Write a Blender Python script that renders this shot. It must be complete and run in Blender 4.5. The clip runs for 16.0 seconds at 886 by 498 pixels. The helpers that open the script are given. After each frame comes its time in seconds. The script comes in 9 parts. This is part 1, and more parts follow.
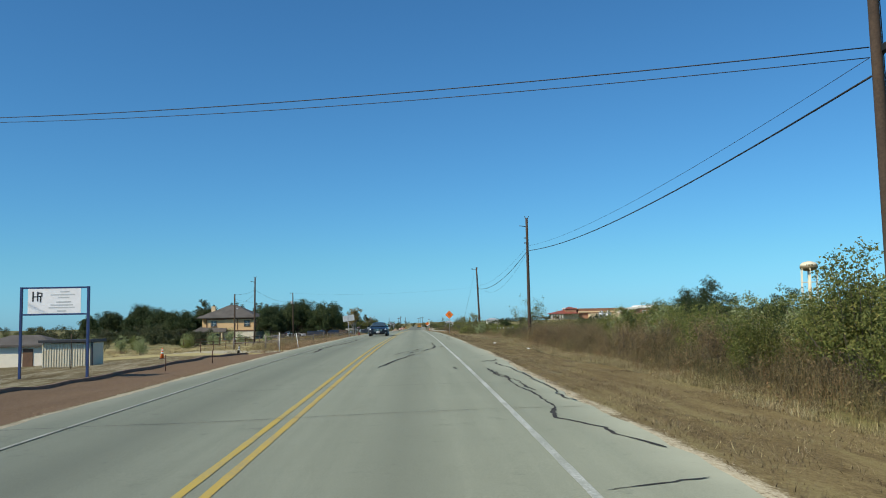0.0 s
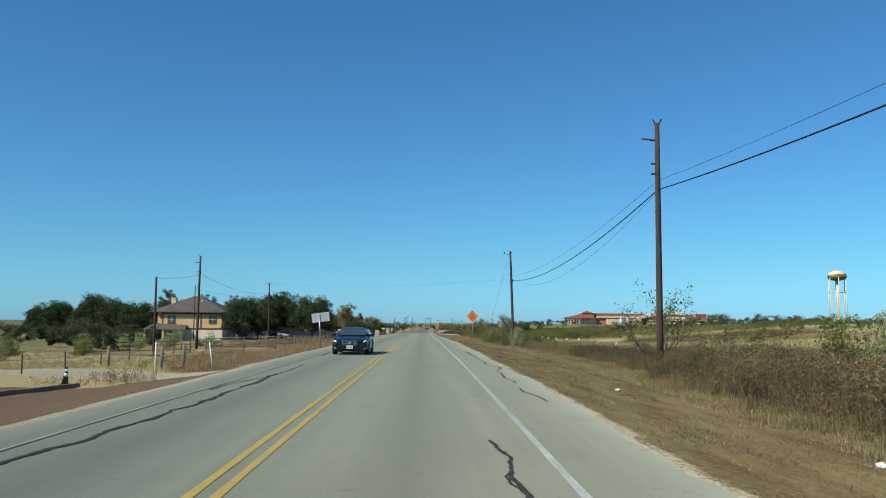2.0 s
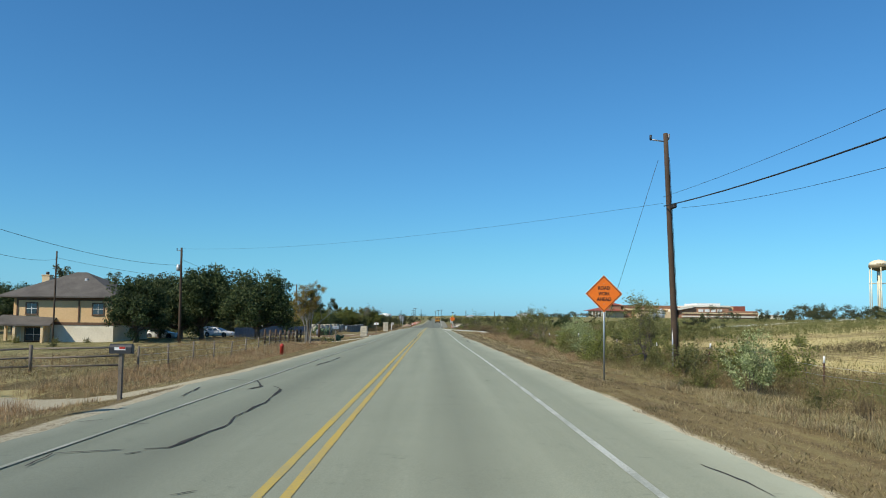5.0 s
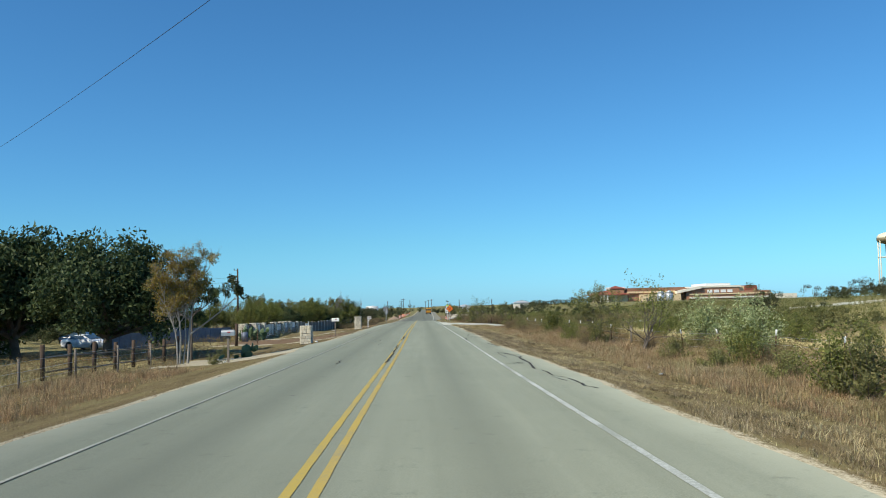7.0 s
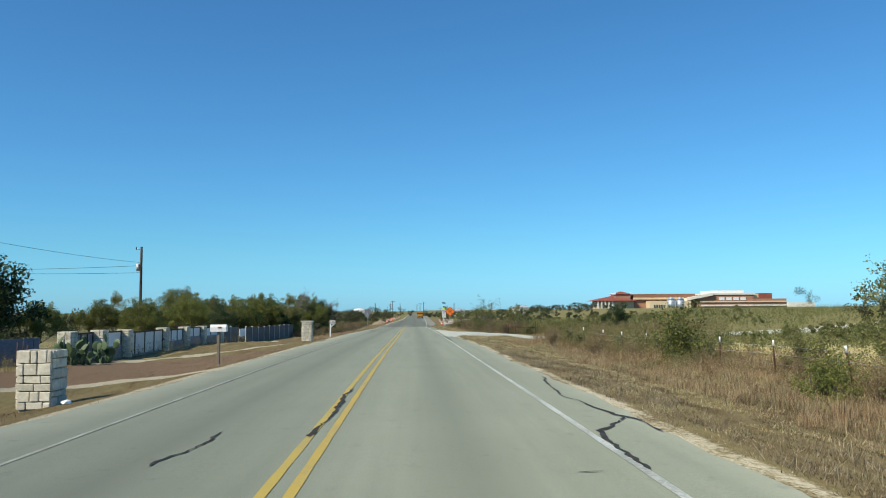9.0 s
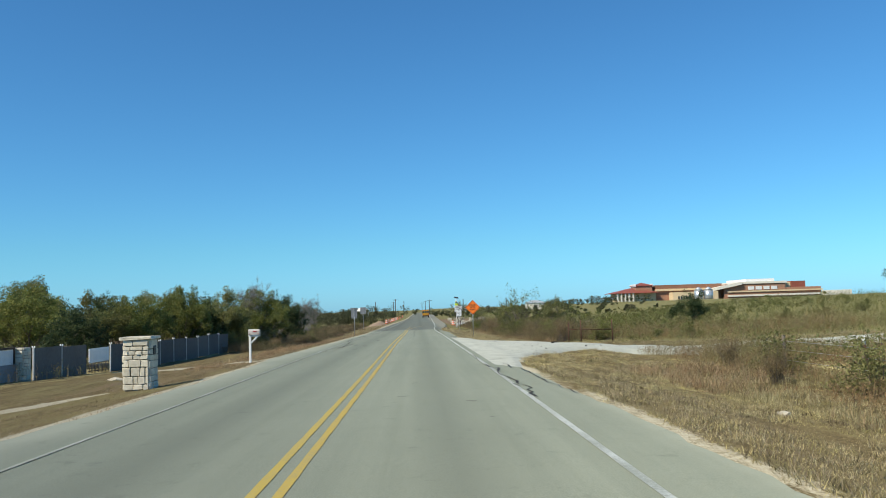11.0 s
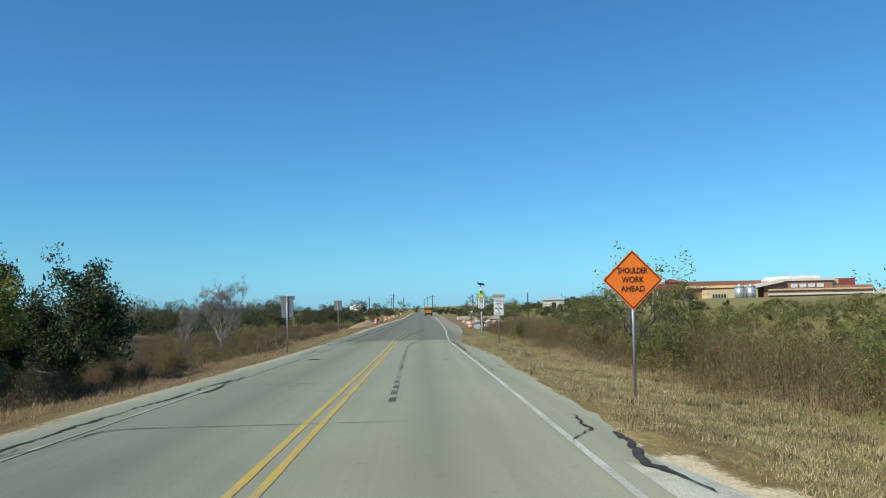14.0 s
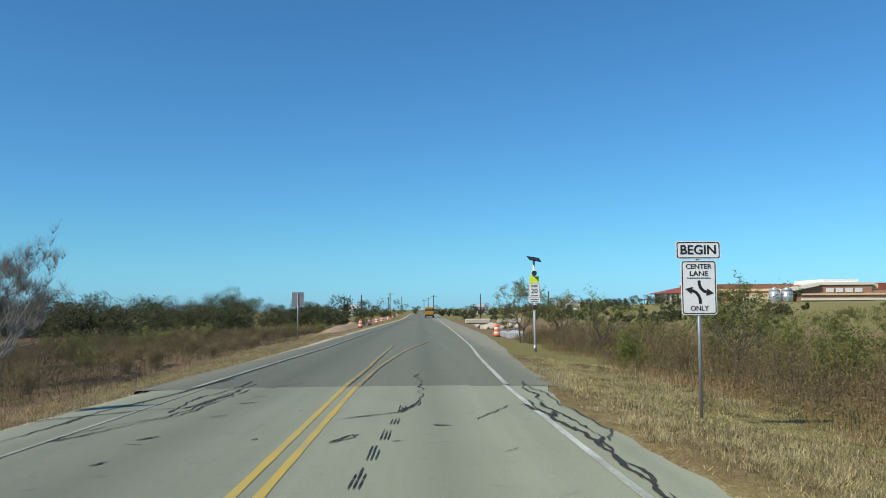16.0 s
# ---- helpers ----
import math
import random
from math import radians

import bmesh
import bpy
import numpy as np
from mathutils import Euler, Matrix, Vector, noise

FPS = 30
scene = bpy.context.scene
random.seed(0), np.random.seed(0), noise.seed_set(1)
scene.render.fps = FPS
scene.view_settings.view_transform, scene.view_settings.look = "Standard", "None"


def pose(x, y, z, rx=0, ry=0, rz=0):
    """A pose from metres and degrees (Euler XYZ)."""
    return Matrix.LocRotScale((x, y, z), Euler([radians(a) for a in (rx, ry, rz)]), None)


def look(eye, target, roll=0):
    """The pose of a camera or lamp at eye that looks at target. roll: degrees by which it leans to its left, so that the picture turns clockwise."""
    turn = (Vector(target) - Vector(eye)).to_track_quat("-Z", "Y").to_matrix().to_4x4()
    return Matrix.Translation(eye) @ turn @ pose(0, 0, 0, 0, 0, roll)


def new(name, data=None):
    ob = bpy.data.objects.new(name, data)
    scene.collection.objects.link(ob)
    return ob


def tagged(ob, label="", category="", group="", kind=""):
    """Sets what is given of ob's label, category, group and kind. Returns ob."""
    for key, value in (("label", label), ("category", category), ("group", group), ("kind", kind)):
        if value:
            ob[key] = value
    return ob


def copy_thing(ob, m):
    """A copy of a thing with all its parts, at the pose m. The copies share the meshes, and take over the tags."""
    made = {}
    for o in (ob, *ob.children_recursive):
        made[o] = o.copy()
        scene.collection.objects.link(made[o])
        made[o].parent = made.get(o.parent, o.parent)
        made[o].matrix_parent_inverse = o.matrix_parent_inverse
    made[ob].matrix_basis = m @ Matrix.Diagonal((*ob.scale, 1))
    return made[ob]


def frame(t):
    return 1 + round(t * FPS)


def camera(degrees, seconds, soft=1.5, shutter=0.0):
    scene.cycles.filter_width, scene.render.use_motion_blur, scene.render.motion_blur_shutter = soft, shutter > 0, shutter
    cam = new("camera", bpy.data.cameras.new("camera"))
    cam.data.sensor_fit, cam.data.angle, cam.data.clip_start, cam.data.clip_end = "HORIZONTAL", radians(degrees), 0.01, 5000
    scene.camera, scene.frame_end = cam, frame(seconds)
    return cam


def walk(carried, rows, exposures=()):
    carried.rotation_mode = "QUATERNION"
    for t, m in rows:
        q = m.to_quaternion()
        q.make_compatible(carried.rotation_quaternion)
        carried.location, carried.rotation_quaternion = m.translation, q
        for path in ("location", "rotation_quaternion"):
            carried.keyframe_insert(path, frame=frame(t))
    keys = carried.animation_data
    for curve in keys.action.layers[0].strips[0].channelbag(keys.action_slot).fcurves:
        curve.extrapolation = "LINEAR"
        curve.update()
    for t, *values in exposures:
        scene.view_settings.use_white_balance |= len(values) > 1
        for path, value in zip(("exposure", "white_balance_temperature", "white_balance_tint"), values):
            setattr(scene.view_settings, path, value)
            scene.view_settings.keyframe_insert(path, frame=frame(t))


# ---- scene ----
cam = camera(57.0, 16.0, soft=1.0)
PATH = [
    (0, pose(2.058, -0.000, 1.622, 95.095, 1.083, -1.915)),
    (0.5, pose(2.082, 9.713, 1.715, 95.189, 0.825, -1.884)),
    (1, pose(2.085, 19.489, 1.810, 95.556, -0.030, -1.774)),
    (1.5, pose(2.036, 29.308, 1.925, 95.630, -0.779, -1.704)),
    (2, pose(2.009, 39.201, 1.978, 95.162, -0.535, -1.400)),
    (2.5, pose(2.017, 48.845, 1.962, 94.898, -0.501, -1.194)),
    (3, pose(1.939, 58.635, 1.967, 94.957, -0.966, -1.122)),
    (3.5, pose(1.850, 68.410, 1.969, 94.918, -1.234, -0.989)),
    (4, pose(1.745, 78.435, 1.956, 94.775, -0.918, -0.916)),
    (4.5, pose(1.587, 88.659, 1.919, 94.538, -0.746, -0.796)),
    (5, pose(1.409, 98.962, 1.896, 94.641, -0.637, -0.772)),
    (5.2, pose(1.339, 103.053, 1.870, 94.725, -0.462, -0.717)),
    (7.3, pose(1.101, 148.593, 1.546, 93.949, 1.396, -1.578)),
    (7.5, pose(1.097, 152.504, 1.516, 93.996, 1.197, -1.728)),
    (8, pose(1.103, 162.089, 1.425, 94.111, 1.103, -2.139)),
    (8.5, pose(1.149, 171.552, 1.323, 94.283, 0.782, -2.180)),
    (9, pose(1.236, 181.017, 1.264, 94.286, 0.364, -2.135)),
    (9.2, pose(1.266, 184.810, 1.253, 94.265, 0.398, -2.151)),
    (11.3, pose(1.470, 224.337, 1.022, 94.160, 1.854, -1.747)),
    (11.5, pose(1.476, 227.834, 0.989, 94.150, 1.796, -1.772)),
    (12, pose(1.497, 236.593, 0.902, 94.070, 1.304, -1.987)),
    (12.5, pose(1.546, 245.394, 0.835, 94.205, 1.185, -2.014)),
    (13, pose(1.574, 254.056, 0.786, 94.311, 0.904, -1.910)),
    (13.5, pose(1.620, 262.840, 0.727, 94.215, 1.251, -1.731)),
    (14, pose(1.664, 271.649, 0.615, 94.038, 1.284, -1.635)),
    (14.5, pose(1.707, 280.497, 0.507, 94.140, 1.434, -1.565)),
    (15, pose(1.665, 289.740, 0.393, 94.258, 1.198, -1.549)),
    (15.5, pose(1.608, 299.223, 0.262, 94.197, 0.881, -1.592)),
    (16, pose(1.572, 309.101, 0.129, 94.197, 0.508, -1.684)),
]
EXPOSURES = [(0.0, -0.07), (5.0, 0.03), (7.5, 0.14), (12.5, 0.12), (16.0, 0.05)]
walk(cam, PATH, EXPOSURES)

# ---- light: clear late-autumn afternoon, sun to the left and a little behind ----
SUN_EL, SUN_AZ = 42.0, 234.0          # degrees; azimuth clockwise from +y
world = bpy.data.worlds.new("sky")
scene.world = world
world.use_nodes = True
wn = world.node_tree.nodes
wl = world.node_tree.links
wn.clear()
sky = wn.new("ShaderNodeTexSky")
sky.sky_type, sky.sun_disc = "NISHITA", False
sky.sun_elevation, sky.sun_rotation = radians(SUN_EL), radians(SUN_AZ)
sky.altitude, sky.air_density, sky.dust_density, sky.ozone_density = 150.0, 1.0, 0.3, 3.0
bg = wn.new("ShaderNodeBackground")
bg.inputs["Strength"].default_value = 0.115
wo = wn.new("ShaderNodeOutputWorld")
tint = wn.new("ShaderNodeMix")                # clear dry air: deep blue
tint.data_type, tint.blend_type = "RGBA", "MULTIPLY"
tint.inputs[0].default_value = 1.0
haze = wn.new("ShaderNodeMix")                # paler, bluer air in the last degrees above the horizon
haze.data_type = "RGBA"
haze.inputs[6].default_value = (0.355, 0.80, 1.40, 1.0)
haze.inputs[7].default_value = (0.375, 0.81, 1.07, 1.0)
sky_co = wn.new("ShaderNodeTexCoord")
sky_xyz = wn.new("ShaderNodeSeparateXYZ")
sky_rise = wn.new("ShaderNodeMapRange")
sky_rise.interpolation_type = "SMOOTHSTEP"
sky_rise.inputs["From Min"].default_value, sky_rise.inputs["From Max"].default_value = -0.02, 0.085
wl.new(sky_co.outputs["Generated"], sky_xyz.inputs[0])
wl.new(sky_xyz.outputs["Z"], sky_rise.inputs["Value"])
wl.new(sky_rise.outputs["Result"], haze.inputs[0])
wl.new(haze.outputs[2], tint.inputs[7])
wl.new(sky.outputs["Color"], tint.inputs[6])
wl.new(tint.outputs[2], bg.inputs["Color"])
wl.new(bg.outputs["Background"], wo.inputs["Surface"])
sun_data = bpy.data.lights.new("sun", "SUN")
sun_data.energy, sun_data.angle, sun_data.color = 4.9, radians(0.55), (1.0, 0.91, 0.73)
sun = new("sun", sun_data)
az, el = radians(SUN_AZ), radians(SUN_EL)
to_sun = Vector((math.sin(az) * math.cos(el), math.cos(az) * math.cos(el), math.sin(el)))
sun.matrix_basis = look((0, 0, 60), Vector((0, 0, 60)) - to_sun)


# ---- materials ----
def nodes_of(name):
    m = bpy.data.materials.new(name)
    m.use_nodes = True
    nt = m.node_tree
    return m, nt.nodes, nt.links, nt.nodes["Principled BSDF"]


def ramp(nodes, stops):
    r = nodes.new("ShaderNodeValToRGB")
    e = r.color_ramp.elements
    while len(e) < len(stops):
        e.new(0.5)
    for el_, (p, col) in zip(e, stops):
        el_.position, el_.color = p, (*col, 1.0)
    return r


def noise_node(nodes, links, coord, scale, detail=4.0, rough=0.55):
    n = nodes.new("ShaderNodeTexNoise")
    n.inputs["Scale"].default_value = scale
    n.inputs["Detail"].default_value = detail
    n.inputs["Roughness"].default_value = rough
    links.new(coord, n.inputs["Vector"])
    return n


def mixc(nodes, links, fac, a, b, blend="MIX"):
    m = nodes.new("ShaderNodeMix")
    m.data_type, m.blend_type = "RGBA", blend
    for sock, v in ((m.inputs[0], fac), (m.inputs[6], a), (m.inputs[7], b)):
        if isinstance(v, bpy.types.NodeSocket):
            links.new(v, sock)
        elif isinstance(v, (tuple, list)):
            sock.default_value = (*v, 1.0)
        else:
            sock.default_value = v
    return m.outputs[2]


def mathn(nodes, links, op, a, b=0.0, clamp=False):
    m = nodes.new("ShaderNodeMath")
    m.operation, m.use_clamp = op, clamp
    for sock, v in zip(m.inputs, (a, b)):
        if isinstance(v, bpy.types.NodeSocket):
            links.new(v, sock)
        else:
            sock.default_value = v
    return m.outputs[0]


def surf(name, dark, light, fine=12.0, coarse=1.2, rough=0.8, metal=0.0, bump=0.15, stain=None, stain_amount=0.35, spec=0.4, per_object=0.0, dist=0.01):
    """A surface with grain and larger blotches; optional stain colour; per_object: value shift from thing to thing."""
    m, n, l, b = nodes_of(name)
    tc = n.new("ShaderNodeTexCoord").outputs["Object"]
    f = noise_node(n, l, tc, fine, 5.0)
    c = noise_node(n, l, tc, coarse, 3.0)
    both = mathn(n, l, "ADD", mathn(n, l, "MULTIPLY", f.outputs[0], 0.5), mathn(n, l, "MULTIPLY", c.outputs[0], 0.5))
    r = ramp(n, [(0.32, dark), (0.68, light)])
    l.new(both, r.inputs[0])
    col = r.outputs[0]
    if stain:
        s = noise_node(n, l, tc, coarse * 2.3, 6.0, 0.65)
        k = ramp(n, [(0.52, (0, 0, 0)), (0.72, (stain_amount,) * 3)])
        l.new(s.outputs[0], k.inputs[0])
        col = mixc(n, l, k.outputs[0], col, stain)
    if per_object:
        oi = n.new("ShaderNodeObjectInfo")
        v = mathn(n, l, "ADD", mathn(n, l, "MULTIPLY", oi.outputs["Random"], 2 * per_object), 1 - per_object)
        h = n.new("ShaderNodeHueSaturation")
        l.new(v, h.inputs["Value"])
        l.new(col, h.inputs["Color"])
        col = h.outputs[0]
    l.new(col, b.inputs["Base Color"])
    b.inputs["Roughness"].default_value = rough
    b.inputs["Metallic"].default_value = metal
    b.inputs["Specular IOR Level"].default_value = spec
    if bump:
        bp = n.new("ShaderNodeBump")
        bp.inputs["Strength"].default_value = bump
        bp.inputs["Distance"].default_value = dist
        l.new(f.outputs[0], bp.inputs["Height"])
        l.new(bp.outputs[0], b.inputs["Normal"])
    return m


def leafy(name, stops, rough=0.65, through_light=0.25, per_object=0.12, drift=None, patch=0.16, amount=0.8, stretch=1.0, drift2=None):
    """Leaves, blades and twigs: one tone per island; drift: a second tint that comes in patches of ground."""
    m, n, l, b = nodes_of(name)
    g = n.new("ShaderNodeNewGeometry")
    r = ramp(n, stops)
    l.new(g.outputs["Random Per Island"], r.inputs[0])
    oi = n.new("ShaderNodeObjectInfo")
    v = mathn(n, l, "ADD", mathn(n, l, "MULTIPLY", oi.outputs["Random"], 2 * per_object), 1 - per_object)
    h = n.new("ShaderNodeHueSaturation")
    l.new(v, h.inputs["Value"])
    tone = r.outputs[0]
    if drift:
        mp = n.new("ShaderNodeMapping")
        mp.inputs["Scale"].default_value = (1.0, stretch, 1.0)
        l.new(n.new("ShaderNodeTexCoord").outputs["Object"], mp.inputs["Vector"])
        pn = noise_node(n, l, mp.outputs[0], patch, 5.0, 0.65)
        k = ramp(n, [(0.44, (0, 0, 0)), (0.58, (amount,) * 3)])
        l.new(pn.outputs[0], k.inputs[0])
        lum = mathn(n, l, "ADD", mathn(n, l, "MULTIPLY", g.outputs["Random Per Island"], 0.9), 0.55)
        dv = n.new("ShaderNodeHueSaturation")
        dv.inputs["Color"].default_value = (*drift, 1.0)
        l.new(lum, dv.inputs["Value"])
        tone = mixc(n, l, k.outputs[0], tone, dv.outputs[0])
        if drift2:
            pn2 = noise_node(n, l, mp.outputs[0], patch * 2.7, 4.0, 0.6)
            k2 = ramp(n, [(0.50, (0, 0, 0)), (0.62, (amount,) * 3)])
            l.new(pn2.outputs[0], k2.inputs[0])
            dv2 = n.new("ShaderNodeHueSaturation")
            dv2.inputs["Color"].default_value = (*drift2, 1.0)
            l.new(lum, dv2.inputs["Value"])
            tone = mixc(n, l, k2.outputs[0], tone, dv2.outputs[0])
    l.new(tone, h.inputs["Color"])
    l.new(h.outputs[0], b.inputs["Base Color"])
    b.inputs["Roughness"].default_value = rough
    b.inputs["Specular IOR Level"].default_value = 0.25
    if through_light:
        t = n.new("ShaderNodeBsdfTranslucent")
        l.new(h.outputs[0], t.inputs["Color"])
        mx = n.new("ShaderNodeMixShader")
        mx.inputs[0].default_value = through_light
        out = n["Material Output"]
        l.new(b.outputs[0], mx.inputs[1])
        l.new(t.outputs[0], mx.inputs[2])
        l.new(mx.outputs[0], out.inputs["Surface"])
    return m


def pavement_material(name, dark, light, sealed, bleach):
    """Worn chip-seal: aggregate grain, long wheel-path streaks, oil stains, bleached edges."""
    m, n, l, b = nodes_of(name)
    tc = n.new("ShaderNodeTexCoord").outputs["Object"]
    grain = noise_node(n, l, tc, 60.0, 3.0, 0.7)
    stretch = n.new("ShaderNodeMapping")
    stretch.inputs["Scale"].default_value = (1.3, 0.035, 1.0)
    l.new(tc, stretch.inputs["Vector"])
    streak = noise_node(n, l, stretch.outputs[0], 1.6, 5.0, 0.6)
    blot = noise_node(n, l, tc, 0.35, 4.0, 0.6)
    sep = n.new("ShaderNodeSeparateXYZ")
    l.new(tc, sep.inputs[0])
    base = ramp(n, [(0.35, dark), (0.67, light)])
    mixed = mathn(n, l, "ADD", mathn(n, l, "MULTIPLY", grain.outputs[0], 0.62), mathn(n, l, "MULTIPLY", streak.outputs[0], 0.28))
    mixed = mathn(n, l, "ADD", mixed, mathn(n, l, "MULTIPLY", blot.outputs[0], 0.12))
    l.new(mixed, base.inputs[0])
    col = base.outputs[0]
    # darker wheel paths about 0.95 m either side of each lane's middle
    lane = mathn(n, l, "ABSOLUTE", mathn(n, l, "SUBTRACT", mathn(n, l, "ABSOLUTE", sep.outputs[0]), 1.85))
    path = mathn(n, l, "SUBTRACT", 1.0, mathn(n, l, "MULTIPLY", lane, 1.5), True)
    path = mathn(n, l, "MULTIPLY", path, mathn(n, l, "MULTIPLY", streak.outputs[0], 0.85))
    col = mixc(n, l, path, col, sealed)
    edge = mathn(n, l, "SUBTRACT", mathn(n, l, "ABSOLUTE", mathn(n, l, "SUBTRACT", sep.outputs[0], 0.35)), 3.95, True)
    edge = mathn(n, l, "MULTIPLY", edge, mathn(n, l, "MULTIPLY", blot.outputs[0], 1.9), True)
    col = mixc(n, l, edge, col, bleach)
    # oncoming lane slightly darker, partly lens vignetting put into colour; small dark blemishes everywhere
    lane2 = mathn(n, l, "MULTIPLY", mathn(n, l, "SUBTRACT", 0.3, sep.outputs[0]), 0.5, True)
    col = mixc(n, l, mathn(n, l, "MULTIPLY", lane2, 0.22), col, sealed)
    spot = noise_node(n, l, tc, 2.6, 7.0, 0.72)
    sp = ramp(n, [(0.59, (0, 0, 0)), (0.74, (0.5, 0.5, 0.5))])
    l.new(spot.outputs[0], sp.inputs[0])
    col = mixc(n, l, sp.outputs[0], col, tuple(0.62 * c for c in sealed))
    l.new(col, b.inputs["Base Color"])
    b.inputs["Roughness"].default_value = 0.85
    b.inputs["Diffuse Roughness"].default_value = 1.0
    b.inputs["Specular IOR Level"].default_value = 0.3
    bp = n.new("ShaderNodeBump")
    bp.inputs["Strength"].default_value = 0.5
    bp.inputs["Distance"].default_value = 0.006
    l.new(grain.outputs[0], bp.inputs["Height"])
    l.new(bp.outputs[0], b.inputs["Normal"])
    return m


def ground_material():
    m, n, l, b = nodes_of("ground")
    tc = n.new("ShaderNodeTexCoord").outputs["Object"]
    zone = n.new("ShaderNodeVertexColor")
    zone.layer_name = "zone"
    sep = n.new("ShaderNodeSeparateColor")
    l.new(zone.outputs["Color"], sep.inputs[0])
    thatch_map = n.new("ShaderNodeMapping")
    thatch_map.inputs["Scale"].default_value = (1.0, 0.35, 1.0)
    thatch_map.inputs["Rotation"].default_value = (0, 0, 0.5)
    l.new(tc, thatch_map.inputs["Vector"])
    thatch = noise_node(n, l, thatch_map.outputs[0], 34.0, 4.0, 0.75)
    wide = noise_node(n, l, tc, 7.0, 5.0, 0.7)
    both = mathn(n, l, "ADD", mathn(n, l, "MULTIPLY", thatch.outputs[0], 0.55), mathn(n, l, "MULTIPLY", wide.outputs[0], 0.45))
    fine_mix = n.new("ShaderNodeMath")
    fine_mix.operation = "MULTIPLY_ADD"           # stretches the contrast round its middle
    fine_mix.inputs[1].default_value, fine_mix.inputs[2].default_value = 1.9, -0.45
    l.new(both, fine_mix.inputs[0])
    fine = fine_mix
    along = n.new("ShaderNodeMapping")            # mower and tyre streaks run with the road
    along.inputs["Scale"].default_value = (1.0, 0.14, 1.0)
    l.new(tc, along.inputs["Vector"])
    mid = noise_node(n, l, along.outputs[0], 1.5, 6.0, 0.65)
    big = noise_node(n, l, tc, 0.09, 4.0, 0.6)
    turf = ramp(n, [(0.30, (0.058, 0.043, 0.020)), (0.45, (0.127, 0.095, 0.043)), (0.57, (0.190, 0.153, 0.072)), (0.75, (0.260, 0.216, 0.106))])
    l.new(mathn(n, l, "ADD", mathn(n, l, "MULTIPLY", fine.outputs[0], 0.55), mathn(n, l, "MULTIPLY", mid.outputs[0], 0.45)), turf.inputs[0])
    green = ramp(n, [(0.50, (0, 0, 0)), (0.66, (0.55, 0.55, 0.55))])
    l.new(mathn(n, l, "ADD", mathn(n, l, "MULTIPLY", mid.outputs[0], 0.5), mathn(n, l, "MULTIPLY", big.outputs[0], 0.5)), green.inputs[0])
    col = mixc(n, l, green.outputs[0], turf.outputs[0], (0.19, 0.18, 0.075))

    def cover(weight, stops, c0, sharp=4.0):
        nonlocal col
        w = mathn(n, l, "ADD", weight, mathn(n, l, "MULTIPLY", mathn(n, l, "SUBTRACT", mid.outputs[0], 0.5), 0.9))
        w = mathn(n, l, "ADD", w, mathn(n, l, "MULTIPLY", mathn(n, l, "SUBTRACT", fine.outputs[0], 0.5), 0.7))
        w = mathn(n, l, "MULTIPLY", mathn(n, l, "SUBTRACT", w, 0.4), sharp, True)
        r = ramp(n, stops)
        l.new(fine.outputs[0], r.inputs[0])
        col = mixc(n, l, w, col, r.outputs[0])

    cover(zone.outputs["Alpha"], [(0.3, (0.095, 0.088, 0.033)), (0.7, (0.208, 0.189, 0.078))], 0)
    cover(sep.outputs[2], [(0.3, (0.305, 0.255, 0.112)), (0.7, (0.493, 0.425, 0.209))], 0)
    cover(sep.outputs[1], [(0.3, (0.125, 0.083, 0.050)), (0.7, (0.215, 0.148, 0.092))], 0)
    cover(sep.outputs[0], [(0.3, (0.304, 0.268, 0.186)), (0.7, (0.480, 0.440, 0.327))], 0)
    l.new(col, b.inputs["Base Color"])
    b.inputs["Roughness"].default_value = 0.95
    b.inputs["Diffuse Roughness"].default_value = 1.0
    b.inputs["Specular IOR Level"].default_value = 0.15
    bp = n.new("ShaderNodeBump")
    bp.inputs["Strength"].default_value = 0.6
    bp.inputs["Distance"].default_value = 0.05
    l.new(fine.outputs[0], bp.inputs["Height"])
    l.new(bp.outputs[0], b.inputs["Normal"])
    return m


def worn_paint(name, paint, under, wear=0.6, lo=0.50):
    m, n, l, b = nodes_of(name)
    tc = n.new("ShaderNodeTexCoord").outputs["Object"]
    a = noise_node(n, l, tc, 22.0, 6.0, 0.75)
    s = noise_node(n, l, tc, 0.7, 3.0)
    v = mathn(n, l, "ADD", mathn(n, l, "MULTIPLY", a.outputs[0], 0.6), mathn(n, l, "MULTIPLY", s.outputs[0], 0.4))
    r = ramp(n, [(lo, (0, 0, 0)), (lo + 0.13, (wear,) * 3)])
    l.new(v, r.inputs[0])
    l.new(mixc(n, l, r.outputs[0], paint, under), b.inputs["Base Color"])
    b.inputs["Roughness"].default_value = 0.7
    return m


M_ROAD = pavement_material("chip_seal", (0.148, 0.162, 0.121), (0.258, 0.278, 0.212), (0.110, 0.121, 0.092), (0.31, 0.325, 0.25))
M_ROAD2 = pavement_material("newer_asphalt", (0.094, 0.102, 0.080), (0.152, 0.163, 0.129), (0.076, 0.082, 0.064), (0.20, 0.195, 0.15))
M_FAINT_LINE = worn_paint("faded_road_paint", (0.40, 0.41, 0.36), (0.22, 0.235, 0.18), 0.9, 0.41)
M_FADED_YELLOW = worn_paint("faded_yellow_paint", (0.40, 0.29, 0.08), (0.18, 0.165, 0.12), 0.9, 0.42)
M_GROUND = ground_material()
M_YELLOW = worn_paint("yellow_paint", (0.48, 0.345, 0.06), (0.29, 0.265, 0.16), 0.75, 0.47)
M_YELLOW_OLD = worn_paint("dull_yellow_paint", (0.47, 0.345, 0.06), (0.30, 0.275, 0.15), 0.7, 0.47)
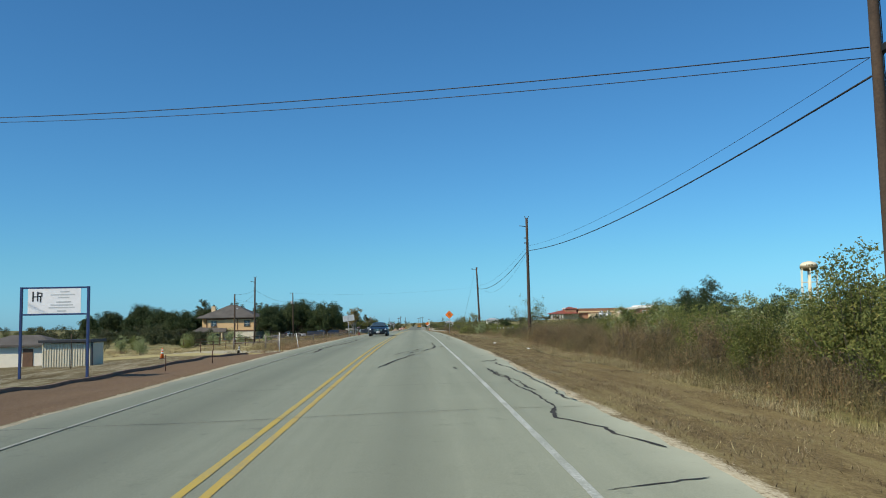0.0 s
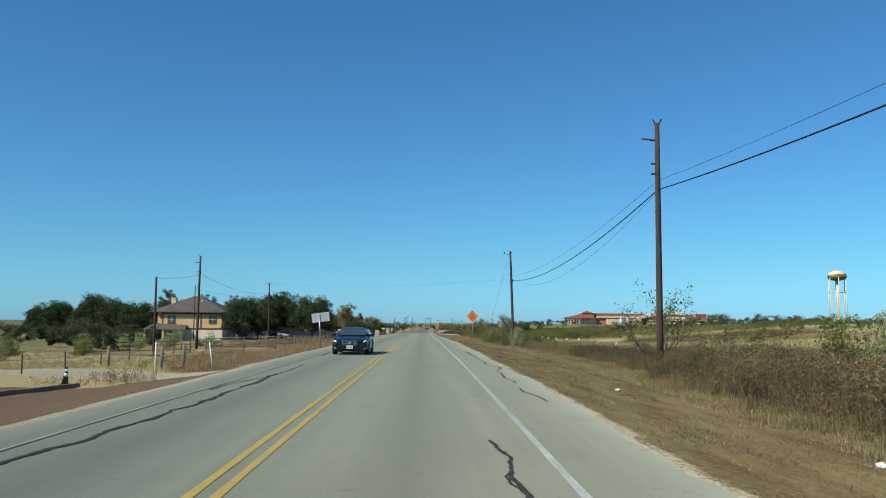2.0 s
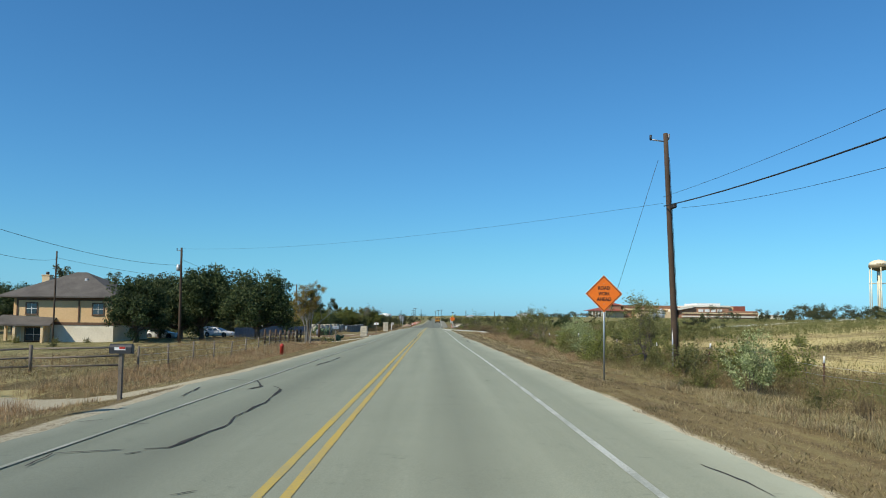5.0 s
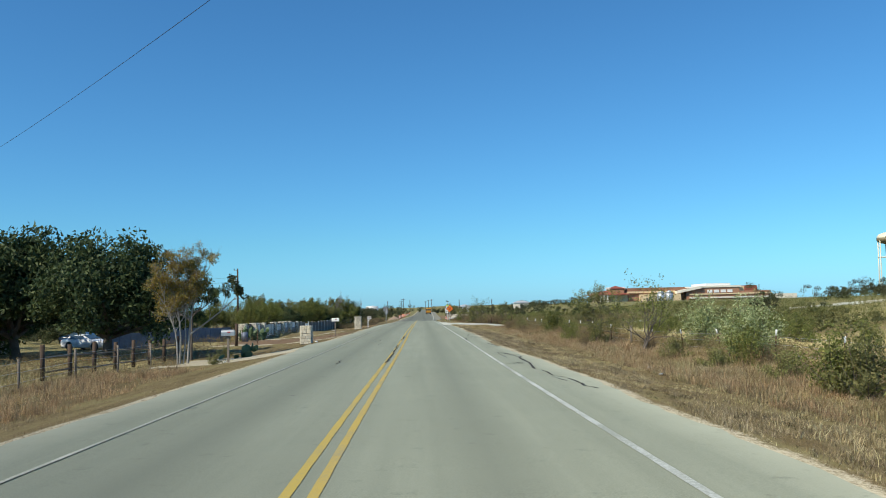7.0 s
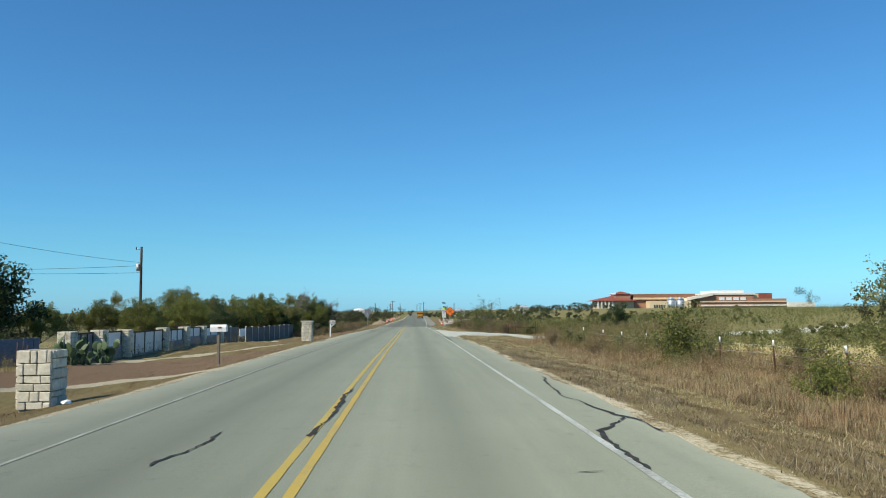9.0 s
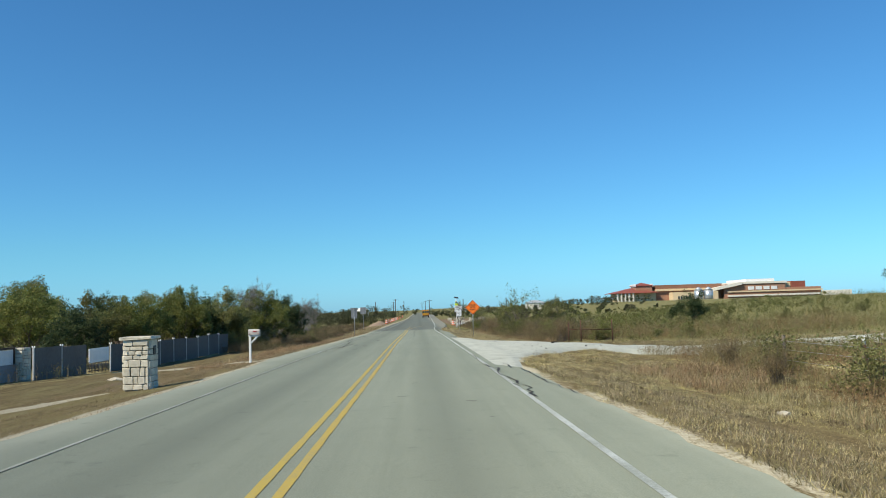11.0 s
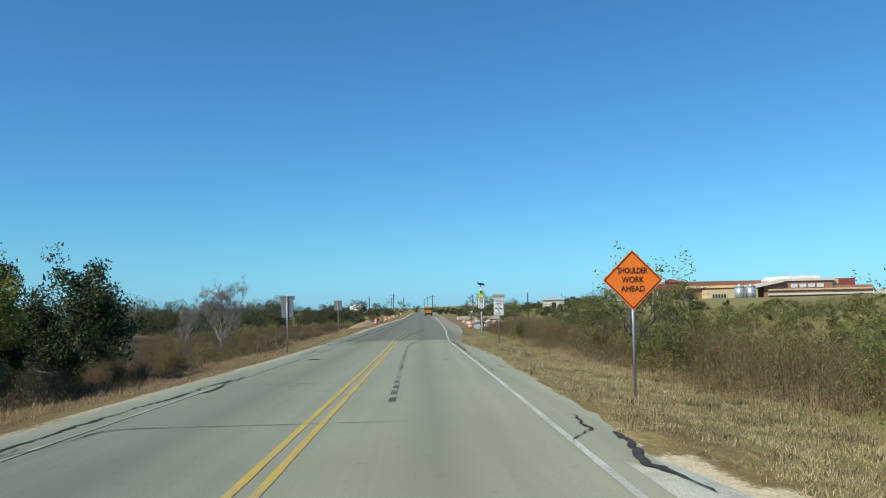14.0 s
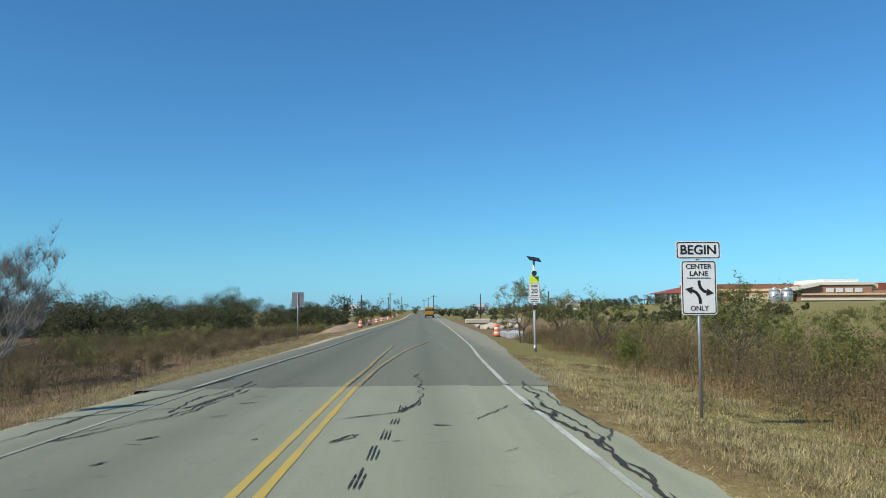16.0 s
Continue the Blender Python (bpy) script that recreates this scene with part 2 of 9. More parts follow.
M_WHITE_LINE = worn_paint("white_road_paint", (0.56, 0.58, 0.52), (0.26, 0.275, 0.215), 0.85, 0.43)
M_TAR = surf("tar_sealant", (0.027, 0.027, 0.028), (0.075, 0.072, 0.066), 30, 3, 0.95, bump=0.4, spec=0.1)
M_CALICHE = surf("caliche", (0.40, 0.405, 0.325), (0.62, 0.625, 0.52), 24, 0.8, 0.95, bump=0.6, stain=(0.25, 0.25, 0.19), stain_amount=0.8, dist=0.04)
# brown dirt, with the shade of the kerb's road side mixed into the tone
M_KERB = surf("dirty_kerb_with_shade", (0.15, 0.105, 0.072), (0.27, 0.195, 0.135), 20, 1.2, 0.95, bump=0.3)
M_POLE = surf("creosoted_pole", (0.035, 0.024, 0.017), (0.10, 0.066, 0.044), 18, 1.0, 0.9, bump=0.4)
M_WOOD = surf("weathered_wood", (0.10, 0.085, 0.068), (0.25, 0.21, 0.17), 20, 2.0, 0.9, bump=0.4, per_object=0.2)
M_RUST = surf("rusty_pipe", (0.045, 0.02, 0.013), (0.12, 0.055, 0.033), 25, 3.0, 0.85, bump=0.2)
M_STEEL = surf("galvanised_steel", (0.30, 0.32, 0.33), (0.50, 0.51, 0.52), 30, 2.0, 0.45, 0.7, 0.05)
M_SILO = surf("bright_galvanised_sheet", (0.52, 0.55, 0.56), (0.66, 0.69, 0.70), 3, 0.4, 0.30, 0.55, 0.0)
M_DARK_METAL = surf("dark_metal", (0.02, 0.022, 0.025), (0.06, 0.063, 0.07), 20, 2.0, 0.55, 0.3, 0.05)
M_CABLE = surf("black_cable", (0.012, 0.012, 0.014), (0.03, 0.03, 0.032), 20, 2.0, 0.6, 0.0, 0.0)
M_SIGN_ORANGE = surf("orange_sheeting", (0.86, 0.17, 0.012), (0.98, 0.24, 0.025), 8, 0.8, 0.4, bump=0.02)
M_SIGN_WHITE = surf("white_sheeting", (0.74, 0.75, 0.74), (0.84, 0.85, 0.84), 8, 0.8, 0.4, bump=0.02, stain=(0.6, 0.58, 0.52), stain_amount=0.2)
M_SIGN_YELLOW = surf("yellow_green_sheeting", (0.62, 0.75, 0.03), (0.75, 0.88, 0.06), 8, 0.8, 0.4, bump=0.02)
M_SIGN_BACK = surf("sign_back_aluminium", (0.46, 0.48, 0.48), (0.62, 0.63, 0.62), 6, 0.9, 0.5, 0.35, 0.03, stain=(0.3, 0.29, 0.27), stain_amount=0.25)
M_SIGN_BACK_DARK = surf("weathered_sign_back", (0.14, 0.155, 0.17), (0.24, 0.255, 0.27), 6, 0.9, 0.6, 0.2, 0.03)
M_BLACK = surf("black_ink", (0.012, 0.012, 0.012), (0.028, 0.028, 0.028), 10, 1.0, 0.5, bump=0.0)
M_BLUE_FRAME = surf("blue_painted_steel", (0.02, 0.035, 0.10), (0.035, 0.06, 0.16), 12, 1.0, 0.4, bump=0.03)
M_BANNER = surf("white_banner", (0.70, 0.71, 0.72), (0.84, 0.84, 0.84), 5, 0.8, 0.6, bump=0.05)
M_CREAM_METAL = surf("cream_sheet_metal", (0.50, 0.46, 0.34), (0.68, 0.63, 0.49), 8, 0.7, 0.5, 0.1, 0.05)
M_BROWN_ROOF = surf("brown_shingle", (0.062, 0.056, 0.050), (0.14, 0.128, 0.115), 9, 0.6, 0.9, bump=0.4, dist=0.03)
M_TAN = surf("tan_siding", (0.56, 0.37, 0.18), (0.70, 0.48, 0.26), 6, 0.4, 0.8, bump=0.1)
M_BROWN_TRIM = surf("brown_trim", (0.09, 0.048, 0.028), (0.16, 0.09, 0.052), 9, 1.0, 0.7, bump=0.05)
M_LIMESTONE = surf("limestone", (0.46, 0.42, 0.32), (0.72, 0.67, 0.55), 10, 2.0, 0.9, bump=0.5, stain=(0.30, 0.27, 0.20), stain_amount=0.45, per_object=0.15, dist=0.03)
M_CREAM_STONE = surf("cream_stone", (0.60, 0.54, 0.42), (0.80, 0.74, 0.60), 6, 0.8, 0.9, bump=0.3, dist=0.03)
M_MORTAR = surf("mortar", (0.22, 0.20, 0.16), (0.34, 0.31, 0.25), 30, 2.0, 0.95, bump=0.3)
M_GLASS = surf("dark_window_glass", (0.02, 0.035, 0.045), (0.05, 0.075, 0.09), 2, 0.4, 0.08, 0.0, 0.0, spec=0.8)
M_WHITE_PAINT = surf("white_paint", (0.70, 0.70, 0.68), (0.82, 0.82, 0.80), 10, 1.0, 0.5, bump=0.05, stain=(0.5, 0.46, 0.38), stain_amount=0.25)
M_VINYL_GREY = surf("grey_fence_panel", (0.085, 0.08, 0.074), (0.135, 0.127, 0.118), 7, 0.5, 0.75, bump=0.08, per_object=0.08)
M_SLATE = surf("slate_blue_sheet", (0.10, 0.125, 0.17), (0.17, 0.20, 0.26), 7, 0.6, 0.6, 0.2, 0.05)
M_RED_ROOF = surf("red_metal_roof", (0.23, 0.065, 0.042), (0.33, 0.10, 0.065), 1.2, 0.1, 0.6, bump=0.0)
M_BRICK_FAR = surf("red_brown_masonry", (0.30, 0.155, 0.095), (0.42, 0.23, 0.145), 1.5, 0.1, 0.9, bump=0.0)
M_BROWN_METAL = surf("brown_metal_roof", (0.22, 0.105, 0.062), (0.31, 0.155, 0.095), 1.5, 0.1, 0.7, bump=0.0)
M_SAND = surf("sand_stucco", (0.60, 0.45, 0.26), (0.76, 0.60, 0.38), 1.5, 0.1, 0.9, bump=0.0)
M_PALE = surf("pale_wall", (0.66, 0.61, 0.50), (0.80, 0.75, 0.64), 1.5, 0.1, 0.85, bump=0.0)
M_TANK = surf("cream_tank_paint", (0.66, 0.58, 0.40), (0.82, 0.74, 0.55), 0.6, 0.06, 0.5, bump=0.0, stain=(0.45, 0.33, 0.18), stain_amount=0.2)
M_TANK_BARS_SHADE = surf("brown_tank_bars_and_shade", (0.14, 0.105, 0.05), (0.22, 0.17, 0.09), 0.6, 0.06, 0.6, bump=0.0)
M_BUS = surf("school_bus_yellow", (0.40, 0.19, 0.015), (0.50, 0.25, 0.025), 3, 0.5, 0.4, bump=0.0)
M_CAR = surf("navy_car_paint", (0.006, 0.008, 0.014), (0.011, 0.014, 0.024), 3, 0.5, 0.2, 0.0, 0.0, spec=0.45)
M_CHROME = surf("chrome", (0.62, 0.63, 0.64), (0.80, 0.80, 0.80), 10, 1.0, 0.15, 1.0, 0.0)
M_LAMP = surf("headlamp", (0.60, 0.62, 0.64), (0.85, 0.86, 0.87), 20, 4.0, 0.1, 0.3, 0.0, spec=0.9)
M_LAMP_ON = surf("lit_headlamp", (0.8, 0.8, 0.8), (0.9, 0.9, 0.9), 20, 4.0, 0.1, 0.0, 0.0)
M_LAMP_ON.node_tree.nodes["Principled BSDF"].inputs["Emission Color"].default_value = (1.0, 0.95, 0.85, 1.0)
M_LAMP_ON.node_tree.nodes["Principled BSDF"].inputs["Emission Strength"].default_value = 0.6
M_TYRE = surf("tyre_rubber", (0.012, 0.012, 0.012), (0.03, 0.03, 0.03), 25, 2.0, 0.85, bump=0.1)
M_WHITE_CAR = surf("white_car_paint", (0.62, 0.63, 0.64), (0.74, 0.75, 0.76), 3, 0.4, 0.25, 0.0, 0.0)
M_BARREL = surf("orange_plastic", (0.80, 0.13, 0.02), (0.92, 0.20, 0.035), 8, 1.0, 0.45, bump=0.02)
M_RED = surf("red_enamel", (0.35, 0.03, 0.02), (0.5, 0.05, 0.03), 8, 1.0, 0.5, bump=0.02)
M_RUSTED_BOX = surf("rusted_white_mailbox", (0.34, 0.30, 0.27), (0.62, 0.59, 0.55), 10, 3.2, 0.6, bump=0.1, stain=(0.13, 0.045, 0.030), stain_amount=1.0)
M_SOIL = surf("tan_dug_soil", (0.27, 0.185, 0.115), (0.42, 0.305, 0.20), 5, 0.6, 0.95, bump=0.5, dist=0.06)
M_ROCK = surf("pale_rubble", (0.36, 0.32, 0.24), (0.56, 0.51, 0.40), 6, 1.0, 0.95, bump=0.4)
M_CACTUS = surf("prickly_pear", (0.045, 0.085, 0.035), (0.11, 0.16, 0.075), 8, 1.5, 0.6, bump=0.15, per_object=0.15)
M_BARK = surf("bark", (0.06, 0.048, 0.038), (0.17, 0.14, 0.115), 14, 2.0, 0.95, bump=0.5)
M_BARK_PALE = surf("pale_bark", (0.20, 0.185, 0.16), (0.40, 0.375, 0.33), 14, 2.0, 0.95, bump=0.4)
L_OAK = leafy("live_oak_leaves", [(0.0, (0.020, 0.034, 0.014)), (0.45, (0.046, 0.072, 0.027)), (0.85, (0.085, 0.115, 0.042)), (1.0, (0.15, 0.17, 0.07))], through_light=0.25)
L_GREEN = leafy("brush_leaves", [(0.0, (0.095, 0.113, 0.031)), (0.5, (0.168, 0.193, 0.050)), (0.9, (0.244, 0.254, 0.071)), (1.0, (0.333, 0.289, 0.090))], through_light=0.35, per_object=0.2)
L_OLIVE = leafy("olive_leaves", [(0.0, (0.117, 0.115, 0.042)), (0.5, (0.193, 0.188, 0.069)), (1.0, (0.268, 0.252, 0.098))], through_light=0.32, drift=(0.198, 0.218, 0.069), per_object=0.2)
L_PALE = leafy("pale_feathery_leaves", [(0.0, (0.148, 0.190, 0.074)), (0.5, (0.281, 0.330, 0.140)), (1.0, (0.495, 0.528, 0.281))])
L_YELLOW = leafy("yellowing_leaves", [(0.0, (0.13, 0.085, 0.022)), (0.5, (0.27, 0.185, 0.040)), (0.8, (0.20, 0.19, 0.05)), (1.0, (0.42, 0.30, 0.07))])
L_BROWN = leafy("dry_brush", [(0.0, (0.185, 0.131, 0.068)), (0.4, (0.246, 0.178, 0.093)), (0.75, (0.298, 0.216, 0.113)), (0.9, (0.235, 0.192, 0.083)), (1.0, (0.382, 0.284, 0.147))], through_light=0.3, drift=(0.204, 0.196, 0.077), patch=0.17, amount=0.75, drift2=(0.298, 0.175, 0.092))
L_DARK_BRUSH = leafy("dark_dead_brush", [(0.0, (0.062, 0.047, 0.027)), (0.5, (0.106, 0.081, 0.046)), (1.0, (0.184, 0.140, 0.077))], through_light=0.2, drift=(0.089, 0.093, 0.035), patch=0.13, amount=0.7, drift2=(0.145, 0.104, 0.056))
L_FAR = leafy("distant_tree_leaves", [(0.0, (0.034, 0.045, 0.020)), (0.5, (0.072, 0.088, 0.038)), (0.9, (0.115, 0.132, 0.058)), (1.0, (0.16, 0.155, 0.072))], through_light=0.25, drift=(0.105, 0.098, 0.052), patch=0.03, amount=0.6)
L_STRAW = leafy("straw_grass", [(0.0, (0.259, 0.196, 0.106)), (0.4, (0.425, 0.336, 0.181)), (0.8, (0.583, 0.475, 0.269)), (1.0, (0.618, 0.598, 0.362))], through_light=0.3, drift=(0.404, 0.353, 0.170), patch=0.3, amount=0.7, drift2=(0.19, 0.145, 0.075))
L_VERGE_YELLOW = leafy("yellow_verge_grass", [(0.0, (0.251, 0.204, 0.083)), (0.4, (0.407, 0.340, 0.141)), (0.75, (0.538, 0.456, 0.196)), (0.88, (0.276, 0.268, 0.093)), (1.0, (0.650, 0.559, 0.269))], through_light=0.3, drift=(0.154, 0.128, 0.059), patch=1.0, amount=0.85, stretch=0.35, drift2=(0.640, 0.538, 0.268))
L_MEADOW = leafy("field_grass", [(0.0, (0.230, 0.178, 0.080)), (0.5, (0.380, 0.311, 0.142)), (1.0, (0.529, 0.449, 0.207))], through_light=0.3, drift=(0.230, 0.213, 0.080), patch=0.07, amount=0.9)
L_VERGE = leafy("verge_grass", [(0.0, (0.105, 0.074, 0.040)), (0.35, (0.205, 0.152, 0.085)), (0.7, (0.305, 0.236, 0.140)), (0.85, (0.190, 0.168, 0.080)), (1.0, (0.43, 0.36, 0.225))], through_light=0.25, drift=(0.088, 0.062, 0.034), patch=1.0, amount=0.85, stretch=0.3, drift2=(0.29, 0.225, 0.135))
L_RED = leafy("reddish_bluestem", [(0.0, (0.254, 0.158, 0.086)), (0.5, (0.374, 0.247, 0.138)), (1.0, (0.485, 0.353, 0.201))], through_light=0.3, drift=(0.415, 0.317, 0.175), patch=0.6, amount=0.85, drift2=(0.15, 0.10, 0.055))
L_STAND = leafy("standing_grass", [(0.0, (0.182, 0.142, 0.086)), (0.4, (0.319, 0.259, 0.162)), (0.8, (0.435, 0.360, 0.232)), (0.9, (0.213, 0.201, 0.098)), (1.0, (0.516, 0.444, 0.308))], through_light=0.3, drift=(0.130, 0.095, 0.055), patch=1.1, amount=0.85, stretch=0.4, drift2=(0.52, 0.43, 0.27))
L_TWIG = leafy("bare_twigs", [(0.0, (0.12, 0.11, 0.095)), (1.0, (0.28, 0.265, 0.235))], through_light=0.0)


# ---- building helpers ----
def part(name, bm, material, parent=None, label=""):
    """Links a bmesh as one mesh object under a thing or a part."""
    me = bpy.data.meshes.new(name)
    bm.to_mesh(me)
    bm.free()
    me.materials.append(material)
    ob = new(name, me)
    ob.parent = parent
    return tagged(ob, label)


def thing(name, m, label, category, group="", kind=""):
    ob = new(name)
    ob.empty_display_size = 0.3
    ob.matrix_basis = m
    return tagged(ob, label, category, group, kind)


def box(bm, c, s, rz=0.0, taper=1.0):
    """A box centred at c with size s; taper scales its top."""
    vs = []
    R = Matrix.Rotation(radians(rz), 3, "Z")
    for dz in (-0.5, 0.5):
        k = taper if dz > 0 else 1.0
        for dx, dy in ((-0.5, -0.5), (0.5, -0.5), (0.5, 0.5), (-0.5, 0.5)):
            vs.append(bm.verts.new(Vector(c) + R @ Vector((dx * s[0] * k, dy * s[1] * k, dz * s[2]))))
    for q in ((3, 2, 1, 0), (4, 5, 6, 7), (0, 1, 5, 4), (1, 2, 6, 5), (2, 3, 7, 6), (3, 0, 4, 7)):
        bm.faces.new([vs[i] for i in q])
    return vs


def soft_box(c, s, bev=0.01, rz=0.0, taper=1.0):
    bm = bmesh.new()
    box(bm, c, s, rz, taper)
    bmesh.ops.bevel(bm, geom=bm.edges[:], offset=bev, segments=1, affect="EDGES")
    return bm


def tube(bm, pts, radii, sides=8, cap=True):
    """A round tube through points with a radius at each."""
    pts = [Vector(p) for p in pts]
    rings = []
    for i, p in enumerate(pts):
        d = (pts[min(i + 1, len(pts) - 1)] - pts[max(i - 1, 0)]).normalized()
        a = d.cross(Vector((0, 0, 1)) if abs(d.z) < 0.9 else Vector((1, 0, 0))).normalized()
        b = d.cross(a)
        r = radii[i] if isinstance(radii, (list, tuple)) else radii
        rings.append([bm.verts.new(p + (a * math.cos(2 * math.pi * k / sides) + b * math.sin(2 * math.pi * k / sides)) * r) for k in range(sides)])
    for u, v in zip(rings, rings[1:]):
        for k in range(sides):
            bm.faces.new((u[k], u[(k + 1) % sides], v[(k + 1) % sides], v[k])).smooth = True
    if cap:
        bm.faces.new(rings[0][::-1])
        bm.faces.new(rings[-1])


def rod(p, q, r, sides=8):
    bm = bmesh.new()
    tube(bm, [p, q], r, sides)
    return bm


def plate(outline, thick, axis="y", off=0.0):
    """A flat plate from an outline of (u, v) in the xz plane (axis y) or xy plane (axis z)."""
    bm = bmesh.new()
    f = [bm.verts.new((u, off, v) if axis == "y" else (u, v, off)) for u, v in outline]
    g = [bm.verts.new((u, off + thick, v) if axis == "y" else (u, v, off + thick)) for u, v in outline]
    n = len(f)
    bm.faces.new(f)
    bm.faces.new(g[::-1])
    for i in range(n):
        bm.faces.new((f[(i + 1) % n], f[i], g[i], g[(i + 1) % n]))
    bmesh.ops.recalc_face_normals(bm, faces=bm.faces[:])
    return bm


def rounded(w, h, r, n=4):
    out = []
    for cx, cz, a0 in ((w / 2 - r, h / 2 - r, 0), (-w / 2 + r, h / 2 - r, 90), (-w / 2 + r, -h / 2 + r, 180), (w / 2 - r, -h / 2 + r, 270)):
        for k in range(n + 1):
            a = radians(a0 + 90 * k / n)
            out.append((cx + r * math.cos(a), cz + r * math.sin(a)))
    return out


def frame_plate(outer, inner, thick, off):
    """A flat ring between two outlines with the same number of corners."""
    bm = bmesh.new()
    o = [bm.verts.new((u, off, v)) for u, v in outer]
    i = [bm.verts.new((u, off, v)) for u, v in inner]
    n = len(o)
    for k in range(n):
        bm.faces.new((o[k], o[(k + 1) % n], i[(k + 1) % n], i[k]))
    ex = bmesh.ops.extrude_face_region(bm, geom=bm.faces[:])
    bmesh.ops.translate(bm, verts=[v for v in ex["geom"] if isinstance(v, bmesh.types.BMVert)], vec=(0, thick, 0))
    bmesh.ops.recalc_face_normals(bm, faces=bm.faces[:])
    return bm


def lettering(word, size, x, z, off, width=None):
    """Raised letters facing -y, centred at x, z, with the built-in font; width stretches the word."""
    cu = bpy.data.curves.new("letters", "FONT")
    cu.body, cu.size, cu.extrude, cu.align_x, cu.align_y, cu.offset = word, size, 0.002, "CENTER", "CENTER", size * 0.018
    ob = bpy.data.objects.new("letters", cu)
    scene.collection.objects.link(ob)
    me = bpy.data.meshes.new_from_object(ob.evaluated_get(bpy.context.evaluated_depsgraph_get()))
    bm = bmesh.new()
    bm.from_mesh(me)
    bpy.data.objects.remove(ob)
    bpy.data.meshes.remove(me)
    if width:
        xs = [v.co.x for v in bm.verts]
        k = width / (max(xs) - min(xs))
        for v in bm.verts:
            v.co.x *= k
    bmesh.ops.transform(bm, matrix=Matrix.Translation((x, off, z)) @ Matrix.Rotation(radians(90), 4, "X"), verts=bm.verts)
    return bm


def bars(lines, off, h=0.02):
    """Plain bars for writing that cannot be read: rows of (x, z, width)."""
    bm = bmesh.new()
    for x, z, w in lines:
        box(bm, (x, off, z), (w, 0.004, h))
    return bm


def mesh_from(name, verts, faces, material):
    """A mesh object from numpy arrays of corners and equal-sized faces."""
    me = bpy.data.meshes.new(name)
    nf, k = faces.shape
    me.vertices.add(len(verts))
    me.vertices.foreach_set("co", np.asarray(verts, np.float32).ravel())
    me.loops.add(nf * k)
    me.loops.foreach_set("vertex_index", faces.astype(np.int32).ravel())
    me.polygons.add(nf)
    me.polygons.foreach_set("loop_start", np.arange(0, nf * k, k, dtype=np.int32))
    me.polygons.foreach_set("loop_total", np.full(nf, k, np.int32))
    me.update(calc_edges=True)
    me.validate()
    me.materials.append(material)
    return me


# ---- lie of the land ----
PROFILE_Y = (-300, -60, -20, 0, 20, 40, 60, 80, 100, 120, 140, 160, 180, 200, 220, 240, 260, 280, 300, 320, 340, 360, 380, 400, 420, 460, 500, 540, 600, 700, 800, 1200, 5000)
PROFILE_Z = (-2.5, -0.5, -0.2, 0, 0.21, 0.34, 0.35, 0.33, 0.27, 0.16, 0.01, -0.2, -0.35, -0.43, -0.57, -0.74, -0.89, -1.1, -1.36, -1.62, -1.75, -1.8, -1.85, -1.92, -2.0, -2.15, -2.25, -2.25, -2.0, -1.8, -2.2, -3, -3)


def road_z(y):
    y = np.asarray(y, float)
    s = 0.0
    for d in (-12, -6, 0, 6, 12):                 # gently rounded profile
        s = s + np.interp(y + d, PROFILE_Y, PROFILE_Z)
    return s / 5


LATTICE = np.random.default_rng(17).uniform(-1, 1, (256, 256))


def fbm(x, y, octaves=3):
    """Smooth noise of about -1 to 1 with lumps one unit wide, and finer ones on top."""
    total, gain, size = 0.0, 1.0, 0.0
    for k in range(octaves):
        u, v = np.asarray(x, float) * 2 ** k + 37.3 * k, np.asarray(y, float) * 2 ** k + 11.7 * k
        i, j = np.floor(u).astype(int), np.floor(v).astype(int)
        fu, fv = u - i, v - j
        fu, fv = fu * fu * (3 - 2 * fu), fv * fv * (3 - 2 * fv)
        g = lambda a, b: LATTICE[a % 256, b % 256]
        total = total + gain * ((g(i, j) * (1 - fu) + g(i + 1, j) * fu) * (1 - fv) + (g(i, j + 1) * (1 - fu) + g(i + 1, j + 1) * fu) * fv)
        size += gain
        gain *= 0.55
    return total / size


def ground_z(x, y):
    x, y = np.asarray(x, float), np.asarray(y, float)
    left = np.interp(y, (-50, 100, 150, 190, 240, 330, 400), (1.3, 1.3, 1.0, 0.8, 0.65, 1.1, 0.8))
    zl = -left * np.interp(-x, (0, 4.7, 6.5, 9, 12, 20, 34), (0, 0.04, 0.40, 0.8, 1, 1.05, 1.6))
    zr = -0.8 * np.interp(x, (0, 5.1, 6.2, 8, 10, 14), (0, 0.055, 0.25, 0.6, 0.85, 1))
    lift = np.clip(1 - np.abs(y - 262) / 14.0, 0, 1) * np.clip((16 - x) / 8.0, 0, 1) * np.clip((x - 5) / 2.0, 0, 1)
    zr = zr * (1 - 0.55 * lift)
    s = np.clip((x - 22) / 90, 0, 1)
    zr = zr + 4.3 * s * s * (3 - 2 * s) * np.clip((y - 60) / 80, 0, 1)
    bump = 0.05 * np.sin(x * 0.9 + y * 0.31) * np.sin(y * 0.53 - x * 0.4) + 0.12 * np.sin(x * 0.21 + 1.3) * np.sin(y * 0.17)
    bump = bump * np.clip((np.abs(x) - 6) / 4, 0, 1)
    bump = bump + 0.075 * fbm(x * 0.8, y * 0.45) * np.clip((np.abs(x) - 5.4) / 1.5, 0, 1) * np.clip((40 - np.abs(x)) / 20, 0, 1)
    return road_z(y) + np.where(x < 0, zl, zr) + bump


def gz(x, y):
    return float(ground_z(x, y))


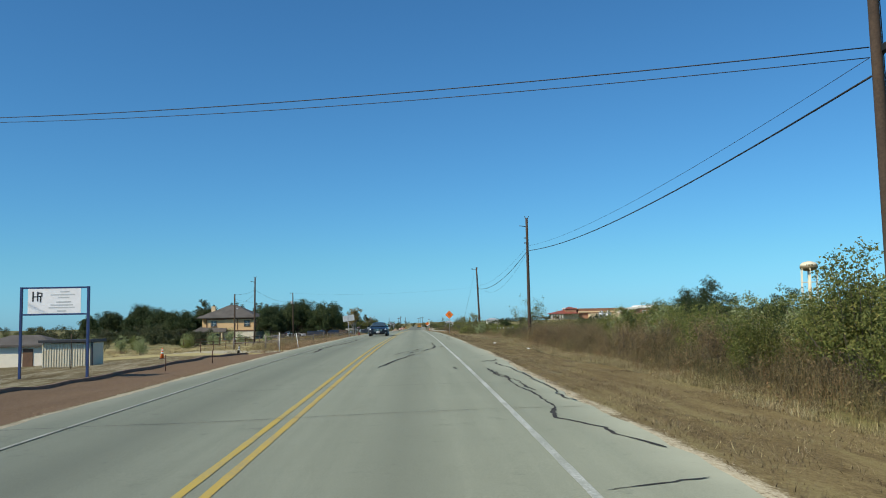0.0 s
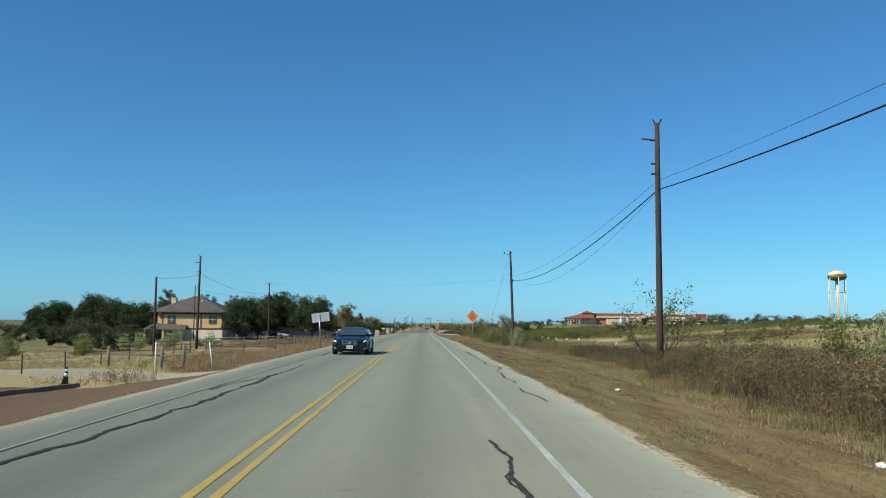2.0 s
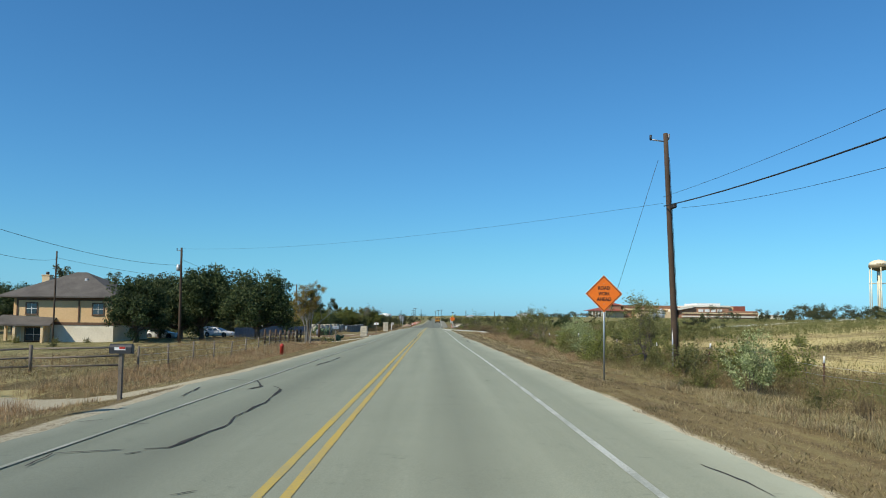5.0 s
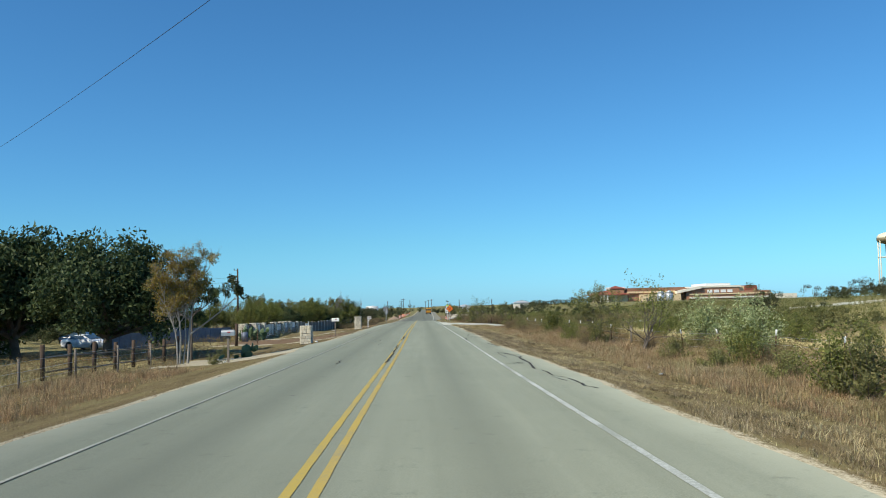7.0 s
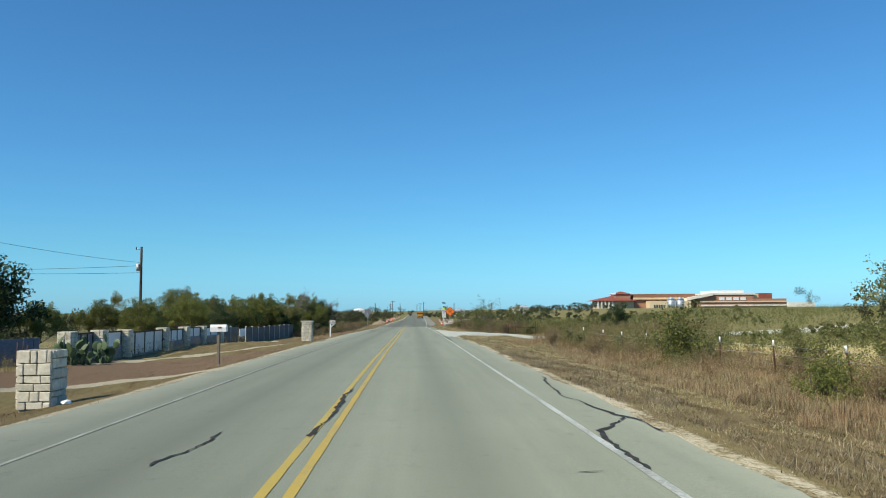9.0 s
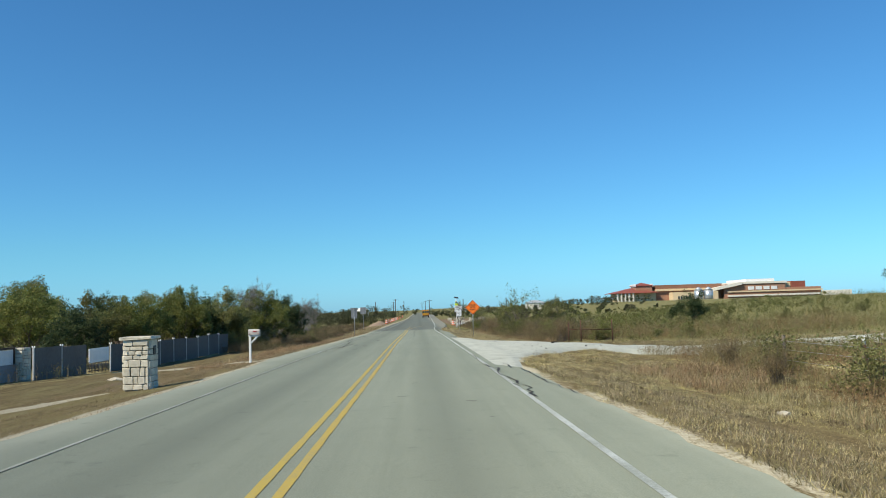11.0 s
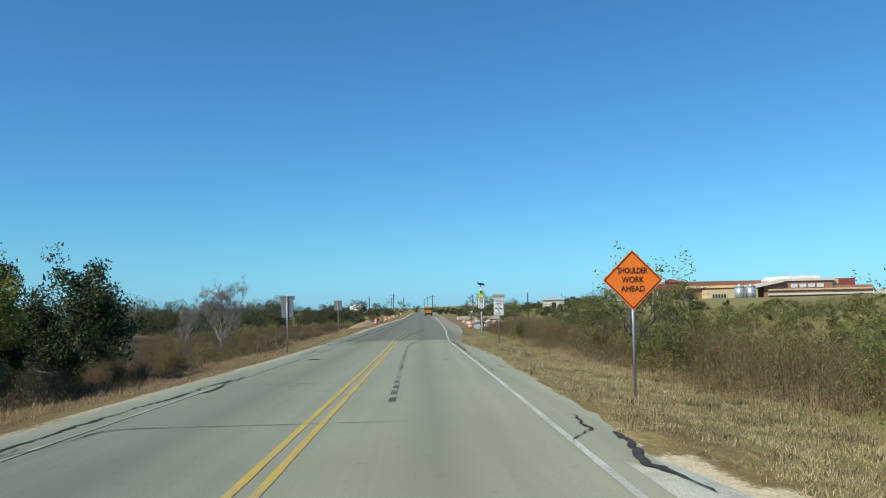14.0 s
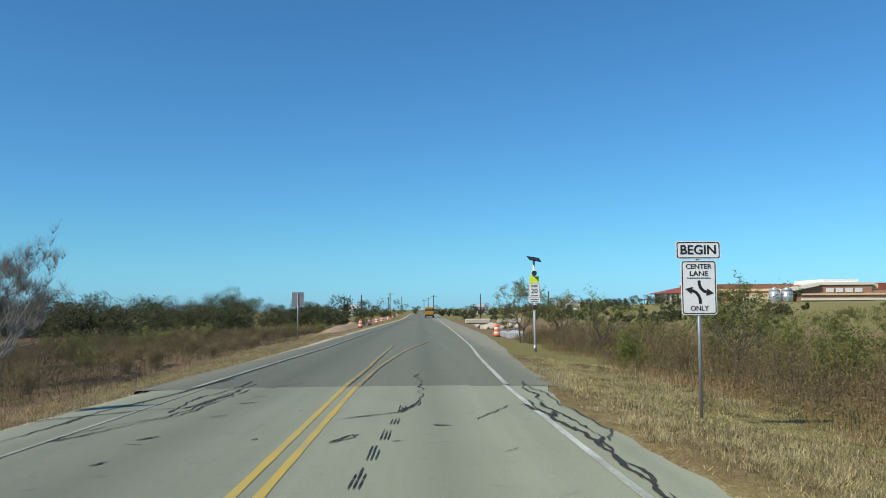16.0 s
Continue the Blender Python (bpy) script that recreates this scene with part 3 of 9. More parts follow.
def edge_right(y):
    """Where the pavement breaks off on the right; it narrows beside the side road."""
    line = float(np.interp(y, (0, 60, 115, 150, 164, 178, 190, 225, 236, 243, 249, 270, 281, 290, 308, 315, 324, 330), (5.1, 5.12, 5.2, 5.05, 5.2, 4.82, 4.75, 4.8, 4.76, 4.6, 4.28, 4.2, 4.28, 4.62, 4.75, 4.55, 4.3, 4.6)))
    return line + 0.06 * math.sin(y * 0.23) + 0.04 * math.sin(y * 0.71) + 0.035 * math.sin(y * 2.3) + 0.03 * math.sin(y * 4.1 + 1.0)


def edge_left(y):
    line = float(np.interp(y, (0, 12, 40, 70, 84, 100, 114, 119, 126, 150, 166, 182, 188, 196, 225, 250, 256, 268, 300, 311, 320, 335, 420), (4.5, 4.42, 4.3, 4.3, 4.6, 4.25, 4.1, 4.5, 4.35, 4.5, 4.75, 4.9, 5.3, 4.7, 4.7, 4.8, 5.0, 4.65, 4.5, 4.45, 4.7, 4.5, 4.5)))
    return -line - 0.05 * math.sin(y * 0.17 + 1) - 0.05 * math.sin(y * 0.9) - 0.04 * math.sin(y * 2.7)


bend = lambda y: float(np.interp(y, (328, 340, 351, 372, 430, 500, 600, 800, 1200), (0, 0.25, 0.6, 0.9, 1.6, 2.5, 3.2, 4.0, 5.0)))
wide_r = lambda y: bend(y) + float(np.interp(y, (328, 335, 350, 372, 5000), (5.0, 4.8, 5.2, 5.7, 5.7))) + 0.05 * math.sin(y * 0.6)
wide_l = lambda y: bend(y) - 5.0 - 0.05 * math.sin(y * 0.4)


DRIVE_X, DRIVE_Y = (3.9, 4.5, 4.8, 5.1, 5.6, 6.2, 7.0, 8.4, 9.5, 10.6, 12.5, 16, 26, 90), (240.0, 241.5, 244.5, 247.8, 250.8, 253.6, 256.1, 259.2, 260.6, 261.6, 262.2, 262.4, 263.5, 266.5)
FAR_X, FAR_Y = (3.9, 4.3, 4.65, 5.08, 5.42, 5.52, 5.68, 6.2, 7.2, 8.25, 10.7, 14.3, 26, 90), (285.5, 283.0, 280.2, 279.2, 277.2, 275.6, 274.5, 273.5, 272.7, 272.1, 271.8, 272.3, 274.0, 277.0)


def on_driveway(x, y):
    """White caliche side road that joins from the right."""
    far = np.interp(x, FAR_X, FAR_Y)
    near = np.interp(x, DRIVE_X, DRIVE_Y)
    return (x > 4.0) & (y < far) & (y > near)


def on_track(x, y):
    """Pale drives and a footworn track on the left."""
    a = (y > 80.5 - 0.25 * (x + 5)) & (y < 84.5 - 0.42 * (x + 5)) & (x < -4) & (x > -34)
    b = (np.abs(y - (122.5 - 0.35 * (x + 5))) < 2.1) & (x < -4) & (x > -30)
    c = (np.abs(y - 187.0 - 0.05 * (x + 5)) < 4.2) & (x < -4) & (x > -12)
    d = ((np.abs(y - 207.4) < 0.9) & (x < -4) & (x > -16)) | ((np.abs(x - np.interp(y, (222, 227, 234, 239, 244), (-15.0, -13.7, -12.0, -10.1, -8.4))) < 0.55) & (y > 222) & (y < 244))
    e = (np.abs(y - np.interp(x, (-15, -13.7, -10.8, -8, -6), (259.5, 263.0, 264.4, 262.0, 258.0))) < 0.9) & (x > -15) & (x < -5)
    return a | b | c | d | e


def build_ground():
    side = lambda lo, hi, st: list(np.arange(lo, hi, st))
    xs = [-4000, -2500, -1500, -900, -550, -350, -230, -160, -120, -90, -70, -56, -46, -38] + side(-32, -14, 1.0) + side(-14, -5, 0.4) + side(-5, 5, 0.5) + side(5, 13, 0.3) + side(13, 32, 1.0) + [32, 38, 46, 56, 70, 90, 115, 145, 190, 250, 350, 550, 900, 1500, 2500, 4000]
    ys = [-300, -150, -80, -50] + side(-30, 390, 0.6) + side(390, 520, 6.0) + [540, 580, 640, 720, 820, 1000, 1300, 1800, 2600, 3600, 4900]
    X, Y = np.meshgrid(np.array(xs, float), np.array(ys, float))
    Z = ground_z(X, Y)
    er = np.array([edge_right(q) if q < 331 else wide_r(q) for q in ys])[:, None]
    el_ = np.array([edge_left(q) if q < 331 else wide_l(q) for q in ys])[:, None]
    under = (X > el_ + 0.35) & (X < er - 0.35)
    Z = np.where(under, road_z(Y) - 0.22, Z)
    nx, ny = len(xs), len(ys)
    idx = np.arange(nx * ny).reshape(ny, nx)
    faces = np.stack([idx[:-1, :-1], idx[:-1, 1:], idx[1:, 1:], idx[1:, :-1]], -1).reshape(-1, 4)
    me = mesh_from("ground", np.stack([X, Y, Z], -1).reshape(-1, 3), faces, M_GROUND)
    near_r = np.clip(1.0 - np.abs(X - er - 0.05) / 0.55, 0, 1) * (X > 0) * np.where(Y > 281, 0.35, 0.85)
    near_l = np.clip(1.0 - np.abs(X - el_ + 0.15) / 0.7, 0, 1) * (X < 0)
    pale = np.maximum(np.maximum(near_r, near_l), np.where(on_track(X, Y), 1.0, 0))
    pale = np.maximum(pale, np.where(on_driveway(X, Y), 1.0, 0))
    amp = np.clip((np.abs(X) - 9.0) / 14.0, 0, 1) * np.clip(np.abs(X) / 6.0, 5.0, 22.0)     # zones with wandering edges
    U = X + np.sign(X) * amp * 0.35 * fbm(X * 0.06 + 3, Y * 0.05, 3)
    V = Y + amp * fbm(X * 0.05 + 11, Y * 0.06 + 5, 4)
    lot = (U < -15.5) & (U > -34) & (V > -10) & (V < 74)
    pale = np.maximum(pale, np.where(lot, 0.42, 0))
    red = np.where((U < -5.3) & (U > -16) & (V < 76) & (V > -20), 0.95, 0.0)
    red = np.maximum(red, np.where((U < -5.8) & (U > -16) & (V > 208.5) & (V < 227), 0.95, 0))
    red = np.maximum(red, np.where((U < -6.0) & (U > -10) & (V > 244) & (V < 330), 0.45, 0))
    red = np.maximum(red, np.where((U < -10) & (U > -60) & (V > 312) & (V < 430), 0.75, 0))
    red = np.maximum(red, np.where((U < -5.2) & (U > -11) & (V > 380) & (V < 570), 0.7, 0))
    red = np.maximum(red, np.where((U > 8) & (V > 372) & (V < 520) & (U < 40), 0.7, 0))
    straw = np.where((U < -12) & (V > 76) & (V < 130), 0.80 + 0.2 * np.sin(U * 0.21 + V * 0.07) * np.sin(V * 0.16 - U * 0.08), 0.0)
    straw = np.maximum(straw, np.where((U > 16) & (V > 70) & (V < 260), np.clip((V - 98) / 24, 0, 1) * (0.54 + 0.3 * np.sin(U * 0.11 + V * 0.05) * np.sin(V * 0.09 - U * 0.05)), 0))
    straw = np.maximum(straw, np.where((U < 27) & (V > 150) & (V < 226), np.clip((U - 9.0) / 4.0, 0, 1) * 0.7, 0))
    straw = np.maximum(straw, np.where((U < -14) & (V > 130) & (V < 300), 0.45, 0))
    olive = np.where(((U > 16) & (V > 226)) | ((U > 80) & (V > 150)) | ((U > 5.8) & (V > 281)) | ((U > 9) & (U < 14) & (V > 300)) | (V > 430) | ((U < -31) & (V > 126)) | ((U < -60) & (V > 60)), 0.75, 0.0)
    olive = np.maximum(olive, np.where((U > 10.5) & (V < 75), 0.6, 0))
    field_r = (U > 16) & (V > 74) & (V <= 150)
    olive = np.where(field_r, 0.3 + 0.4 * np.sin(U * 0.07 - V * 0.11 + 1.0) * np.sin(U * 0.05 + 2.0), olive)
    red = np.maximum(red, np.where(field_r & (U > 20), 0.6 * np.clip(np.sin(U * 0.13 - V * 0.03) * 3.0 - 2.0, 0, 1), 0))
    col = np.stack([pale, red, straw, olive], -1).reshape(-1, 4)
    at = me.color_attributes.new("zone", "FLOAT_COLOR", "POINT")
    at.data.foreach_set("color", col.astype(np.float32).ravel())
    for p in me.polygons:
        p.use_smooth = True
    return tagged(new("ground", me), "dry brown roadside ground with mown grass and bare gravel", "ground", kind="structure")


ground = build_ground()


def build_road(name, y0, y1, step, material, label, left=edge_left, right=edge_right, skirt=0.12):
    ys = np.arange(y0, y1 + step * 0.5, step)
    bm = bmesh.new()
    rows = []
    for y in ys:
        z = float(road_z(y))
        a, b = left(y), right(y)
        cols = [(a - skirt, z - 0.12 - skirt), (a, z - 0.03), (a + 0.5, z - 0.012)] + [(a + (b - a) * k, z) for k in (0.2, 0.35, 0.5, 0.65, 0.8)] + [(b - 0.6, z - 0.012), (b, z - 0.03), (b + skirt, z - 0.12 - skirt)]
        rows.append([bm.verts.new((x, y, zz)) for x, zz in cols])
    for u, v in zip(rows, rows[1:]):
        for k in range(1, len(u) - 2):
            bm.faces.new((u[k], u[k + 1], v[k + 1], v[k])).smooth = True
    for k in (0, len(rows[0]) - 2):               # broken edges, with corners of their own
        side_ = [[bm.verts.new(w[q].co) for q in (k, k + 1)] for w in rows]
        for u, v in zip(side_, side_[1:]):
            bm.faces.new((u[0], u[1], v[1], v[0]))
    ob = part(name, bm, material)
    return tagged(ob, label, "road", kind="structure")


road = build_road("road", -60, 328.3, 0.7, M_ROAD, "pale grey chip-seal two-lane road with sealed cracks")
road_far = build_road("road_far", 328.3, 1200, 2.3, M_ROAD2, "dark grey newer asphalt beyond a joint", wide_l, wide_r, 0.7)


def build_driveway():
    bm = bmesh.new()
    grid = {}
    xs = list(np.arange(3.9, 8, 0.15)) + list(np.arange(8, 20, 0.4)) + list(np.arange(20, 92, 3.0))
    for i, x in enumerate(xs):
        far = float(np.interp(x, FAR_X, FAR_Y)) + 0.10 * math.sin(x * 1.7) + 0.06 * math.sin(x * 6.1)
        near = float(np.interp(x, DRIVE_X, DRIVE_Y)) + 0.10 * math.sin(x * 2.1) + 0.12 * math.sin(x * 5.3)
        for j in range(-1, 10):
            y = near + (far - near) * j / 8 if 0 <= j <= 8 else (near - 0.9 if j < 0 else far + 0.9)
            zr = float(road_z(y))
            g = gz(x, y)
            w = min(max((x - 4.6) / 14.0, 0), 1)
            z = (zr - 0.075) * (1 - w) + (g + 0.05) * w
            z = max(z, g + 0.02) - (0.03 if j in (0, 8) else 0) if 0 <= j <= 8 else min(g, zr - 0.1) - 0.03
            grid[i, j] = bm.verts.new((x, y, z))
    for i in range(len(xs) - 1):
        for j in range(-1, 9):
            bm.faces.new((grid[i, j], grid[i + 1, j], grid[i + 1, j + 1], grid[i, j + 1])).smooth = True
    return tagged(part("side_road", bm, M_CALICHE), "unpaved white caliche side road joining the highway", "road", kind="structure")


side_road = build_driveway()


def strip(parent, name, material, x0, width, y0, y1, step=1.0, dx=None, gaps=(), lift=0.005, label=""):
    bm = bmesh.new()
    prev = None
    for y in np.arange(y0, y1 + step * 0.5, step):
        if any(a < y < b for a, b in gaps):
            prev = None
            continue
        x = x0 + (dx(y) if dx else 0.0)
        drop = 0.012 * max(0, min(1, (abs(x) - 3.0) / 1.3))
        z = float(road_z(y)) + lift - drop
        w = width * (1 + 0.08 * math.sin(y * 3.1))
        cur = (bm.verts.new((x - w / 2, y, z)), bm.verts.new((x + w / 2, y, z)))
        if prev:
            bm.faces.new((prev[0], prev[1], cur[1], cur[0]))
        prev = cur
    return part(name, bm, material, parent, label)


wob = lambda y: 0.02 * math.sin(y * 0.11)
for sx in (-0.145, 0.115):
    strip(road, "yellow_line", M_YELLOW_OLD if sx < 0 else M_YELLOW, sx, 0.105, -60, 328.3, 0.7, wob, (), 0.006, "solid yellow centre line, worn")
strip(road, "white_edge_line", M_WHITE_LINE, 3.6, 0.10, -60, 328.3, 0.7, wob, (), 0.008, "solid white edge line")
left_line = lambda y: float(np.interp(y, (0, 110, 185, 250, 328), (-3.27, -3.15, -3.26, -3.46, -3.42))) + wob(y)
strip(road, "white_edge_line", M_FAINT_LINE, 0.0, 0.07, -60, 328.3, 0.7, left_line, (), 0.008, "solid white edge line, faded")
strip(road_far, "yellow_line", M_FADED_YELLOW, 0.12, 0.12, 328.5, 360, 1.0, lambda y: bend(y) + float(np.interp(y, (335, 348, 360), (0, 0.4, 1.5))), (), 0.02)
strip(road_far, "yellow_line", M_FADED_YELLOW, -0.18, 0.12, 328.5, 352, 1.0, lambda y: bend(y) + float(np.interp(y, (335, 352), (0, -0.25))), (), 0.02)
strip(road_far, "white_edge_line", M_WHITE_LINE, 3.6, 0.12, 328.5, 700, 1.2, bend, (), 0.03)
strip(road_far, "white_edge_line", M_FAINT_LINE, -3.7, 0.12, 328.5, 700, 1.2, bend, (), 0.03)


# ---- sealed cracks: ribbons of tar that wander between a few turning points ----
def crack(points, width=0.07, seed=0, wander=0.09, name="crack_seal", parent=None, material=None):
    rnd = random.Random(seed * 7 + 3)
    bm = bmesh.new()
    pts = []
    for (x0, y0), (x1, y1) in zip(points, points[1:]):
        n = max(3, int(math.hypot(x1 - x0, y1 - y0) / 0.13))
        for k in range(n):
            pts.append((x0 + (x1 - x0) * k / n, y0 + (y1 - y0) * k / n))
    pts.append(points[-1])
    prev, ox, oy, swell = None, 0.0, 0.0, 0.0
    for i, (x, y) in enumerate(pts):
        ox = ox * 0.9 + rnd.gauss(0, wander * 0.27)
        oy = oy * 0.85 + rnd.gauss(0, wander * 0.24)
        x, y = x + ox, y + oy
        a, b = pts[max(i - 1, 0)], pts[min(i + 1, len(pts) - 1)]
        d = Vector((b[0] - a[0], b[1] - a[1]))
        d = d.normalized() if d.length > 0 else Vector((0, 1))
        swell = swell * 0.72 + rnd.gauss(0, 0.2)
        nrm = Vector((-d.y, d.x)) * width * 0.4 * min(1.5, max(0.25, 0.72 + swell + 0.2 * math.sin(i * 0.21 + seed))) * (0.4 if i in (0, len(pts) - 1) else 1)
        lim = max(edge_left(y) + 0.05, min(edge_right(y) - 0.05, x))
        x = lim
        z = float(road_z(y)) + 0.011 - 0.024 * max(0, min(1, (abs(x) - 3.0) / 2.0))
        cur = (bm.verts.new((x - nrm.x, y - nrm.y, z)), bm.verts.new((x + nrm.x, y + nrm.y, z)))
        if prev:
            f = bm.faces.new((prev[0], prev[1], cur[1], cur[0]))
            if f.normal.z < 0:
                f.normal_flip()
        prev = cur
    bmesh.ops.recalc_face_normals(bm, faces=bm.faces[:])
    return part(name, bm, material or M_TAR, parent or road)


crack([(3.8, 7.5), (4.9, 8.0)], 0.05, 1)
crack([(-2.7, 38.0), (-2.68, 39.7), (-2.9, 41.6), (-2.95, 43.4), (-2.86, 46.5), (-2.6, 50.6), (-2.43, 55.6), (-2.5, 65.0)], 0.13, 631)
crack([(4.2, 24.3), (4.4, 16.6), (4.2, 12.7), (4.6, 11.5), (5.0, 9.8)], 0.09, 2)
crack([(4.4, 28.8), (4.9, 24.3), (4.9, 18.5), (5.0, 15.1)], 0.07, 3)
crack([(4.1, 24.5), (4.2, 21.4), (4.5, 19.9), (4.5, 17.2)], 0.08, 4)
crack([(0.9, 25.4), (1.2, 28.2), (1.9, 33.9)], 0.10, 5)
crack([(1.1, 33.8), (1.9, 38.0), (2.4, 40.4)], 0.07, 6)
crack([(1.7, 35.3), (2.5, 38.1), (3.1, 42.8), (3.0, 49.1)], 0.09, 7)
crack([(2.1, 37.4), (2.4, 38.2), (2.9, 40.4), (3.1, 43.2)], 0.09, 8)
crack([(3.2, 43.3), (3.4, 42.9), (3.5, 44.4)], 0.07, 9, 0.04)
crack([(3.6, 43.8), (5.0, 45.1)], 0.035, 10)
crack([(3.3, 25.2), (3.3, 24.1)], 0.07, 11)
crack([(-2.1, 18.2), (0.1, 18.6), (4.5, 19.4)], 0.03, 12, 0.04)
crack([(4.3, 31.9), (5.0, 32.3)], 0.05, 13)
crack([(4.3, 27.9), (4.8, 28.7), (4.9, 29.5)], 0.11, 14)
crack([(3.0, 47.3), (2.9, 48.1), (3.1, 49.2), (3.0, 50.8)], 0.11, 17, 0.05)
crack([(-2.8, 79.2), (-3.3, 85.6)], 0.06, 23)
crack([(4.5, 80.0), (4.6, 84.0), (4.4, 87.0)], 0.08, 24)
crack([(-0.12, 170.1), (-0.1, 174.8), (-0.14, 184.6)], 0.10, 32, 0.05)
crack([(-0.12, 192.0), (-0.05, 199.0)], 0.10, 33, 0.05)
crack([(-1.8, 170.1), (-1.8, 172.1)], 0.07, 34)
crack([(4.4, 166.4), (4.5, 169.0), (3.7, 168.2)], 0.07, 35)
crack([(4.6, 171.7), (4.2, 175.3)], 0.05, 37)
crack([(4.5, 169.5), (4.5, 171.2), (4.8, 172.6), (4.1, 175.4)], 0.10, 38)
crack([(-1.1, 185.0), (-1.2, 187.2)], 0.07, 39)
crack([(4.0, 179.6), (4.6, 180.6), (4.6, 181.5), (4.4, 184.6)], 0.08, 40)
crack([(3.7, 189.5), (3.8, 192.3), (4.6, 193.8)], 0.10, 41)
crack([(4.9, 192.3), (4.6, 193.8), (4.2, 197.2), (4.6, 202.2)], 0.08, 42)
crack([(-1.6, 190.0), (-1.5, 192.5)], 0.06, 43)
crack([(-3.2, 259.7), (-3.2, 261.7)], 0.06, 47)
crack([(-3.5, 262.5), (-3.0, 265.6), (-3.0, 271.3), (-3.7, 282.8)], 0.07, 48)
crack([(-3.0, 263.4), (-2.8, 268.9), (-2.7, 271.4)], 0.07, 49)
crack([(0.6, 268.4), (1.8, 267.1), (3.4, 265.6)], 0.03, 50)
crack([(0.1, 265.9), (0.8, 265.0), (2.0, 264.4), (3.3, 263.4)], 0.03, 51)
crack([(-3.0, 274.7), (-3.5, 277.1), (-3.9, 283.5), (-3.6, 294.6)], 0.10, 52)
crack([(-3.0, 275.2), (-1.2, 275.1)], 0.03, 53)
crack([(-3.5, 282.0), (-3.1, 284.3), (-2.7, 284.5), (1.4, 284.6)], 0.045, 54, 0.05)
crack([(4.3, 279.1), (4.0, 280.5), (4.5, 283.0)], 0.11, 55)
crack([(4.1, 285.0), (4.1, 283.3), (3.7, 282.3)], 0.06, 56)
crack([(-3.3, 292.4), (0.0, 292.9)], 0.045, 57, 0.05)
crack([(-3.4, 290.6), (-3.4, 292.4), (-3.5, 295.9)], 0.10, 58)
crack([(3.9, 299.1), (4.2, 298.6), (4.4, 297.4)], 0.06, 59)
crack([(-3.3, 313.0), (-3.2, 315.9)], 0.05, 60)
crack([(0.4, 319.8), (0.7, 320.6)], 0.05, 61)
crack([(0.4, 322.4), (1.2, 323.2), (1.5, 324.5)], 0.07, 62)
crack([(-5.0, 322.5), (-3.4, 324.0), (-2.7, 324.2), (-2.5, 328.0)], 0.08, 63)
crack([(3.8, 310.0), (3.8, 318.3), (3.8, 320.9), (3.7, 325.0)], 0.09, 64)
crack([(-3.4, 320.3), (-2.4, 323.0), (-2.3, 328.0)], 0.05, 65)

crack([(3.13, 245.43), (3.60, 245.53), (3.60, 244.02), (3.82, 243.72), (3.65, 242.00), (3.64, 240.96), (3.75, 239.88), (3.79, 238.89), (3.70, 238.17), (3.82, 237.49), (3.89, 236.89), (3.72, 236.43), (3.80, 235.95), (3.68, 235.56), (3.77, 234.95)], 0.086, 601, 0.03)
crack([(3.63, 238.18), (3.69, 237.25)], 0.05, 602, 0.02)
crack([(4.20, 245.70), (4.32, 245.26), (4.20, 243.59)], 0.065, 603, 0.03)
crack([(4.44, 243.17), (4.50, 241.74), (4.47, 240.08), (4.49, 238.65)], 0.065, 604, 0.03)
crack([(4.43, 238.47), (4.68, 237.09), (4.61, 235.66), (4.64, 235.46)], 0.058, 605, 0.03)
crack([(3.63, 251.50), (3.62, 250.18), (3.60, 249.00)], 0.058, 606, 0.02)
crack([(3.60, 249.00), (3.85, 248.31)], 0.03, 607, 0.02)
crack([(-2.94, 107.95), (-3.02, 108.78), (-2.34, 109.10)], 0.058, 608, 0.03)
crack([(-2.19, 108.77), (-2.05, 108.96)], 0.06, 609, 0.02)
crack([(-2.09, 109.16), (-1.82, 109.28), (-1.66, 111.43), (-1.79, 112.47), (-1.74, 114.71), (-1.99, 117.86), (-2.31, 118.77)], 0.079, 610, 0.04)
crack([(-2.74, 117.77), (-2.63, 118.59), (-3.09, 120.33), (-4.01, 120.78)], 0.086, 611, 0.03)
crack([(-4.02, 111.71), (-3.64, 112.17)], 0.058, 612, 0.03)
crack([(-3.25, 111.50), (-2.84, 111.53)], 0.04, 613, 0.02)
crack([(-3.74, 116.03), (-3.97, 118.27)], 0.072, 614, 0.03)
crack([(-2.57, 127.53), (-2.48, 134.25)], 0.072, 615, 0.04)
crack([(-0.96, 106.57), (-0.76, 106.76)], 0.06, 616, 0.02)
crack([(4.54, 108.52), (4.68, 107.54), (4.66, 106.78)], 0.045, 617, 0.03)
crack([(-3.05, 58.86), (-3.00, 61.18), (-2.53, 63.03), (-2.46, 67.49), (-2.55, 70.60)], 0.07, 618, 0.04)
crack([(-2.86, 78.79), (-2.97, 83.80)], 0.072, 619, 0.04)
crack([(4.60, 87.55), (4.62, 81.15), (4.53, 72.90), (5.00, 69.79), (4.69, 68.07), (4.55, 64.38), (4.61, 62.00)], 0.065, 620, 0.06)
crack([(4.52, 60.32), (4.46, 59.10), (4.64, 57.80), (4.65, 56.59)], 0.065, 621, 0.04)
crack([(3.81, 60.86), (4.52, 60.32)], 0.02, 622, 0.02)
crack([(-3.93, 310.26), (-3.99, 311.67), (-3.85, 313.99), (-4.02, 316.67), (-4.10, 323.47), (-3.36, 331.51)], 0.07, 623, 0.05)
crack([(-3.05, 312.49), (-3.01, 315.20)], 0.05, 624, 0.03)
crack([(4.58, 308.11), (4.63, 307.18), (4.57, 306.51)], 0.086, 625, 0.04)
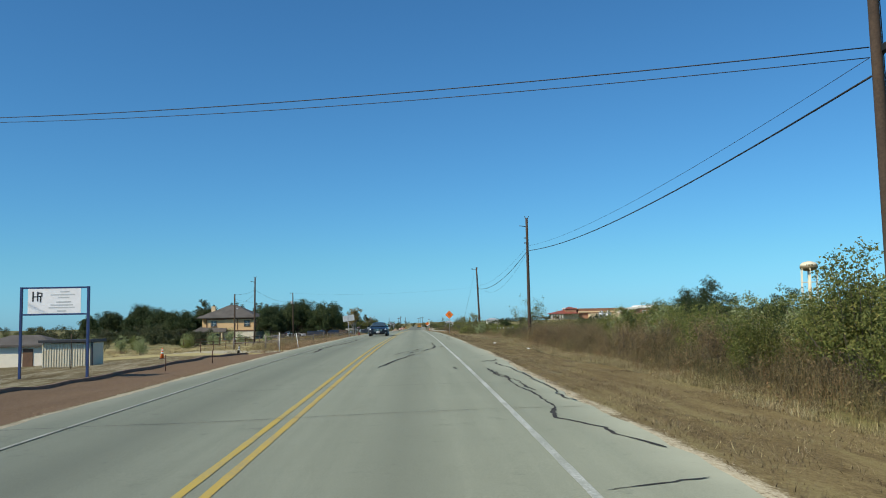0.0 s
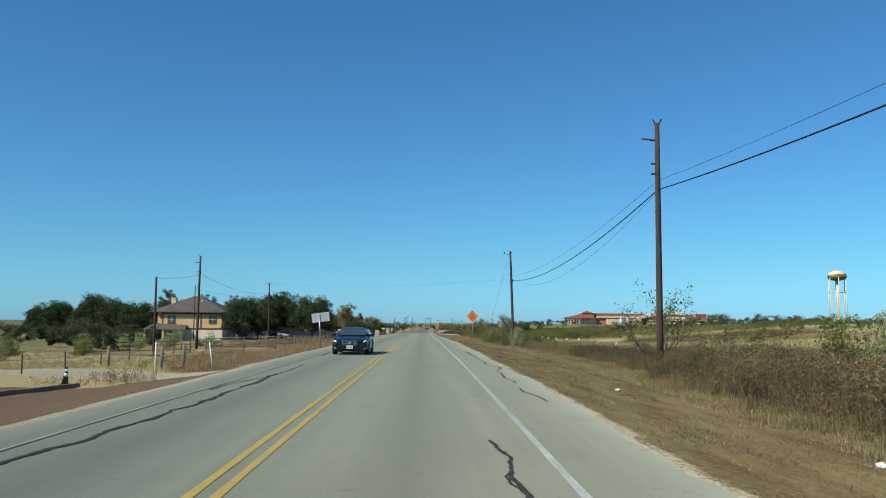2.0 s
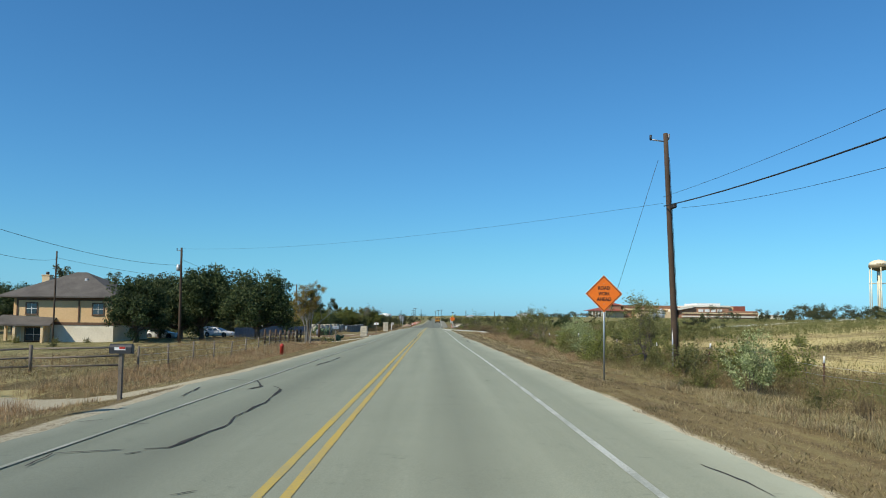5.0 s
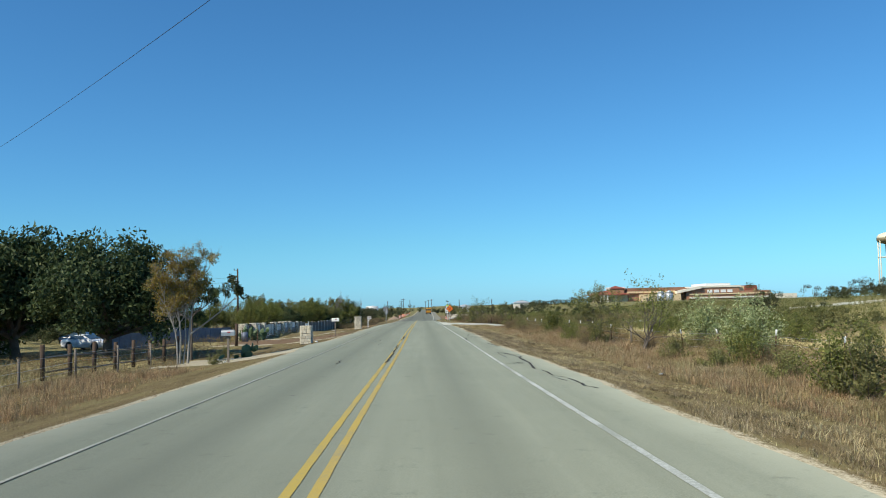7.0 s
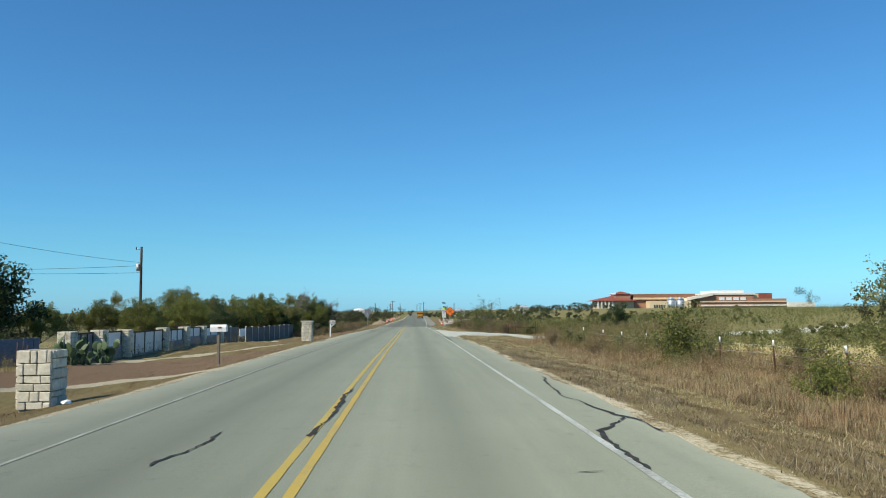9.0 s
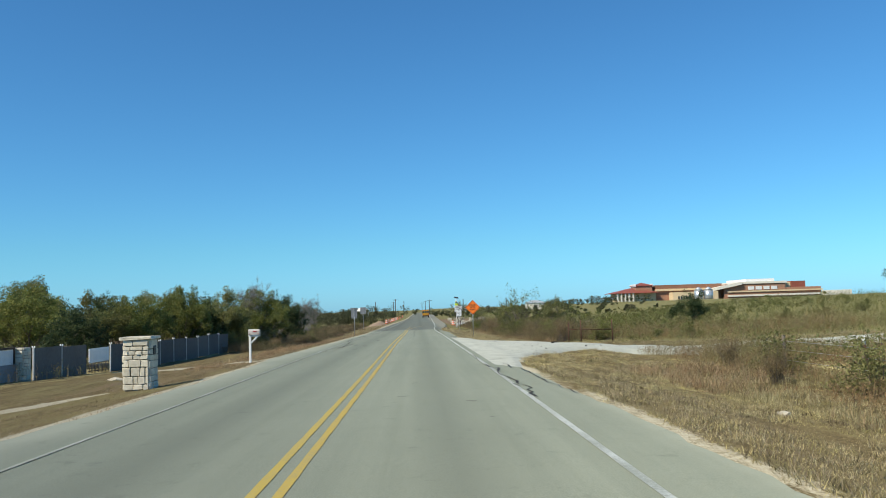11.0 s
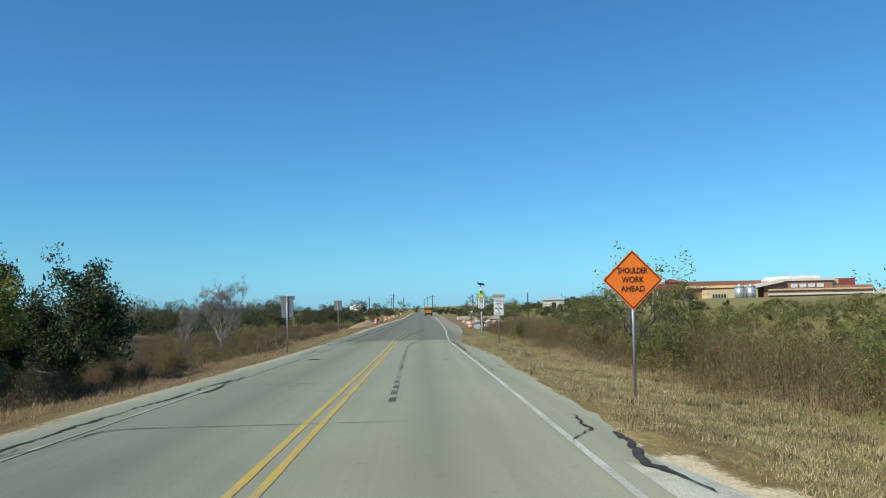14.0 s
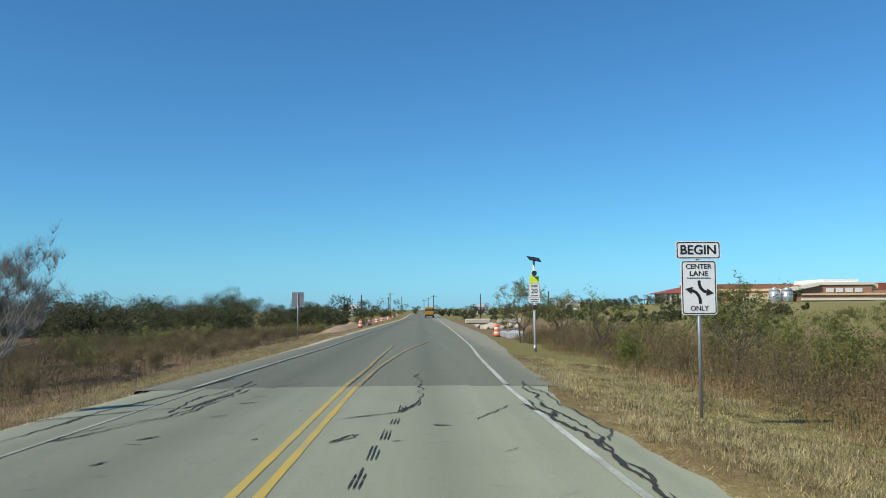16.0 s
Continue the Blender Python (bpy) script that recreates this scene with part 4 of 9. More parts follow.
crack([(4.07, 174.59), (4.11, 171.54)], 0.07, 626, 0.03)
crack([(4.53, 171.41), (4.50, 168.77), (4.25, 165.69)], 0.086, 627, 0.03)
crack([(3.63, 167.88), (4.06, 168.26), (4.32, 167.91)], 0.058, 628, 0.03)
crack([(4.42, 165.16), (4.41, 163.34), (4.66, 162.36)], 0.058, 629, 0.03)
crack([(4.32, 163.04), (4.46, 161.48)], 0.05, 630, 0.03)
crack([(4.61, 162.23), (4.67, 160.80), (4.61, 160.24), (4.76, 159.57)], 0.079, 631, 0.03)

# a broken line of scuffs along the middle of the lane
rs = random.Random(5)
for k in range(24):
    y = 287.5 + k * 1.55
    x = float(np.interp(y, (287, 299, 307, 317, 321, 326), (1.08, 1.0, 0.96, 0.94, 1.14, 1.4)))
    for d in (-0.05, 0.0, 0.05):
        crack([(x + d, y), (x + d + 0.02, y + 0.75 + 0.4 * rs.random())], 0.026, 100 + k, 0.008, "scuff_mark")
for k in range(18):
    y = 296.0 + k * 1.65 + rs.uniform(-0.2, 0.2)
    crack([(3.78, y), (3.84, y + 0.35 + 0.4 * rs.random())], 0.09, 500 + k, 0.03, "tar_dash")
# small tar spots and patches
for k in range(46):
    y, x = rs.uniform(4, 326), rs.choice((-1, 1)) * rs.uniform(0.5, 3.3)
    crack([(x, y), (x + rs.uniform(0.08, 0.3), y + rs.uniform(-0.1, 0.2))], 0.05, 200 + k, 0.03, "tar_spot")


def blotch(x, y, w, l, seed):
    """A ragged flat tar stain."""
    rb = random.Random(seed)
    bm = bmesh.new()
    vs = []
    for k in range(16):
        a = 2 * math.pi * k / 16
        r = rb.uniform(0.35, 1.0)
        px_, py_ = x + math.cos(a) * w * r, y + math.sin(a) * l * r
        vs.append(bm.verts.new((px_, py_, float(road_z(py_)) + 0.010)))
    c = bm.verts.new((x, y, float(road_z(y)) + 0.010))
    for k in range(16):
        bm.faces.new((c, vs[k], vs[(k + 1) % 16]))
    return part("tar_patch", bm, M_TAR, road)


for k, (x, y, w, l) in enumerate(((-2.68, 305.4, 0.35, 0.4), (-1.6, 266.5, 0.22, 0.35), (-1.9, 262.0, 0.16, 0.3), (-2.3, 268.5, 0.2, 0.3), (2.0, 268.0, 0.14, 0.3), (-2.0, 258.5, 0.18, 0.25), (-1.0, 271.5, 0.2, 0.25), (-1.4, 277.0, 0.22, 0.3), (1.6, 259.0, 0.1, 0.12), (2.6, 303.0, 0.12, 0.2))):
    blotch(x, y, w, l, 400 + k)
crack([(-4.4, 12.6), (-1.5, 12.9), (1.5, 13.6), (5.0, 14.2)], 0.035, 301, 0.03)
# broken surface before the joint
crack([(-3.4, 320.3), (-3.1, 321.9), (-2.6, 322.9), (-2.5, 324.2), (-2.5, 329.4)], 0.05, 310)
crack([(-2.8, 323.5), (-2.9, 325.2), (-2.6, 330.3)], 0.06, 311)
crack([(4.1, 329.5), (3.9, 324.6), (4.0, 322.2), (4.0, 320.2), (3.9, 318.9), (3.8, 318.3), (3.8, 317.0)], 0.07, 312)
crack([(4.1, 328.7), (4.2, 324.1), (4.4, 321.2), (4.0, 319.9)], 0.04, 313)
crack([(0.3, 322.4), (1.2, 323.2), (1.6, 325.0)], 0.05, 314)
crack([(1.5, 332.2), (1.6, 327.2), (1.5, 324.5)], 0.05, 315)
crack([(-4.9, 324.3), (-3.8, 325.3), (-3.9, 325.7)], 0.07, 316)
crack([(-1.9, 324.9), (-1.6, 325.1)], 0.07, 317)
crack([(-2.2, 320.3), (-2.0, 320.7)], 0.08, 318)
crack([(-1.9, 322.8), (-1.7, 323.1)], 0.07, 319)
crack([(0.4, 319.9), (0.5, 320.2), (0.7, 320.6)], 0.09, 320)
crack([(1.8, 321.5), (2.1, 321.4)], 0.08, 321)
crack([(-0.7, 320.2), (-0.6, 320.3)], 0.06, 322)
crack([(-2.0, 328.2), (-1.3, 329.8)], 0.06, 323)
crack([(-1.8, 326.1), (-1.5, 326.4)], 0.06, 324)
crack([(-2.1, 318.4), (-2.0, 318.7)], 0.06, 325)
crack([(2.6, 319.0), (2.8, 319.3)], 0.05, 326)
crack([(1.2, 319.9), (1.4, 320.0)], 0.05, 327)
crack([(3.4, 324.3), (3.6, 322.9)], 0.08, 328)
crack([(2.5, 322.1), (3.2, 324.1)], 0.04, 329)


# ---- utility poles and cables ----
def utility_pole(x, y, top, r0=0.165, r1=0.11, lean=(0.0, 0.0), fittings="plain", label="dark creosoted wooden utility pole", wire=()):
    base = gz(x, y) - 0.15
    h = top - base
    p = thing("utility_pole", pose(x, y, base), label, "utility pole", "roadside utility poles")
    bm = bmesh.new()
    tube(bm, [(lean[0] * t * h, lean[1] * t * h, t * h) for t in (0, 0.2, 0.4, 0.6, 0.8, 1.0)], [r0 + (r1 - r0) * t for t in (0, 0.2, 0.4, 0.6, 0.8, 1.0)], 12)
    part("shaft", bm, M_POLE, p)
    at = lambda f: (lean[0] * f * h, lean[1] * f * h, f * h)
    if fittings in ("arm", "top"):
        bm = bmesh.new()
        a = at(0.965)
        tube(bm, [(a[0], a[1], a[2]), (a[0] - 0.75, a[1] - 0.1, a[2] + 0.08)], 0.035, 6)
        arm = part("bracket_arm", bm, M_STEEL, p, "grey steel bracket")
        part("insulator", rod((a[0] - 0.75, a[1] - 0.1, a[2] + 0.04), (a[0] - 0.75, a[1] - 0.1, a[2] + 0.30), 0.06), M_DARK_METAL, p, "dark insulator")
        part("insulator", rod((a[0] + 0.12, a[1], a[2] + 0.1), (a[0] + 0.16, a[1], a[2] + 0.38), 0.05), M_STEEL, p, "grey insulator")
    if fittings == "top":
        part("ground_wire", rod((r0 + 0.01, -0.04, 0.2), (at(0.9)[0] + r1 + 0.02, -0.04, at(0.9)[2]), 0.012, 5), M_CABLE, p)
        part("conduit", rod((-r0 - 0.02, -0.05, 0.1), (-r0 - 0.0, -0.05, 2.6), 0.05, 6), M_STEEL, p, "pale conduit on the pole foot")
        a = at(0.69)
        part("cable_clamp", soft_box((a[0] + 0.12, a[1] - 0.25, a[2]), (0.16, 0.75, 0.22), 0.04), M_CABLE, p, "black splice case")
    if fittings == "transformer":
        a = at(0.80)
        part("transformer", rod((a[0] - 0.30, a[1] - 0.05, a[2] - 0.45), (a[0] - 0.30, a[1] - 0.05, a[2] + 0.25), 0.19, 12), M_SIGN_BACK, p, "grey pole transformer")
        b = at(0.97)
        part("bracket_arm", rod(b, (b[0] - 0.55, b[1], b[2] + 0.05), 0.035, 6), M_STEEL, p)
        part("insulator", rod((b[0] - 0.5, b[1], b[2]), (b[0] - 0.5, b[1], b[2] + 0.28), 0.05), M_DARK_METAL, p)
    if fittings == "top_fork":
        b = at(0.99)
        for s in (-1, 1):
            part("pin_insulator", rod((b[0], b[1], b[2] - 0.1), (b[0] + 0.2 * s, b[1], b[2] + 0.3), 0.035, 6), M_DARK_METAL, p)
        c = at(0.93)
        part("bracket_arm", rod(c, (c[0] - 0.7, c[1], c[2] + 0.1), 0.04, 6), M_DARK_METAL, p)
        for f in (0.84, 0.80):
            c = at(f)
            part("insulator", rod((c[0] - 0.30, c[1], c[2]), (c[0] + 0.05, c[1], c[2]), 0.05, 6), M_DARK_METAL, p)
    return p


def cable(p, q, sag, r, label="thin black overhead service cable"):
    """A hanging cable between two points."""
    bm = bmesh.new()
    p, q = Vector(p), Vector(q)
    pts = []
    for k in range(25):
        t = k / 24
        v = p.lerp(q, t)
        v.z -= 4 * sag * t * (1 - t)
        pts.append(v)
    tube(bm, pts, r, 5)
    me = bpy.data.meshes.new("overhead_cable")
    bm.to_mesh(me)
    bm.free()
    me.materials.append(M_CABLE)
    return tagged(new("overhead_cable", me), label, "cable", "overhead cables")


A_TOP, B_TOP, C_TOP = 11.6, 11.15, 10.66
utility_pole(13.0, 18.3, A_TOP, fittings="top", lean=(-0.004, 0.0))
utility_pole(12.60, 75.6, B_TOP, fittings="top_fork")
utility_pole(12.85, 137.2, C_TOP, fittings="top", lean=(-0.035, 0.0), label="leaning dark wooden utility pole with bracket arm")
utility_pole(-24.2, 119.9, 6.2, 0.13, 0.10, label="short dark wooden utility pole in straw grass")
utility_pole(-24.6, 136.5, 9.55, fittings="top_fork", lean=(0.01, 0.0))
utility_pole(-25.8, 187.8, 8.9, fittings="transformer", lean=(-0.01, 0.0))
utility_pole(-39.0, 187.0, 8.3, 0.10, 0.08, label="slim dark utility pole beside the tan house")
utility_pole(-25.9, 263.7, 7.8, fittings="transformer")
utility_pole(-28.0, 40.0, 12.4, label="dark wooden utility pole beside the parking lot")

cable((12.8, 18.3, 7.15), (12.6, 75.6, 8.08), 0.8, 0.027, "thick black telephone cable between poles")
cable((12.6, 75.6, 8.08), (12.35, 137.2, 7.17), 1.3, 0.027, "thick black telephone cable between poles")
cable((12.8, 18.3, 7.6), (12.6, 75.6, 8.5), 0.7, 0.008, "thin overhead wire between roadside poles")
cable((12.6, 75.6, 8.5), (12.3, 137.2, 7.6), 1.0, 0.008, "thin overhead wire between roadside poles")
cable((12.6, 75.6, 8.0), (13.2, 137.2, 7.1), 1.9, 0.008, "thin overhead wire between roadside poles")
cable((12.8, 18.3, 7.85), (-28.0, 40.0, 12.0), 0.55, 0.016, "thin wire crossing the road")
cable((12.8, 18.3, 7.6), (-28.0, 40.0, 11.93), 0.62, 0.012, "thin wire crossing the road")
cable((12.3, 137.2, 7.3), (-25.8, 187.8, 8.8), 0.7, 0.006, "thin wire crossing the road")
cable((-24.2, 119.9, 6.1), (-24.7, 136.5, 7.3), 0.15, 0.014)
cable((-24.6, 136.5, 6.8), (-39.0, 187.0, 7.4), 0.9, 0.016)
cable((-24.6, 136.5, 7.6), (-25.8, 187.8, 7.0), 0.9, 0.016)
cable((-39.0, 187.0, 7.6), (-25.8, 187.8, 5.6), 0.2, 0.014)
cable((-25.8, 187.8, 7.6), (-25.9, 263.7, 6.2), 0.9, 0.014)
cable((-25.9, 263.7, 5.9), (-58.0, 225.0, 4.6), 0.7, 0.016)
cable((-25.9, 263.7, 5.2), (-58.0, 235.0, 5.4), 0.6, 0.016)
part("guy_wire", rod((12.0, 136.9, 9.3), (9.9, 141.0, 0.0), 0.01, 5), M_CABLE, tagged(new("guy_wires"), "thin steel guy wires holding a pole", "guy wire"))


# ---- plants ----
def limb(bm, rnd, p, d, length, r, depth, tips, bend=0.25, up=0.15, kids=(3, 4), shrink=0.62, sides=6):
    pts, rad = [p.copy()], [r]
    n = 4 if depth > 0 else 3
    for k in range(n):
        d = (d + Vector((rnd.gauss(0, bend), rnd.gauss(0, bend), rnd.gauss(0, bend) + up * 0.4))).normalized()
        p = p + d * (length / n)
        pts.append(p.copy())
        rad.append(r * (1 - 0.55 * (k + 1) / n))
    tube(bm, pts, rad, sides if depth > 0 else max(3, sides - 2), cap=False)
    if depth <= 0:
        tips.append((pts[-1], length))
        tips.append((pts[-2], length))
        return
    for _ in range(rnd.randint(*kids)):
        i = rnd.randint(2, len(pts) - 1)
        dd = (d + Vector((rnd.gauss(0, 0.75), rnd.gauss(0, 0.75), rnd.gauss(0.1, 0.45) + up))).normalized()
        limb(bm, rnd, pts[i], dd, length * shrink * rnd.uniform(0.75, 1.2), rad[i] * 0.6, depth - 1, tips, bend, up, kids, shrink, max(4, sides - 1))


def leaf_mesh(name, rng, centres, spread, count, size, material, flat=0.0, long=1.6, shade=None):
    """Many small leaves scattered round centres: spread is one number or one for each."""
    centres = np.asarray(centres, float)
    pick = rng.integers(0, len(centres), count)
    s = np.asarray(spread, float)
    s = s[pick] if s.ndim else np.full(count, float(s))
    g = rng.normal(0, 1, (count, 3))
    g = g / np.maximum(np.linalg.norm(g, axis=1, keepdims=True), 1e-6) * rng.uniform(0.15, 1.0, (count, 1)) ** 0.6
    c = centres[pick] + g * s[:, None] * np.array((1, 1, 0.8))
    a = rng.normal(0, 1, (count, 3))
    a[:, 2] *= 1 - flat
    a /= np.linalg.norm(a, axis=1, keepdims=True)
    b = np.cross(a, rng.normal(0, 1, (count, 3)))
    b /= np.maximum(np.linalg.norm(b, axis=1, keepdims=True), 1e-6)
    z = size * rng.uniform(0.6, 1.35, (count, 1))
    v = np.stack([c - a * z * long * 0.4 - b * z * 0.5, c + a * z * long * 0.7, c - a * z * long * 0.3 + b * z * 0.55], 1).reshape(-1, 3)
    f = np.arange(count * 3).reshape(-1, 3)
    return mesh_from(name, v, f, material)


def plant(name, trunk_bm, crown_me, bark, label, category, group=""):
    t = thing(name, Matrix.Identity(4), label, category, group)
    if trunk_bm:
        part("trunk" if category == "tree" else "branchwork", trunk_bm, bark, t)
    c = new("crown" if category == "tree" else "foliage", crown_me)
    c.parent = t
    return t


def make_tree(seed, h, r, leaves, size, leaf_mat, bark, label, trunk=0.28, limbs=6, stems=1, depth=2, clump=0.30, bare=False, up=0.1, r0=None, flat=0.0, fill=0, low=0.15):
    rnd, rng = random.Random(seed), np.random.default_rng(seed)
    bm, tips = bmesh.new(), []
    for s in range(stems):
        base = Vector((rnd.uniform(-0.25, 0.25), rnd.uniform(-0.25, 0.25), 0)) if stems > 1 else Vector()
        th = h * trunk
        rr = r0 or h * 0.028
        tilt = Vector((rnd.gauss(0, 0.18 if stems > 1 else 0.05), rnd.gauss(0, 0.18 if stems > 1 else 0.05), 1)).normalized()
        tube(bm, [base - Vector((0, 0, 0.15)), base + tilt * th * 0.5, base + tilt * th], [rr * 1.25, rr, rr * 0.85], 8, cap=False)
        for k in range(limbs):
            a = 2 * math.pi * (k + rnd.random() * 0.7) / limbs
            e = rnd.uniform(0.15, 1.25)
            d = Vector((math.cos(a) * math.cos(e), math.sin(a) * math.cos(e), math.sin(e)))
            reach = 1 / math.sqrt((math.cos(e) / r) ** 2 + (math.sin(e) / (h - th)) ** 2)
            limb(bm, rnd, base + tilt * th * rnd.uniform(0.75, 1.0), d, reach * 0.62, rr * 0.55, depth, tips, up=up)
    if bare:
        pts = [t[0] for t in tips]
        v, f = [], []
        for p, ln in tips:
            for _ in range(11):
                d = Vector((rnd.gauss(0, 0.5), rnd.gauss(0, 0.5), rnd.uniform(0.5, 1.6))).normalized()
                q = p + d * rnd.uniform(0.3, 0.75)
                n = d.cross(Vector((rnd.gauss(0, 1), rnd.gauss(0, 1), 0.3))).normalized() * 0.006
                f.append((len(v), len(v) + 1, len(v) + 2))
                v += [p - n, p + n, q]
        me = mesh_from("twigs", np.array([tuple(x) for x in v]), np.array(f), L_TWIG)
    else:
        cs = [tuple(t[0]) for t in tips]
        sp = [clump * r * 0.55] * len(cs)
        for _ in range(fill):                     # rounded masses of leaves over the limbs
            a, u, q = rnd.uniform(0, 6.283), rnd.uniform(-0.75, 1.0), rnd.uniform(0.45, 0.9)
            lob = 0.82 + 0.18 * math.sin(a * 3 + seed) * math.cos(u * 4 + seed)
            w = math.sqrt(1 - u * u)
            mid = h * (0.5 + low / 2)
            cs.append((math.cos(a) * w * r * q * lob, math.sin(a) * w * r * q * lob, mid + u * (h * (0.5 - low / 2)) * q * lob))
            sp.append(r * rnd.uniform(0.13, 0.24))
        me = leaf_mesh("crown", rng, cs, np.array(sp), leaves, size, leaf_mat, flat)
    return plant("tree", bm, me, bark, label, "tree")


def make_bush(seed, h, r, leaves, size, leaf_mat, label, upright=0.5, twigs=26, bark=None, bunch=0.22, group="roadside bushes"):
    rnd, rng = random.Random(seed), np.random.default_rng(seed)
    bm, tips = bmesh.new(), []
    for k in range(twigs):
        a, e = rnd.uniform(0, 6.28), rnd.uniform(0.35, 1.5) if upright < 0.8 else rnd.uniform(0.9, 1.5)
        d = Vector((math.cos(a) * math.cos(e), math.sin(a) * math.cos(e), math.sin(e)))
        reach = 1 / math.sqrt((math.cos(e) / r) ** 2 + (math.sin(e) / h) ** 2) * rnd.uniform(0.55, 1.0)
        p0 = Vector((rnd.gauss(0, r * 0.14), rnd.gauss(0, r * 0.14), -0.05))
        mid = p0 + d * reach * 0.5 + Vector((rnd.gauss(0, 0.06), rnd.gauss(0, 0.06), 0.05))
        q = p0 + d * reach
        tube(bm, [p0, mid, q], [0.011, 0.007, 0.003] if upright > 0.8 else [0.02, 0.012, 0.004], 3, cap=False)
        tips += [tuple(q), tuple(mid.lerp(q, 0.5)), tuple(mid.lerp(q, 0.25))] + ([tuple(mid)] if rnd.random() < 0.6 else [])
    me = leaf_mesh("foliage", rng, tips, bunch * max(r, h * 0.5), leaves, size, leaf_mat)
    return plant("bush", bm, me, bark or M_BARK, label, "bush", group)


def place(proto, spots, seed=0, scale=(0.85, 1.2), label=""):
    """Moves the prototype to the first spot and copies it to the others: spots of (x, y, size)."""
    rnd = random.Random(seed)
    for i, (x, y, s) in enumerate(spots):
        k = s * rnd.uniform(0.95, 1.05)
        m = pose(x, y, gz(x, y) - 0.03, rnd.uniform(-3, 3), rnd.uniform(-3, 3), rnd.uniform(0, 360))
        ob = proto if i == 0 else None
        if i == 0:
            first = (m, k)
            continue
        ob = copy_thing(proto, m)
        ob.scale = (k, k, k * rnd.uniform(0.92, 1.1))
    proto.matrix_basis = first[0]
    proto.scale = (first[1],) * 3


oak_a = make_tree(11, 9.2, 5.7, 26000, 0.16, L_OAK, M_BARK, "large dark green live oak with dense crown", 0.16, 8, depth=1, clump=0.34, r0=0.32, fill=150, low=0.08)
place(oak_a, [(-19.2, 196.0, 1.0), (-31.0, 205.0, 1.08), (-61.0, 222.0, 1.05), (-74.0, 232.0, 1.1)], 1)
oak_b = make_tree(12, 8.6, 5.0, 22000, 0.16, L_OAK, M_BARK, "dark live oak standing beside a house", 0.2, 8, depth=1, clump=0.36, r0=0.28, fill=120, low=0.08)
place(oak_b, [(-26.5, 199.0, 1.05), (-31.4, 190.5, 0.86), (-36.0, 212.0, 1.0), (-29.8, 238.0, 1.0), (-67.0, 226.0, 1.05), (-84.0, 236.0, 1.05), (-55.0, 226.0, 0.95), (-96.0, 250.0, 0.85)], 2)
tall = make_tree(13, 12.6, 4.0, 9000, 0.15, L_FAR, M_BARK_PALE, "tall thin-crowned tree behind a house", 0.38, 7, depth=2, clump=0.26, r0=0.2)
place(tall, [(-55.0, 226.0, 1.0), (-47.0, 224.0, 0.9), (-39.5, 223.0, 0.88)], 3)
def autumn_tree(x, y):
    """Pale stems in a loose V, bare below, yellow leaves on top; one long arm with green tufts."""
    rnd, rng = random.Random(14), np.random.default_rng(14)
    bm, tips, arm_tips = bmesh.new(), [], []
    turn = Vector((0.93, 0.36, 0))                # the crown's broad side
    def at(u, v, z):
        return turn * u + Vector((-turn.y, turn.x, 0)) * v + Vector((0, 0, z))
    def stem(u, lean, z, r, fork):
        """Wavy stem from the ground; each fork gives limbs."""
        pts, k = [], 6
        for i in range(k + 1):
            t = i / k
            pts.append(at(u + lean * t ** 1.3 + 0.10 * math.sin(5 * t + u * 9), 0.25 * math.sin(u * 7) * t, z * t - 0.1 * (i == 0)))
        tube(bm, pts, [r * (1 - 0.75 * i / k) for i in range(k + 1)], 7, cap=False)
        for i in range(fork, k + 1):
            for _ in range(3):
                a = rnd.uniform(0, 6.283)
                limb(bm, rnd, pts[i], Vector((math.cos(a) * 0.7, math.sin(a) * 0.7, 0.85)).normalized(), rnd.uniform(0.7, 1.2), r * 0.32, 2, tips, 0.22, 0.25, (3, 4), 0.66, 5)
        return pts
    stem(-0.14, -0.75, 3.3, 0.060, 3)
    stem(-0.08, -0.40, 4.5, 0.075, 3)
    stem(0.02, 0.25, 4.4, 0.045, 4)
    main = stem(0.18, 0.85, 4.7, 0.080, 3)
    arm = [main[2], at(1.45, 0.1, 2.35), at(2.15, 0.0, 2.9), at(2.75, 0.1, 3.45), at(3.4, 0.0, 3.6)]
    tube(bm, arm, [0.05, 0.042, 0.032, 0.02, 0.008], 6, cap=False)
    for i, d in ((2, (0.25, 0, 1)), (2, (0.05, 0.1, 1)), (3, (0.5, 0.2, 0.9)), (3, (1, 0, 0.25)), (1, (0.3, -0.2, 1))):
        limb(bm, rnd, arm[i], at(*d).normalized(), rnd.uniform(1.2, 1.7) if d[2] > 0.9 else 0.6, 0.022, 1, arm_tips, 0.16, 0.2, (2, 3), 0.5, 5)
    arm_tips += [(arm[4], 0.5)]
    me = leaf_mesh("crown", rng, [tuple(p) for p, _ in tips if p.z > 3.2 + 0.7 * p.x], 0.28, 19000, 0.050, L_YELLOW)
    tree = plant("tree", bm, me, M_BARK_PALE, "multi-stemmed pale tree with yellowing autumn leaves", "tree")
    v, f = [], []
    for p, ln in tips:                            # fine bare twigs
        for _ in range(3):
            d = Vector((rnd.gauss(0, 0.6), rnd.gauss(0, 0.6), rnd.uniform(0.2, 1.4))).normalized()
            n = d.cross(Vector((rnd.gauss(0, 1), rnd.gauss(0, 1), 0.3))).normalized() * 0.006
            f.append((len(v), len(v) + 1, len(v) + 2))
            v += [p - n, p + n, p + d * rnd.uniform(0.25, 0.6)]
    new("twig_spray", mesh_from("twig_spray", np.array([tuple(q) for q in v]), np.array(f), L_TWIG)).parent = tree
